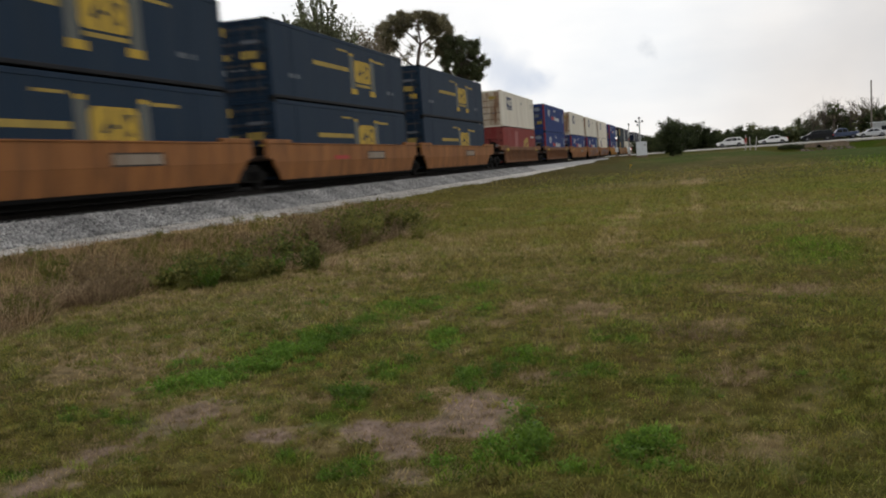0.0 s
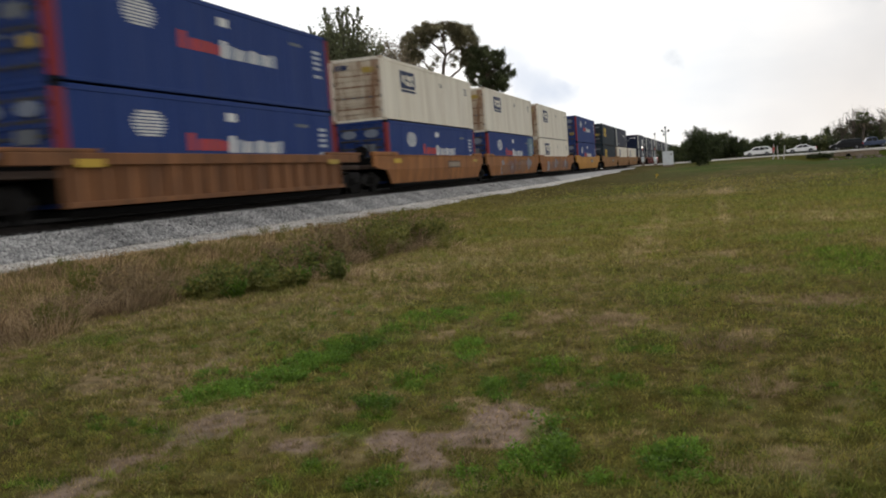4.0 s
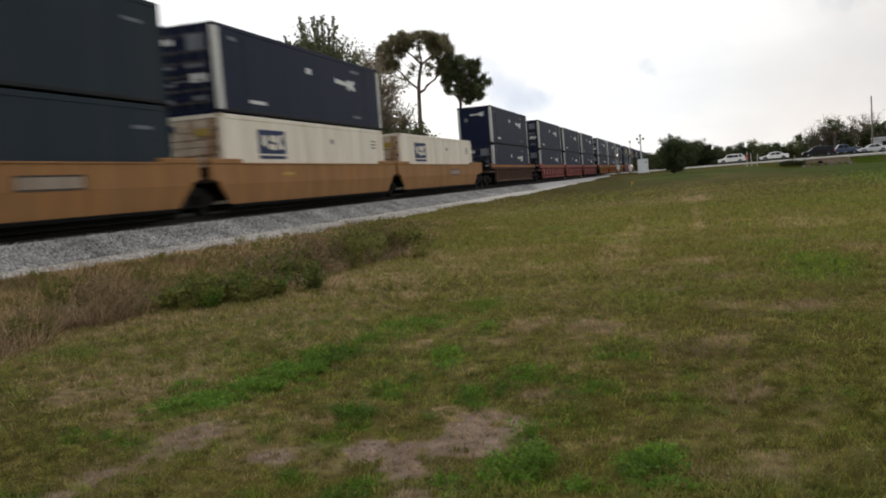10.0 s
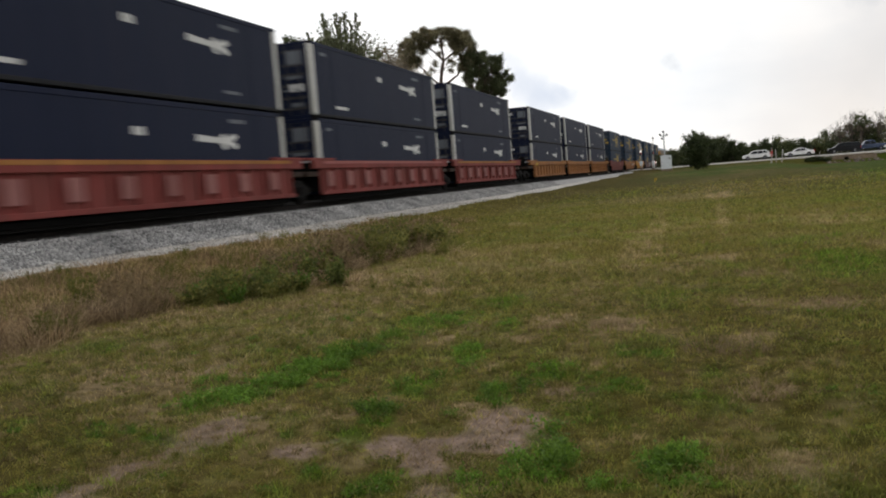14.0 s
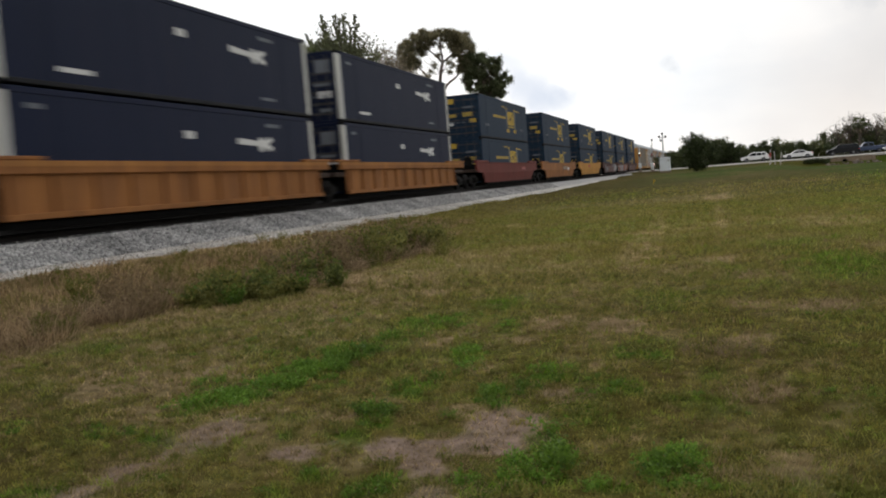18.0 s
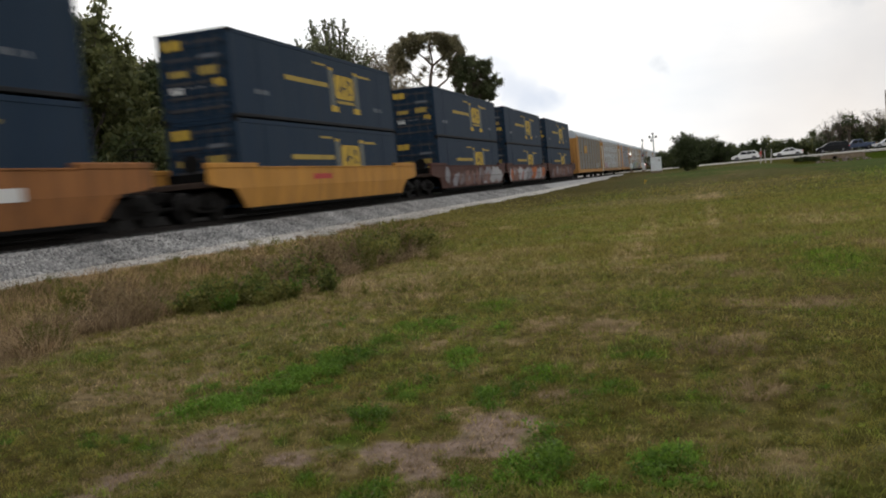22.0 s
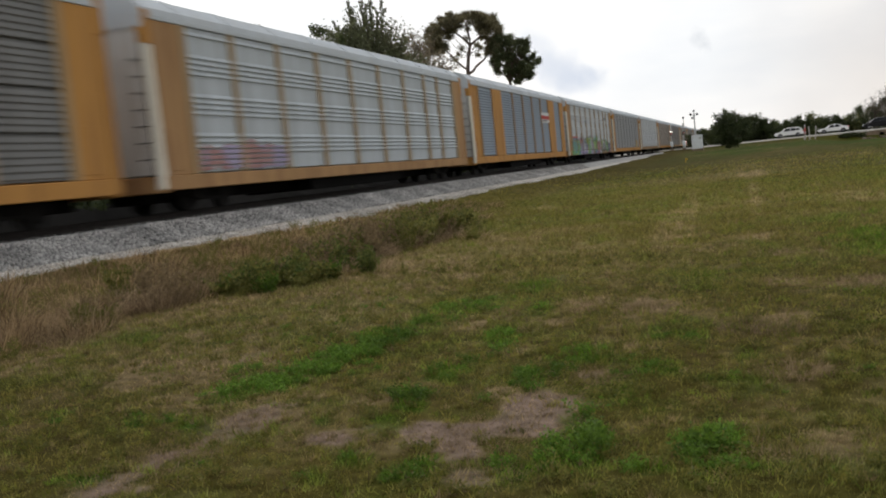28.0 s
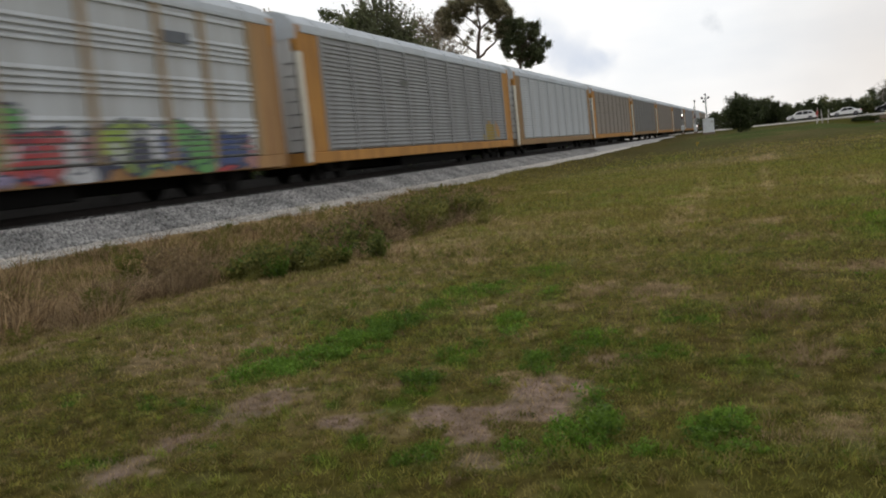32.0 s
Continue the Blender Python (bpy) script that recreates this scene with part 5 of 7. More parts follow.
def build_stacks():
    for i, (c, up, low, shape, pm, lab, first, last, marks) in enumerate(TRAIN):
        u = well(shape, pm, lab, first, last, [q for q in marks if q not in GRAF + SCRIB + ORG] if shape == "smooth" else marks)
        if shape == "smooth" and marks and marks[0] == GRAF[0]:
            spray_well(u, 50 + i, 0.2, 15.9, 140, [S_ORANGE, S_ORANGE, S_DUST, S_ASH, S_ROSE, S_PALE, S_ASH, S_PALE, S_ASH, S_ORANGE, S_ROSE, S_PALE, S_ASH, S_PALE])
        elif shape == "smooth" and marks and marks[0] in SCRIB + GRAF:
            spray_well(u, 50 + i, 1.0, 15.5, 30, [S_SMOKE, S_DUST, S_DUST, S_ASH])
            if marks[0] in SCRIB:
                spray_well(u, 80 + i, 10.8, 15.6, 44, [S_PALE, S_ASH, S_PALE, S_PALE])
        elif shape == "smooth" and marks and marks[0] in ORG:
            spray_well(u, 50 + i, 3.0, 13.5, 34, [S_SMOKE, S_TAN, S_TAN, S_DUST, S_ASH])
        RUNNING.append((u, c, 0.0))
        RUNNING.append((placed(low, lambda: container(low)), c, 0.345))
        if up:
            RUNNING.append((placed(up, lambda: container(up)), c, 3.25))



A_GREY = paint("rack_grey", (0.185, 0.185, 0.182), dirty=0.4, dirt=(0.12, 0.115, 0.11), var=0.15)
A_ASH = paint("rack_ash", (0.29, 0.295, 0.30), dirty=0.5, dirt=(0.20, 0.195, 0.19), var=0.18)
A_PALE = paint("rack_pale", (0.50, 0.525, 0.545), dirty=0.45, dirt=(0.34, 0.33, 0.31), var=0.15)
A_BLUE = paint("rack_blue_grey", (0.27, 0.315, 0.37), dirty=0.40, dirt=(0.23, 0.245, 0.27), var=0.12)
A_TAN = paint("rack_tan_grey", (0.29, 0.255, 0.22), dirty=0.5, dirt=(0.15, 0.12, 0.095), var=0.15)
A_YELLOW = paint("rack_yellow", (0.49, 0.250, 0.072), dirty=0.6, dirt=(0.24, 0.115, 0.05), var=0.24)
A_POST = paint("rack_beige_post", (0.36, 0.27, 0.165), dirty=0.5, dirt=(0.22, 0.16, 0.10), var=0.2)
A_BUFF = paint("rack_buff", (0.30, 0.19, 0.095), dirty=0.45, dirt=(0.20, 0.14, 0.085), var=0.18)
A_SILVER = paint("rack_silver", (0.47, 0.51, 0.545), dirty=0.45, dirt=(0.30, 0.31, 0.32), var=0.15)
A_WHITE = paint("rack_white_corner", (0.74, 0.71, 0.62), dirty=0.35, dirt=(0.45, 0.40, 0.32))
A_RUSTY = paint("rack_rusty_buff", (0.41, 0.245, 0.115), dirty=0.6, dirt=(0.20, 0.10, 0.055), var=0.25)
A_ROOF = paint("rack_roof", (0.50, 0.54, 0.58), dirty=0.35, dirt=(0.42, 0.41, 0.40), var=0.1, streak=False)
A_STREAK = paint("rack_galvanised", (0.60, 0.60, 0.59), dirty=0.5, dirt=(0.30, 0.28, 0.26))
G_COL = [paint("spray_" + n, tuple(min(0.75, 1.30 * v + 0.01) for v in c), dirty=0.35, dirt=(0.22, 0.22, 0.22), var=0.25) for n, c in (("lilac", (0.27, 0.23, 0.36)), ("rose", (0.30, 0.09, 0.15)), ("teal", (0.10, 0.25, 0.24)), ("green", (0.11, 0.27, 0.09)), ("mist", (0.40, 0.46, 0.50)), ("lime", (0.24, 0.34, 0.05)), ("slate", (0.05, 0.07, 0.16)), ("red", (0.34, 0.05, 0.05)), ("night", (0.025, 0.03, 0.06)), ("haze", (0.46, 0.47, 0.49)))]


RACK_EDGES = (1.70, 4.20, 7.05, 9.93, 12.80, 15.70, 18.60, 21.40, 23.40, 25.85)


def autorack(panel, post, endm, wide=(), marks=(), graffiti=(), label="", lines=True, edges=RACK_EDGES, flush=0.08, doors=None, tiers=False):
    """Enclosed car carrier, lead end at y = 0; posts and corrugated side panels between sill and roof."""
    a = thing("autorack_car", label, "railway car", group="autorack cars of the train")
    L, X = 27.45, 1.50
    e0, e1 = edges[0], edges[-1]
    prof = [(0.0, 1.02)]
    deep = 0.058 if tiers else (0.030 if lines else 0.045)
    z = 1.06
    k = 0
    while z < 4.80:
        if lines and k in (6, 12, 18):
            prof += [(0.0, z), (-0.065, z + 0.005), (-0.065, z + 0.065), (0.0, z + 0.07)]
            z += 0.07
        if not tiers or k % 7 > 2:
            prof += [(0.0, z), (deep, z + 0.018), (deep, z + 0.045), (0.0, z + 0.125)]
        z += 0.152
        k += 1
    prof += [(0.0, 4.93), (-0.07, 4.93), (-0.07, 1.02)]
    po = Geo().box(-0.03, -0.13, 0.98, 0.078, 0.13, 4.95, 0.02).mesh("post", post)
    wm = Geo().box(-0.03, -1.1, 0.98, 0.088, 1.1, 4.95, 0.015).mesh("wide_post", endm)
    for s in (1, -1):
        for y0, y1 in zip(edges, edges[1:]):
            pm = Geo().prism(prof, "y", 0, y1 - y0 - 0.18).mesh("side_panel", panel)
            p = part("side_panel", pm, panel, a)
            p.matrix_basis = pose(X, y0 + 0.09, 0) if s > 0 else pose(-X, y1 - 0.09, 0, 0, 0, 180)
        for i, y0 in enumerate(edges):
            p = part("post", wm if i in wide else po, post, a)
            p.matrix_basis = pose(X, y0, 0) if s > 0 else pose(-X, y0, 0, 0, 0, 180)
        for y0, y1 in ((0.30, e0 - 0.09), (e1 + 0.09, L - 0.30)):
            part("end_bay_panel", Geo().box(min(s * 1.44, s * 1.54), y0, 0.98, max(s * 1.44, s * 1.54), y1, 4.95, 0.02), endm, a)
            part("kick_plate", Geo().box(min(s * 1.54, s * 1.56), y0 + 0.15, 1.1, max(s * 1.54, s * 1.56), y1 - 0.5, 2.2, 0.005), endm, a)
        part("side_sill", Geo().box(min(s * 1.36, s * (X + flush)), 0.2, 0.60, max(s * 1.36, s * (X + flush)), L - 0.2, 0.98, 0.02), endm, a)
        part("eave_rail", Geo().box(min(s * 1.42, s * 1.57), 0.2, 4.95, max(s * 1.42, s * 1.57), L - 0.2, 5.06, 0.015), A_ROOF, a)
    prof = [(-1.56, 5.06), (-1.53, 5.24), (-1.16, 5.58), (-0.92, 5.68), (0, 5.75), (0.92, 5.68), (1.16, 5.58), (1.53, 5.24), (1.56, 5.06)]
    part("roof", Geo().prism(prof, "y", 0.12, L - 0.12), A_ROOF, a)
    rib = Geo().prism([(x * 1.01, z + 0.015) for x, z in prof], "y", -0.04, 0.04).mesh("roof_rib", A_ROOF)
    for y0 in edges:
        part("roof_rib", rib, A_ROOF, a).location = (0, y0, 0)
    for y, s in ((0.0, -1), (L, 1)):
        for x0, x1 in ((-1.5, -0.02), (0.02, 1.5)):
            g = Geo().box(x0, min(y, y - s * 0.12), 1.02, x1, max(y, y - s * 0.12), 5.04, 0.03)
            for q in range(3):
                w = x0 + 0.2 + q * 0.45
                g.box(w, min(y + s * 0.03, y), 1.2, w + 0.12, max(y + s * 0.03, y), 4.8, 0.01)
            part("end_door", g, doors or A_STREAK, a)
        hood = [(-1.52, 4.74), (1.52, 4.74), (1.55, 5.06), (1.52, 5.23), (1.15, 5.57), (0.91, 5.67), (0, 5.74), (-0.91, 5.67), (-1.15, 5.57), (-1.52, 5.23), (-1.55, 5.06)]
        part("end_hood", Geo().prism(hood, "y", min(y + s * 0.05, y - s * 0.10), max(y + s * 0.05, y - s * 0.10)), A_ROOF, a, "white-grey roof hood over the end doors")
        part("end_sill", Geo().box(-1.5, min(y, y - s * 0.5), 0.55, 1.5, max(y, y - s * 0.5), 1.0, 0.03), endm, a)
        part("end_corner", Geo().box(1.38, min(y + s * 0.02, y - s * 0.30), 0.62, 1.55, max(y + s * 0.02, y - s * 0.30), 5.04, 0.04), endm if s > 0 or doors else A_WHITE, a)
        part("corner_cap", Geo().box(1.30, min(y + s * 0.03, y - s * 0.32), 4.30, 1.57, max(y + s * 0.03, y - s * 0.32), 5.20, 0.04), A_YELLOW, a)
        g = Geo()
        for q in range(8):
            g.tube((1.42, y + s * 0.05, 1.0 + q * 0.42), (1.0, y + s * 0.05, 1.0 + q * 0.42), 0.015, n=5)
        g.tube((1.42, y + s * 0.05, 0.8), (1.42, y + s * 0.05, 4.6), 0.02, n=5)
        part("ladder", g, doors or M_IRON, a)
        g = Geo()
        coupler(g, y, s)
        part("coupler", g, M_IRON, a)
        truck(a, 3.1 if s < 0 else L - 3.1)
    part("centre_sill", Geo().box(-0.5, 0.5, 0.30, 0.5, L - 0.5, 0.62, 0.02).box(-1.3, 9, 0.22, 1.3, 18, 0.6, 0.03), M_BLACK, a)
    for i, (y0, z0, y1, z1, m) in enumerate(marks):
        part("mark", rect(y0 - 0.5, z0, y1 - 0.5, z1, X + 0.092 + 0.004 * i), m, a)
    for pts, m, d in graffiti:
        g = Geo()
        for z0, z1 in [(0.60, 0.98)] + [(1.04 + 0.152 * i + 0.02, 1.04 + 0.152 * i + 0.128) for i in range(12)]:
            band = clip_band(pts, z0, z1)
            if len(band) > 2:
                g.prism(band, "x", X + deep - 0.002 + d, X + deep + 0.003 + d)
        if g.v:
            part("graffiti", g, m, a, "spray-painted graffiti patch")
    return a


def clip_band(pts, z0, z1):
    """The piece of a polygon (y, z) between two heights."""
    for lim, sign in ((z0, 1), (z1, -1)):
        out = []
        for (ya, za), (yb, zb) in zip(pts, pts[1:] + pts[:1]):
            ina, inb = sign * (za - lim) >= 0, sign * (zb - lim) >= 0
            if ina:
                out.append((ya, za))
            if ina != inb:
                t = (lim - za) / (zb - za)
                out.append((ya + (yb - ya) * t, lim))
        pts = out
        if not pts:
            break
    return pts


def splash(rng, y0, y1, z0, z1, n, cols, outline=None):
    """Layered spray-paint strokes along a side: hazy fills below, slanted strokes above them."""
    out = []
    for i in range(n):
        cy = y0 + (y1 - y0) * (i + 0.5) / n + rng.uniform(-0.3, 0.3)
        hue = cols[int((cy - y0) * 0.9 + rng.random() * 1.6) % len(cols)]
        cz = rng.uniform(z0 + 0.35, z1 - 0.35)
        if i % 3 == 0:
            ry, rz, m = rng.uniform(0.45, 0.9), rng.uniform(0.35, 0.6), 13
        else:
            ry, rz, m = rng.uniform(0.10, 0.38), rng.uniform(0.16, 0.5), 8
        sl = rng.uniform(-0.5, 0.5)
        pts = []
        for j in range(m):
            q = 2 * math.pi * j / m
            r = rng.uniform(0.65, 1.15)
            dz = rz * r * math.sin(q)
            pts.append((cy + ry * r * math.cos(q) + sl * dz, min(max(cz + dz, z0), z1 + 0.15)))
        if i % 3 == 0 and outline:
            rim = [(cy + (p - cy) * 1.10, min(max(cz + (q - cz) * 1.14, z0), z1 + 0.2)) for p, q in pts]
            out.append((rim, outline, 0.0024 + 0.0011 * (i % 11)))
        out.append((pts, hue if i % 5 else cols[-1 - (i % 2)], 0.003 + 0.0011 * (i % 11)))
    return out


def build_autoracks():
    rng = random.Random(12)
    lilac, rose, teal, green, mist, lime, slate, red, night, haze = G_COL
    g4 = []
    for y0, y1, z1, n, cols in ((1.8, 5.6, 2.05, 34, [green, teal, lime, teal, green]), (1.8, 5.2, 0.98, 10, [green, P_OCHRE, lime]), (5.4, 7.3, 2.1, 18, [rose, red, lilac, night, rose]), (7.4, 9.6, 2.0, 18, [haze, lilac, mist, teal, slate]), (9.7, 11.4, 2.3, 22, [lime, green, teal, green, lime]), (11.3, 13.1, 2.25, 18, [mist, haze, lilac, mist]), (13.0, 15.5, 2.2, 24, [green, lime, teal, green]), (14.8, 18.3, 1.75, 22, [rose, lilac, red, haze]), (18.4, 23.2, 1.9, 40, [lime, night, lime, slate, green, haze]), (23.2, 25.2, 1.6, 12, [red, rose, slate])):
        g4 += splash(rng, y0, y1, 0.62, z1, n * 3 // 2, cols, night if z1 > 1 else None)
    g4 += [([(1.8, 2.10), (4.8, 2.12), (4.7, 2.24), (1.9, 2.22)], red, 0.016), ([(1.9, 2.0), (4.6, 2.0), (4.6, 2.1), (1.9, 2.1)], slate, 0.017)]
    g2 = splash(rng, 1.9, 6.5, 1.0, 1.8, 16, G_COL[:2])
    g5 = splash(rng, 21.6, 24.0, 1.0, 2.0, 18, [A_YELLOW, P_OCHRE])
    g1 = splash(rng, 20.1, 22.7, 1.0, 1.9, 16, [P_DIM, P_WHITE, P_GREY])
    specs = [
        dict(panel=A_GREY, post=A_POST, endm=A_YELLOW, doors=A_YELLOW, marks=((7.1, 3.0, 10.0, 3.9, A_YELLOW), (7.9, 3.2, 9.2, 3.6, P_OCHRE)), graffiti=g1, label="yellow autorack with grey corrugated side panels and white roof"),
        dict(panel=A_SILVER, post=A_POST, endm=A_RUSTY, graffiti=g2, label="silver weathered autorack with buff posts and banded ribs", lines=False, tiers=True),
        dict(panel=A_BLUE, post=A_BUFF, endm=A_YELLOW, wide=(1, 6), edges=(1.70, 5.80, 9.93, 12.80, 15.70, 18.60, 22.33, 25.85), marks=((19.0, 3.2, 21.7, 3.95, P_WHITE), (19.0, 3.45, 21.7, 3.72, P_REDMARK), (19.2, 3.3, 21.0, 3.4, P_GREY)), lines=False, label="yellow autorack with blue-grey corrugated panels and wide posts"),
        dict(panel=A_PALE, post=A_POST, endm=A_RUSTY, marks=((9.6, 3.55, 10.6, 3.8, P_GREY), (22, 4.0, 23.2, 4.3, P_DIM)), graffiti=g4, flush=0.035, tiers=True, label="pale autorack with bright graffiti along its lower panels", lines=False),
        dict(panel=A_ASH, post=A_ASH, endm=A_YELLOW, marks=((9.6, 3.55, 10.4, 3.75, P_GREY),), graffiti=g5, lines=False, label="grey-panelled autorack with yellow end posts"),
        dict(panel=A_PALE, post=A_PALE, endm=A_BUFF, label="pale autorack with brown end doors", lines=False),
        dict(panel=A_TAN, post=A_TAN, endm=A_YELLOW, label="tan-grey weathered autorack with yellow ends"),
        dict(panel=A_GREY, post=A_TAN, endm=A_BUFF, label="grey weathered autorack with buff ends", lines=False),
    ]
    for i in range(13):
        k = i if i < 8 else (6, 7, 4, 5, 6)[i - 8]
        RUNNING.append((placed("rack%d" % k, lambda: autorack(**specs[k])), 546.26 + 29.0 * i, 0.0))


build_stacks()
build_autoracks()


# ---- trees and shrubs ----
def leaves(rng, segs, count, size, sigma):
    """Leaf quads scattered along twigs (start, end); returns verts and faces."""
    segs = np.asarray(segs, float)
    ln = np.linalg.norm(segs[:, 1] - segs[:, 0], axis=1)
    k = rng.choice(len(segs), count, p=ln / ln.sum())
    u = rng.uniform(0.05, 1.03, count)[:, None]
    p = segs[k, 0] * (1 - u) + segs[k, 1] * u + np.clip(rng.normal(size=(count, 3)), -1.4, 1.4) * sigma * rng.uniform(0.3, 1.3, (count, 1))
    a = rng.normal(size=(count, 3)) + 0.8 * (segs[k, 1] - segs[k, 0]) / ln[k][:, None]
    a /= np.linalg.norm(a, axis=1, keepdims=True)
    b = np.cross(a, rng.normal(size=(count, 3)))
    b /= np.linalg.norm(b, axis=1, keepdims=True)
    s = size * rng.uniform(0.5, 1.4, count)[:, None]
    a, b = a * s, b * s * 0.5
    v = np.stack([p - a, p + b * 0.9, p + a, p - b], 1)
    return v.reshape(-1, 3), np.arange(4 * count).reshape(-1, 4)


def limb(g, p, q, r0, r1, rng, n=6, bend=0.08):
    """A bent, tapered limb in three lengths; returns its end."""
    p, q = Vector(p), Vector(q)
    d = (q - p).length
    last = p
    for i in range(1, 4):
        t = i / 3
        m = p.lerp(q, t) + Vector((rng.uniform(-1, 1), rng.uniform(-1, 1), rng.uniform(-0.5, 0.5))) * d * bend * (1 if i < 3 else 0)
        g.tube(last, m, r0 + (r1 - r0) * (t - 1 / 3), r0 + (r1 - r0) * t, n, caps=i == 3)
        last = m
    return last


def tree(name, label, x, y, height, spread_r, leaf, count, size, seed, low=0.25, bark=None, z=None, group="", limbs=9, twigs=8, airy=1.0, up=0.5, spires=()):
    """Broadleaf tree: trunk, forking limbs, twigs, and leaves in sprays along the twigs, with gaps."""
    rng, nr = random.Random(seed), np.random.RandomState(seed)
    z0 = float(ground_z(x, y)) - 0.05 if z is None else z
    t = thing(name, label, "tree" if name != "shrub" else "shrub", pose(x, y, z0), group)
    g = Geo()
    fork = height * max(0.06, low * rng.uniform(0.6, 1.0))
    r = 0.016 * height + 0.025
    top = limb(g, (0, 0, 0), (rng.uniform(-.2, .2), rng.uniform(-.2, .2), height * 0.55), r * 1.25, r * 0.6, rng, 8, 0.03)
    segs = []
    for i in range(limbs):
        a = 2 * math.pi * (i * 0.382 + 0.12 * rng.random())
        f = (i + 0.5) / limbs
        h = height * (low + (1 - low) * (f ** 0.8)) * rng.uniform(0.92, 1.0)
        d = spread_r * (0.35 + 0.65 * math.sin(math.pi * min(0.98, 0.25 + 0.72 * f))) * rng.uniform(0.6, 1.1)
        if f > 0.85:
            d *= 0.5
        root = Vector((0, 0, fork + (height * 0.55 - fork) * f))
        tip = Vector((math.cos(a) * d, math.sin(a) * d, max(h, root.z * 0.9)))
        limb(g, root, tip, r * 0.5, r * 0.12, rng)
        for j in range(twigs):
            s = root.lerp(tip, rng.uniform(0.35, 1.0))
            v = Vector((rng.gauss(0, 1), rng.gauss(0, 1), rng.gauss(up, 0.6)))
            v = v.normalized() * spread_r * rng.uniform(0.18, 0.5)
            e = s + v
            e.z = min(max(e.z, 0.1), height * 1.03)
            g.tube(s, e, r * 0.13, r * 0.04, 4, caps=False)
            segs.append((tuple(s), tuple(e)))
    # upright leaders that stand clear of the crown
    plume = []
    for dx, dy, h in spires:
        s = Vector((dx * 0.9, dy, height * 0.90))
        e = Vector((dx, dy, h))
        g.tube(s, e, r * 0.16, r * 0.04, 5)
        plume += [(tuple(s.lerp(e, q / 4)), tuple(s.lerp(e, (q + 1) / 4) + Vector((rng.gauss(0, 0.16), rng.gauss(0, 0.16), 0)))) for q in range(4) for _ in range(3)]
    part("trunk", g, bark or M_BARK, t)
    v, f = leaves(nr, segs, count, size, 0.075 * spread_r * airy + 0.05)
    if plume:
        v2, f2 = leaves(nr, plume, 220 * len(spires), size * 0.9, 0.07)
        v, f = np.concatenate([v, v2]), np.concatenate([f, f2 + len(v)])
    v[:, 2] = np.maximum(v[:, 2], 0.02)
    part("crown", soup("crown", v, f, leaf), leaf, t)
    return t


def needle_clump(g, segs, rng, root, tip, r, thick=0.06, tufts=9, flat=0.55):
    """A branch to a tuft of twigs that spread from its end."""
    e = limb(g, root, tip, thick, 0.028, rng, 5, 0.10)
    for j in range(tufts):
        v = Vector((rng.gauss(0, 1), rng.gauss(0, 1), rng.gauss(0.25, flat))).normalized() * r * rng.uniform(0.45, 1.2)
        g.tube(e, e + v, 0.028, 0.012, 4, caps=False)
        segs.append((tuple(e), tuple(e + v)))


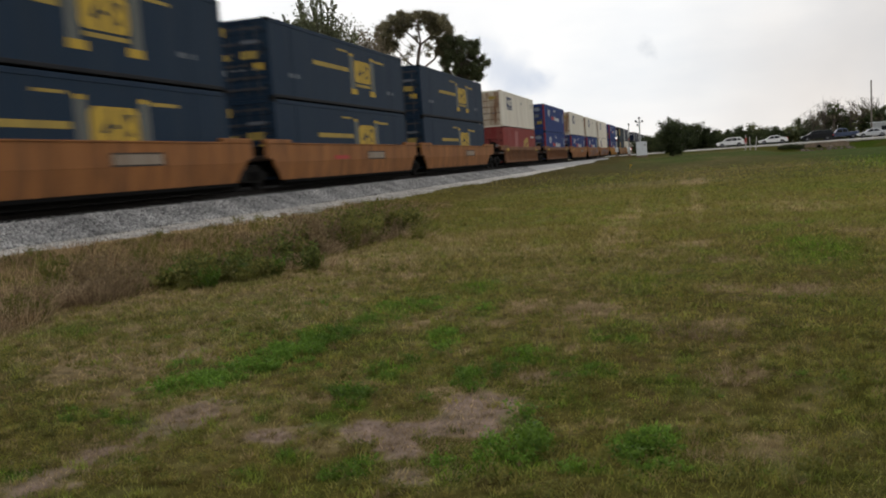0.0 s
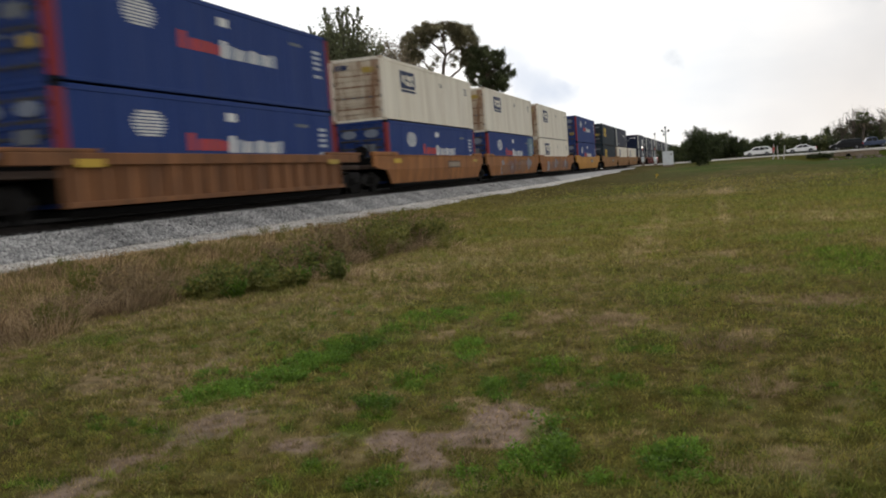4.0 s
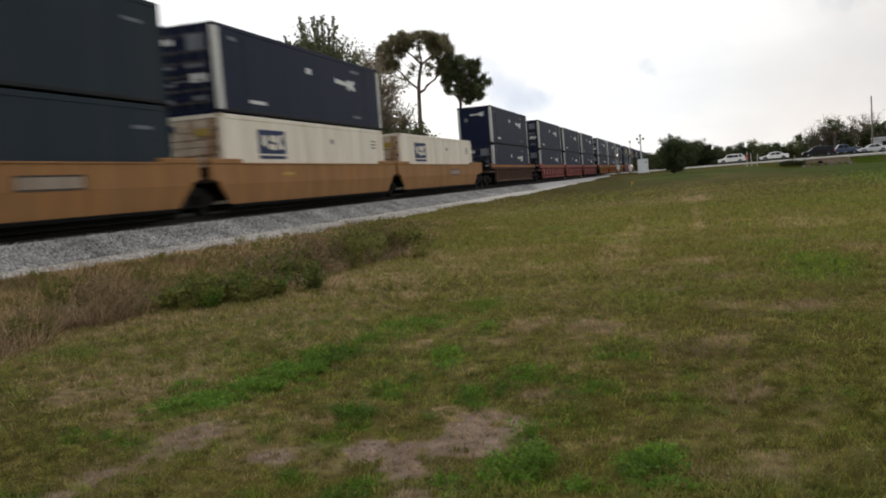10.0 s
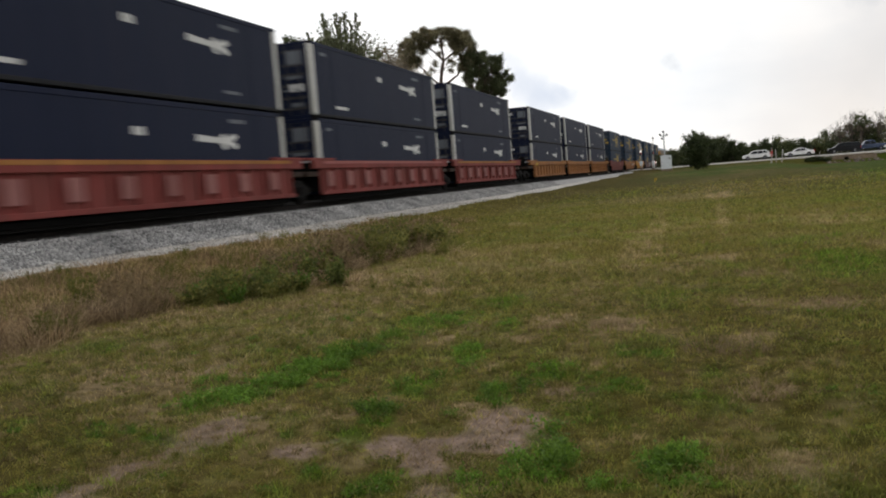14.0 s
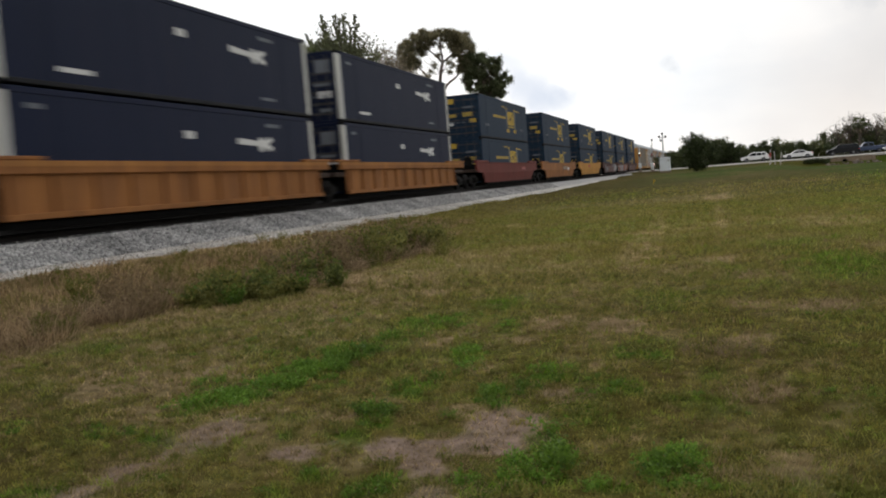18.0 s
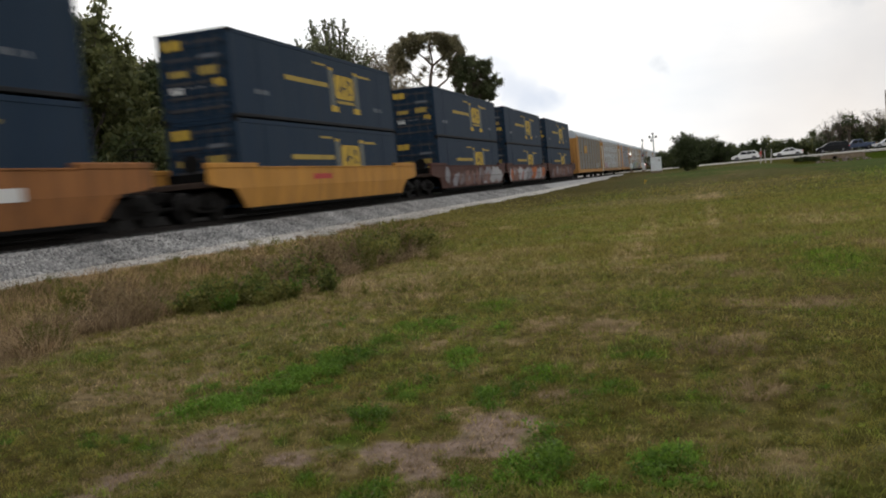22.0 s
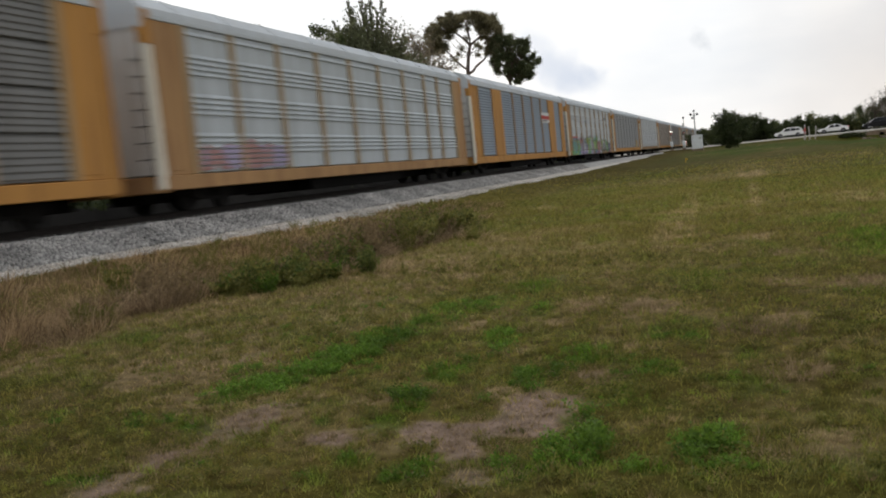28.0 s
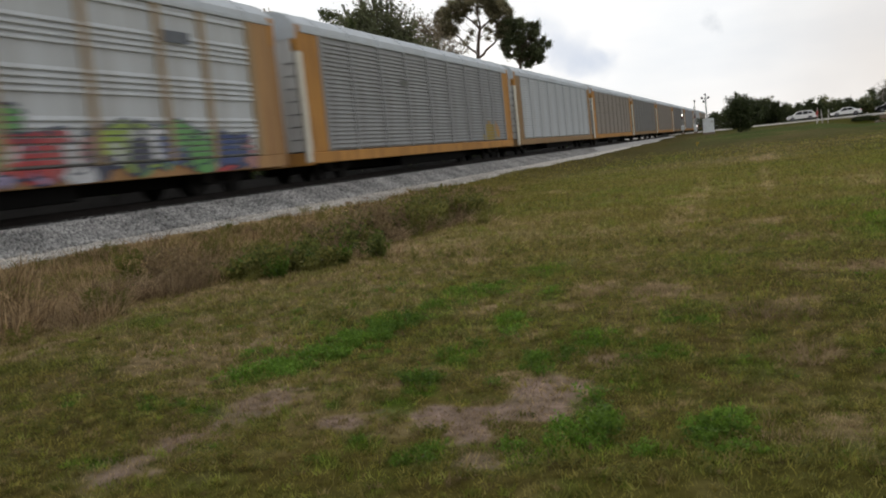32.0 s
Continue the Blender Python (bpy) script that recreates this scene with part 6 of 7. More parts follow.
def pine():
    """Old slash pine: bare trunk, crooked forks and an umbrella of needle tufts, open underneath."""
    x, y = -36.55, 128.84
    rng, nr = random.Random(4), np.random.RandomState(4)
    z0 = float(ground_z(x, y)) - 0.05
    t = thing("pine_tree", "tall old pine with crooked limbs and open umbrella crown", "tree", pose(x, y, z0, 0, 0, 15.8))
    g, segs, k = Geo(), [], -z0
    base = limb(g, (-0.2, 0, 0), (0, 0, 14.3 + k), 0.42, 0.27, rng, 10, 0.01)
    top = limb(g, base, (0.65, 0, 17.7 + k), 0.26, 0.20, rng, 8, 0.04)
    left = limb(g, top, (-1.2, 0.5, 19.7 + k), 0.17, 0.10, rng, 7, 0.08)
    mid = limb(g, top, (0.5, -0.6, 20.3 + k), 0.15, 0.09, rng, 7, 0.08)
    right = limb(g, top, (2.7, 0.3, 19.4 + k), 0.17, 0.10, rng, 7, 0.08)
    low = limb(g, base, (-2.2, 0.2, 16.7 + k), 0.17, 0.11, rng, 7, 0.06)
    arm = limb(g, base.lerp(Vector((0, 0, 10)), 0.12), (1.9, 0.3, 15.2 + k), 0.20, 0.15, rng, 7, 0.10)
    arm = limb(g, arm, (3.6, 0.4, 16.6 + k), 0.15, 0.09, rng, 7, 0.08)
    for q in range(7):
        needle_clump(g, segs, rng, arm, (3.4 + rng.uniform(-0.8, 1.0), rng.uniform(-1, 1), 16.9 + k + rng.uniform(-0.7, 0.7)), 0.5, 0.05, 7)
    low = limb(g, low, (-3.6, 0.2, 18.4 + k), 0.10, 0.07, rng, 6, 0.06)
    for ring, n, r, depth in ((1.0, 32, 0.60, 1.8), (0.86, 30, 0.58, 2.6), (0.70, 24, 0.55, 2.6), (0.52, 13, 0.45, 2.0)):
        for i in range(n):
            a = radians(-6 + 198 * (i + 0.5 * rng.random()) / (n - 1))
            c, d = math.cos(a), math.sin(a)
            u = -0.1 + 5.1 * ring * math.copysign(abs(c) ** (0.72 if c > 0 else 1.0), c) + rng.uniform(-0.2, 0.2)
            h = 18.6 + 3.45 * ring * math.copysign(abs(d) ** 0.8, d) + rng.uniform(-0.25, 0.25)
            root = low if a > 2.75 else (left if u < -0.8 else (mid if u < 1.6 else right))
            needle_clump(g, segs, rng, root, (u, rng.uniform(-depth, depth), h + k), r * rng.uniform(0.8, 1.15))
    for i in range(15):
        needle_clump(g, segs, rng, low, (rng.uniform(-5.4, -3.0), rng.uniform(-1.5, 1.5), rng.uniform(16.8, 18.6) + k), 0.5, 0.045, 7)
    for u, h in ((-1.1, 16.6), (-0.6, 17.4), (-1.6, 15.9), (1.5, 17.4), (2.0, 17.1), (1.5, 16.3), (-2.4, 18.9), (-1.7, 19.3), (2.6, 18.6), (3.2, 18.1), (0.1, 18.8)):
        needle_clump(g, segs, rng, base.lerp(top, 0.6), (u, rng.uniform(-1, 1), h + k), 0.45, 0.04, 6)
    part("trunk", g, M_PINEBARK, t)
    v, f = leaves(nr, segs, 54000, 0.105, 0.26)
    part("crown", soup("crown", v, f, M_NEEDLE), M_NEEDLE, t)
    # denser, lower pine standing close beside it
    t = thing("pine_tree", "dense dark green pine leaning beside the tall pine", "tree", pose(x + 5.75, y + 2.4, z0, 0, 0, 15.8))
    g, segs = Geo(), []
    fork = limb(g, (-0.6, 0, 0), (-0.4, 0, 12.6 + k), 0.30, 0.18, rng, 8, 0.02)
    side = limb(g, fork, (-2.6, 0.2, 14.6 + k), 0.14, 0.08, rng, 6, 0.12)
    for i in range(52):
        a, d = i * 2.4, math.sqrt((i + 0.6) / 52)
        u, h = 2.95 * d * math.cos(a) * (1.12 if i % 3 else 0.8), 15.3 + 3.3 * d * math.sin(a)
        u -= 0.36 * (h - 15.3)
        needle_clump(g, segs, rng, side if u < -1.4 else fork, (u + 0.3, rng.uniform(-1.8, 1.8), h + k), rng.uniform(0.6, 0.85), 0.06, 9)
    part("trunk", g, M_PINEBARK, t)
    v, f = leaves(nr, segs, 40000, 0.12, 0.28)
    part("crown", soup("crown", v, f, M_LOBE), M_LOBE, t)


def build_wood():
    G = "trees beyond the railway"
    pine()
    tree("tree", "tall broadleaf tree with upright sprays of dark leaves", -29.3, 73.0, 14.7, 5.6, M_TALL, 42000, 0.135, 11, group=G, low=0.2, limbs=34, twigs=9, airy=1.25, up=0.5, spires=((-1.2, 0.2, 16.0), (-0.8, -0.3, 15.5), (-0.1, 0.3, 15.9), (0.35, 0.0, 15.5), (0.9, -0.3, 15.8), (1.15, 0.4, 15.2), (1.75, 0.1, 15.6), (-2.6, 0.0, 14.6), (-3.3, 0.3, 14.0)))
    tree("tree", "slender broadleaf tree with dusty open foliage", -29.5, 66.0, 13.0, 3.2, M_LEAF, 17000, 0.135, 12, group=G, low=0.15, limbs=18, twigs=10)
    tree("tree", "half-bare tree with thin russet foliage", -31.0, 84.5, 15.2, 5.0, M_LEAF3, 24000, 0.115, 13, group=G, low=0.35, limbs=22, twigs=14, airy=1.3)
    tree("tree", "half-bare tree with thin russet foliage", -32.0, 93.0, 14.8, 4.8, M_LEAF3, 20000, 0.115, 14, group=G, low=0.35, limbs=22, twigs=14, airy=1.3)
    tree("tree", "low dark broadleaf tree under the pine", -31.0, 100.0, 9.4, 4.0, M_LEAF, 6000, 0.20, 15, group=G, low=0.10, limbs=12)
    tree("tree", "low dark broadleaf tree under the pine", -32.0, 110.0, 9.0, 4.0, M_LEAF, 6000, 0.20, 16, group=G, low=0.10, limbs=12)
    rng = random.Random(8)
    row = ((12, 9.0), (17, 10.5), (22, 9.6), (27, 10.6), (31.5, 9.8), (36, 10.6), (39.5, 11.6), (44, 11.4), (48, 10.8), (51.5, 11.0), (55.5, 11.5), (60, 10.6), (63.5, 10.8), (79, 10.5), (88, 10))
    for i, (y, h) in enumerate(row):
        leaf, lab = ((M_LEAF2, "broadleaf tree with dusty yellow-green foliage"), (M_LEAF, "dense dark green broadleaf tree"), (M_LEAF3, "broadleaf tree with russet autumn foliage"))[(0, 1, 0, 1, 1, 0, 0, 1, 1, 2, 2, 1, 1, 1, 1)[i]]
        tree("tree", lab, -30 + rng.uniform(-1.5, 1.2), y, h, 3.6, leaf, 17000, 0.18, 30 + i, group=G, low=0.08, limbs=15, twigs=10)
    # undergrowth along the far side of the track
    for i in range(26):
        y = 6 + i * 4.0 + rng.uniform(-1, 1)
        tree("shrub", "dense dark green shrub beyond the railway", -25.8 + rng.uniform(-1.2, 0.8), y, rng.uniform(3.8, 5.8), 2.7, (M_LEAF, M_CEDAR, M_LEAF)[i % 3], 6000, 0.13, 70 + i, group="undergrowth beyond the railway", low=0.03, limbs=12, twigs=8)
    for i in range(46):
        y = 8 + i * 2.5 + rng.uniform(-0.6, 0.6)
        tree("shrub", "low dark weed thicket beside the far ballast", -21.6 + rng.uniform(-0.5, 0.5), y, rng.uniform(1.3, 1.9), 1.5, M_CEDAR, 1300, 0.11, 140 + i, group="low thicket beyond the railway", low=0.03, limbs=8, twigs=6)
    for i in range(14):
        y = 118 + i * 9
        tree("tree", "dark broadleaf tree in the far wood", -38 - 0.15 * i + rng.uniform(-3, 3), y, rng.uniform(6.0, 8.0), 4.5, M_LEAF, 3000, 0.28, 110 + i, group=G, low=0.05)


build_wood()


def build_far_trees():
    G = "trees beyond the road"
    rng = random.Random(21)
    # dark round tree in the field before the road
    tree("field_tree", "dark rounded evergreen tree standing in the field", -2.2, 146.0, 5.9, 2.7, M_CEDAR, 9000, 0.15, 201, low=0.10, limbs=20, twigs=10)
    for i, (x, y, h, r) in enumerate(((-1.0, 186, 6.0, 3.2), (1.6, 190, 5.8, 3.2), (3.6, 188, 4.8, 2.8), (-5.5, 195, 4.6, 3.0), (-8.5, 200, 4.2, 3.0), (-3.2, 192, 5.2, 3.0), (0.4, 188, 5.6, 3.0), (5.2, 192, 4.0, 2.6))):
        tree("shrub", "dark evergreen thicket beyond the road", x, y, h, r, (M_CEDAR, M_LEAF)[i % 2], 6500, 0.15, 210 + i, group="thicket beyond the road", low=0.03, limbs=14, twigs=9)
    x = 7.0
    i = 0
    while x < 62:
        h = 3.2 + 1.3 * rng.random() + (1.9 if x > 22.5 else 0) + (0.6 if x > 18 else 0)
        y = 215 + rng.uniform(-6, 10) - (12 if x > 22 else 0)
        tree("tree", "dark broadleaf tree in the wood beyond the road", x * y / 172, y, h * y / 172, 3.6, (M_LEAF, M_CEDAR, M_LEAF2)[i % 3] if i % 4 else M_CEDAR, 5200, 0.18, 230 + i, group=G, low=0.04, limbs=13)
        x += rng.uniform(1.5, 2.4)
        i += 1
    for i, (x, y, h) in enumerate(((26, 196, 9.0), (28.4, 199, 8.6), (36, 202, 8.6), (23.6, 194, 7.0), (31, 198, 8.0), (33.5, 200, 8.8))):
        tree("bare_tree", "half-bare tree with fine grey twigs", x, y, h + 1.2, 2.8, M_LEAF3, 420, 0.10, 260 + i, group=G, low=0.45, limbs=12, twigs=14, airy=1.5)


build_far_trees()


def palm(x, y, height, seed):
    """Cabbage palm: rough straight trunk, a skirt of dead fronds and a round head of arching fan fronds."""
    rng = random.Random(seed)
    t = thing("palm_tree", "cabbage palm with rough trunk and dense dark head", "tree", pose(x, y, float(ground_z(x, y)) - 0.1, 0, rng.uniform(-2, 2), rng.uniform(0, 90)), "palms beyond the road")
    g = Geo()
    for i in range(9):
        z0, z1 = height * i / 9, height * (i + 1) / 9
        g.tube((0, 0, z0), (0, 0, z1 + 0.02), 0.25, 0.21, 9)
    part("trunk", g, M_BARK, t)
    for kind, n, lo, hi, leaf in (("frond", 46, -0.5, 1.2, M_LEAF), ("dead_frond", 16, -1.4, -0.7, M_LEAF3)):
        g = Geo()
        for i in range(n):
            a, e, ln = i * 2.399 + rng.uniform(-0.2, 0.2), rng.uniform(lo, hi), rng.uniform(1.2, 1.7)
            mid = Vector((math.cos(a) * math.cos(e), math.sin(a) * math.cos(e), math.sin(e))) * ln * 0.55 + Vector((0, 0, height))
            g.tube((0, 0, height), mid, 0.03, 0.02, 4, caps=False)
            for k in range(9):
                b, f = a + (k - 4) * 0.17, e - 0.15 - 0.06 * abs(k - 4) - rng.uniform(0, 0.3)
                tip = mid + Vector((math.cos(b) * math.cos(f), math.sin(b) * math.cos(f), math.sin(f))) * ln * 0.6
                w = Vector((-math.sin(b), math.cos(b), 0)) * 0.06
                m = mid.lerp(tip, 0.5) + Vector((0, 0, 0.06))
                g.add([tuple(mid), tuple(m + w), tuple(tip), tuple(m - w)], [(0, 1, 2, 3)])
        part(kind, g, leaf, t)


palm(26.9, 190.0, 6.9, 5)
palm(34.9, 190.0, 5.9, 6)


# ---- weeds at the foot of the track ----
def clump_data(rng, n, h, w, spread_r, lean=0.5):
    """Upright arching blades from one root."""
    a = rng.uniform(0, 6.283, n)
    r = spread_r * np.sqrt(rng.uniform(0, 1, n)) * 0.5
    b = a + rng.normal(0, 0.7, n)
    hh = h * rng.uniform(0.35, 1.1, n)
    x, y = np.cos(a) * r, np.sin(a) * r
    ln = lean * rng.uniform(0.1, 1.2, n) * hh
    q = rng.uniform(0, 6.283, n)
    dx, dy = np.cos(q) * w / 2, np.sin(q) * w / 2
    m = np.stack([x + np.cos(b) * ln * 0.35, y + np.sin(b) * ln * 0.35, hh * 0.6], -1)
    v = np.empty((n, 5, 3))
    v[:, 0] = np.stack([x - dx, y - dy, 0 * x - 0.03], -1)
    v[:, 1] = np.stack([x + dx, y + dy, 0 * x - 0.03], -1)
    v[:, 2] = m + np.stack([dx, dy, 0 * x], -1) * 0.8
    v[:, 3] = m - np.stack([dx, dy, 0 * x], -1) * 0.8
    v[:, 4] = np.stack([x + np.cos(b) * ln, y + np.sin(b) * ln, hh], -1)
    i = np.arange(n)[:, None] * 5
    f = np.concatenate([i + np.array([0, 1, 2]), i + np.array([0, 2, 3]), i + np.array([3, 2, 4])])
    return v.reshape(-1, 3), f


def bush_data(rng, n, h, r, size):
    """Leafy weed: stems rising and spreading from one root, leaves along them."""
    k = 30
    a = rng.uniform(0, 6.283, k)
    d = r * rng.uniform(0.2, 1.0, k)
    base = np.stack([np.cos(a) * d * 0.4, np.sin(a) * d * 0.4, 0.05 * h + 0 * a], -1)
    tip = np.stack([np.cos(a) * d, np.sin(a) * d, h * rng.uniform(0.35, 1.0, k)], -1)
    v, f = leaves(rng, np.stack([base, tip], 1), n, size, 0.07 * r + 0.01)
    v[:, 2] = np.abs(v[:, 2])
    return v, f


def strew(name, label, category, kinds, spots, rng, material):
    """Uncountable small plants, joined into one object."""
    V, F, n = [], [], 0
    for i, (x, y, s) in enumerate(spots):
        v, f = kinds[i % len(kinds)]
        q = rng.uniform(0, 6.283)
        c, d = math.cos(q) * s, math.sin(q) * s
        V.append(np.stack([x + v[:, 0] * c - v[:, 1] * d, y + v[:, 0] * d + v[:, 1] * c, float(ground_z(x, y)) + v[:, 2] * s * rng.uniform(0.85, 1.15)], -1))
        F.append(f + n)
        n += len(v)
    tagged(new(name, soup(name, np.concatenate(V), np.concatenate(F), material)), label, category, kind="stuff")


def scatter(name, label, category, group, meshes, spots, rng):
    for i, (x, y, s) in enumerate(spots):
        me = meshes[i % len(meshes)]
        ob = tagged(new(name, me), label, category, group)
        ob.matrix_basis = pose(x, y, float(ground_z(x, y)), 0, 0, rng.uniform(0, 360)) @ Matrix.Diagonal((s, s, s * rng.uniform(0.85, 1.15), 1))


def build_weeds():
    rng, nr = random.Random(31), np.random.RandomState(31)
    dry = [clump_data(nr, 70, h, 0.012, 0.6, 1.7) for h in (0.40, 0.30, 0.46, 0.22)]
    spots = []
    for i in range(130):
        y = rng.uniform(5.0, 14.0)
        x = -8.75 + rng.gauss(0, 0.75)
        if -10.8 < x < -7.5 - 0.07 * max(0, 12 - y):
            spots.append((x, y, rng.uniform(0.45, 1.1)))
    for i in range(70):
        y = rng.uniform(13.5, 27)
        spots.append((-8.3 + rng.gauss(0, 0.6), y, rng.uniform(0.5, 1.0)))
    for i in range(16):
        spots.append((-7.3 + rng.gauss(0, 0.25), rng.uniform(18.5, 24), rng.uniform(0.4, 0.7)))
    strew("tall_dry_grass", "tall dry straw-coloured grass beside the ballast", "dry grass", dry, spots, rng, M_DRY)
    low = [clump_data(nr, 60, h, 0.011, 0.7, 1.2) for h in (0.20, 0.15, 0.24)]
    spots = [(rng.uniform(-11.25, -8.6), 4 + 30 * rng.random() ** 1.4, rng.uniform(0.5, 1.2)) for _ in range(620)]
    tuss = [(x + rng.gauss(0, 0.12), y + rng.gauss(0, 0.14), rng.uniform(0.45, 0.8)) for x, y in ((1.1, 10.1), (1.2, 10.2), (1.0, 10.05), (0.45, 12.8), (0.35, 12.9), (-1.05, 9.3), (-1.6, 9.4), (-1.45, 9.35), (0.15, 7.7), (0.1, 7.75), (0.3, 6.2), (-0.9, 9.0))]
    strew("dry_tussocks", "flattened tussocks of dry grass in the field", "dry grass", [clump_data(nr, 80, 0.10, 0.008, 0.6, 2.4) for _ in range(2)], tuss * 2, rng, M_LITTER)
    strew("verge_grass", "short dry tan grass between weeds and gravel", "dry grass", low, spots[:380], rng, M_DRY)
    strew("verge_forbs", "short olive grass mixed in dry verge", "grass", low, spots[380:], rng, M_FORB)
    mixed = [bush_data(nr, 420, 0.34, 0.28, 0.022) for _ in range(4)]
    spots = [(-8.5 + rng.gauss(0, 0.7), rng.uniform(5, 14), rng.uniform(0.5, 1.1)) for _ in range(40)] + [(-9.2 + rng.gauss(0, 0.9), rng.uniform(12, 26), rng.uniform(0.4, 0.9)) for _ in range(60)]
    strew("verge_weeds", "olive leafy weeds tangled in dry grass", "weeds", mixed, spots, rng, M_FORB)
    # tangle of grey-brown dead stems along the foot of the hedge and before it
    tangle = [clump_data(nr, 110, h, 0.010, 0.6, 2.6) for h in (0.40, 0.30, 0.48)]
    spots = [(-8.1 + rng.gauss(0, 0.32), 8.6 + 3.2 * rng.random(), rng.uniform(0.4, 1.0)) for _ in range(26)]
    spots += [(-6.75 + rng.gauss(0, 0.4), rng.uniform(12.8, 21.0), rng.uniform(0.4, 0.9)) for _ in range(34)]
    spots += [(-6.5 + rng.gauss(0, 0.2), rng.uniform(16.0, 19.5), rng.uniform(0.4, 0.8)) for _ in range(14)]
    strew("dead_stems", "thin dead stems tangled among the weed bushes", "dry stems", tangle, spots, rng, M_DEAD)
    # low dark broad-leaved mass at the near end of the hedge
    dark = [soup("weed_bush", *bush_data(nr, n, h, 0.34, 0.034), m) for n, h, m in ((700, 0.36, M_CLUMPDARK), (450, 0.46, M_WEED), (500, 0.30, M_FORB), (500, 0.38, M_CLUMP), (600, 0.34, M_WEED))]
    spots = []
    for i in range(30):
        q = rng.random()
        spots.append((-7.25 + 0.95 * q + rng.gauss(0, 0.12), 11.75 + 1.25 * q + rng.gauss(0, 0.22), rng.uniform(0.5, 1.05)))
    scatter("weed_bush", "dense dark green broad-leaved weed at the embankment foot", "bush", "weed bushes", dark, spots, rng)
    # olive bushes of uneven height behind it, thinning out with dry gaps
    green = [soup("weed_bush", *bush_data(nr, n, h, 0.40, 0.033), m) for n, h, m in ((1300, 0.54, M_WEED), (900, 0.62, M_FORB), (1200, 0.48, M_CLUMPDARK), (700, 0.60, M_DEADLEAF), (900, 0.58, M_WEED), (500, 0.68, M_DEADLEAF))]
    spots = []
    for i in range(120):
        y = 12.4 + 8.9 * (i + rng.random()) / 120
        if rng.random() < float(0.35 + 1.3 * vnoise(0.0, y, 0.9, 77)):
            spots.append((-6.95 + 0.45 * (13.5 - y) * (y < 13.5) * -0.5 + rng.gauss(0, 0.30), y, float(0.62 + 0.45 * step(12.5, 15.0, y)) * rng.uniform(0.6, 1.15)))
    scatter("weed_bush", "leafy olive-green weed bush at the foot of the embankment", "bush", "weed bushes", green, spots, rng)
    scatter("weed_bush", "rounded green weed bush at the end of the hedge", "bush", "weed bushes", [green[0], green[4]], [(-6.35, 20.4, 1.1), (-6.45, 21.0, 1.2), (-6.6, 20.7, 1.0), (-6.2, 21.2, 0.8)], rng)
    scatter("weed_bush", "withered brown weed bush in the dry stand", "bush", "weed bushes", [green[3], green[5], green[1]], [(-8.2, 11.4, 0.95), (-7.6, 11.1, 0.75), (-8.6, 11.2, 0.8), (-8.3, 10.2, 0.7), (-8.9, 12.2, 0.8), (-7.9, 9.3, 0.6)], rng)
    # near-black lump that stands in for a dark burrow under the dry stems
    mound = Geo().ball((0, 0, 0), 0.34, 12, 6, 0.5)
    mound.v = [(x * rng.uniform(0.85, 1.2), y * rng.uniform(0.85, 1.2), z) for x, y, z in mound.v]
    o = tagged(new("earth_mound", mound.mesh("earth_mound", M_SHADE_EARTH)), "near-black lump standing in for a burrow under dry stems", "mound")
    o.location = (-8.5, 10.95, float(ground_z(-8.5, 10.95)) - 0.02)
    # single weeds standing in the mown field
    small = [bush_data(nr, 200, 0.5, 0.20, 0.028) for _ in range(2)]
    strew("field_weeds", "small upright weeds standing in mown grass", "weeds", small, [(-5.55, 18.7, 1.0), (-5.4, 18.4, 0.8), (-5.6, 18.5, 0.7), (-4.95, 12.9, 0.5), (-4.28, 12.7, 0.5), (-4.1, 12.9, 0.4), (-4.16, 8.26, 0.45), (-4.05, 8.3, 0.35)], rng, M_FORB)
    lush = [bush_data(nr, 300, 0.12, 0.20, 0.019) for _ in range(4)]
    tall = [bush_data(nr, 150, 0.16, 0.15, 0.019) for _ in range(3)]
    spots = [(-0.92 + rng.gauss(0, 0.09), 4.80 + rng.gauss(0, 0.18), rng.uniform(0.4, 1.0)) for _ in range(12)] + [(-0.32 + rng.gauss(0, 0.07), 4.84 + rng.gauss(0, 0.1), rng.uniform(0.5, 0.8)) for _ in range(5)] + [(-2.3 + rng.gauss(0, 0.09), 5.85 + rng.gauss(0, 0.1), rng.uniform(0.5, 0.8)) for _ in range(6)] + [(-1.45 + rng.gauss(0, 0.15), 6.42 + rng.gauss(0, 0.22), rng.uniform(0.3, 0.6)) for _ in range(10)] + [(-2.33 + rng.gauss(0, 0.1), 6.95 + rng.gauss(0, 0.2), rng.uniform(0.3, 0.6)) for _ in range(7)]
    strew("weed_clumps", "taller clumps of dark green broad-leaved weeds", "weeds", tall, spots, rng, M_CLUMP)
    spots = [(-2.27, 5.74, 0.75), (-2.17, 5.8, 0.55), (-1.1, 4.62, 0.5), (-0.3, 4.78, 0.5), (-1.3, 4.45, 0.5), (-1.75, 5.75, 0.4), (-1.15, 4.9, 0.5), (-0.38, 4.7, 0.45)]
    for i in range(75):
        t = rng.random()
        spots.append((-3.75 + 0.55 * t + rng.gauss(0, 0.16), 6.25 + 1.9 * t + rng.gauss(0, 0.2), rng.uniform(0.3, 0.8)))
    for i in range(900):
        x, y = rng.uniform(-5.2, 1.0), rng.uniform(4.2, 10.5)
        c = cover(np.array([x]), np.array([y]))[0]
        if c[0] > 0.45 and c[2] < 0.4:
            spots.append((x, y, rng.uniform(0.2, 0.6) * c[0]))
    strew("broadleaf_weeds", "bright green low broadleaf weeds in patches", "weeds", lush, spots, rng, M_LUSHWEED)
    spots = []
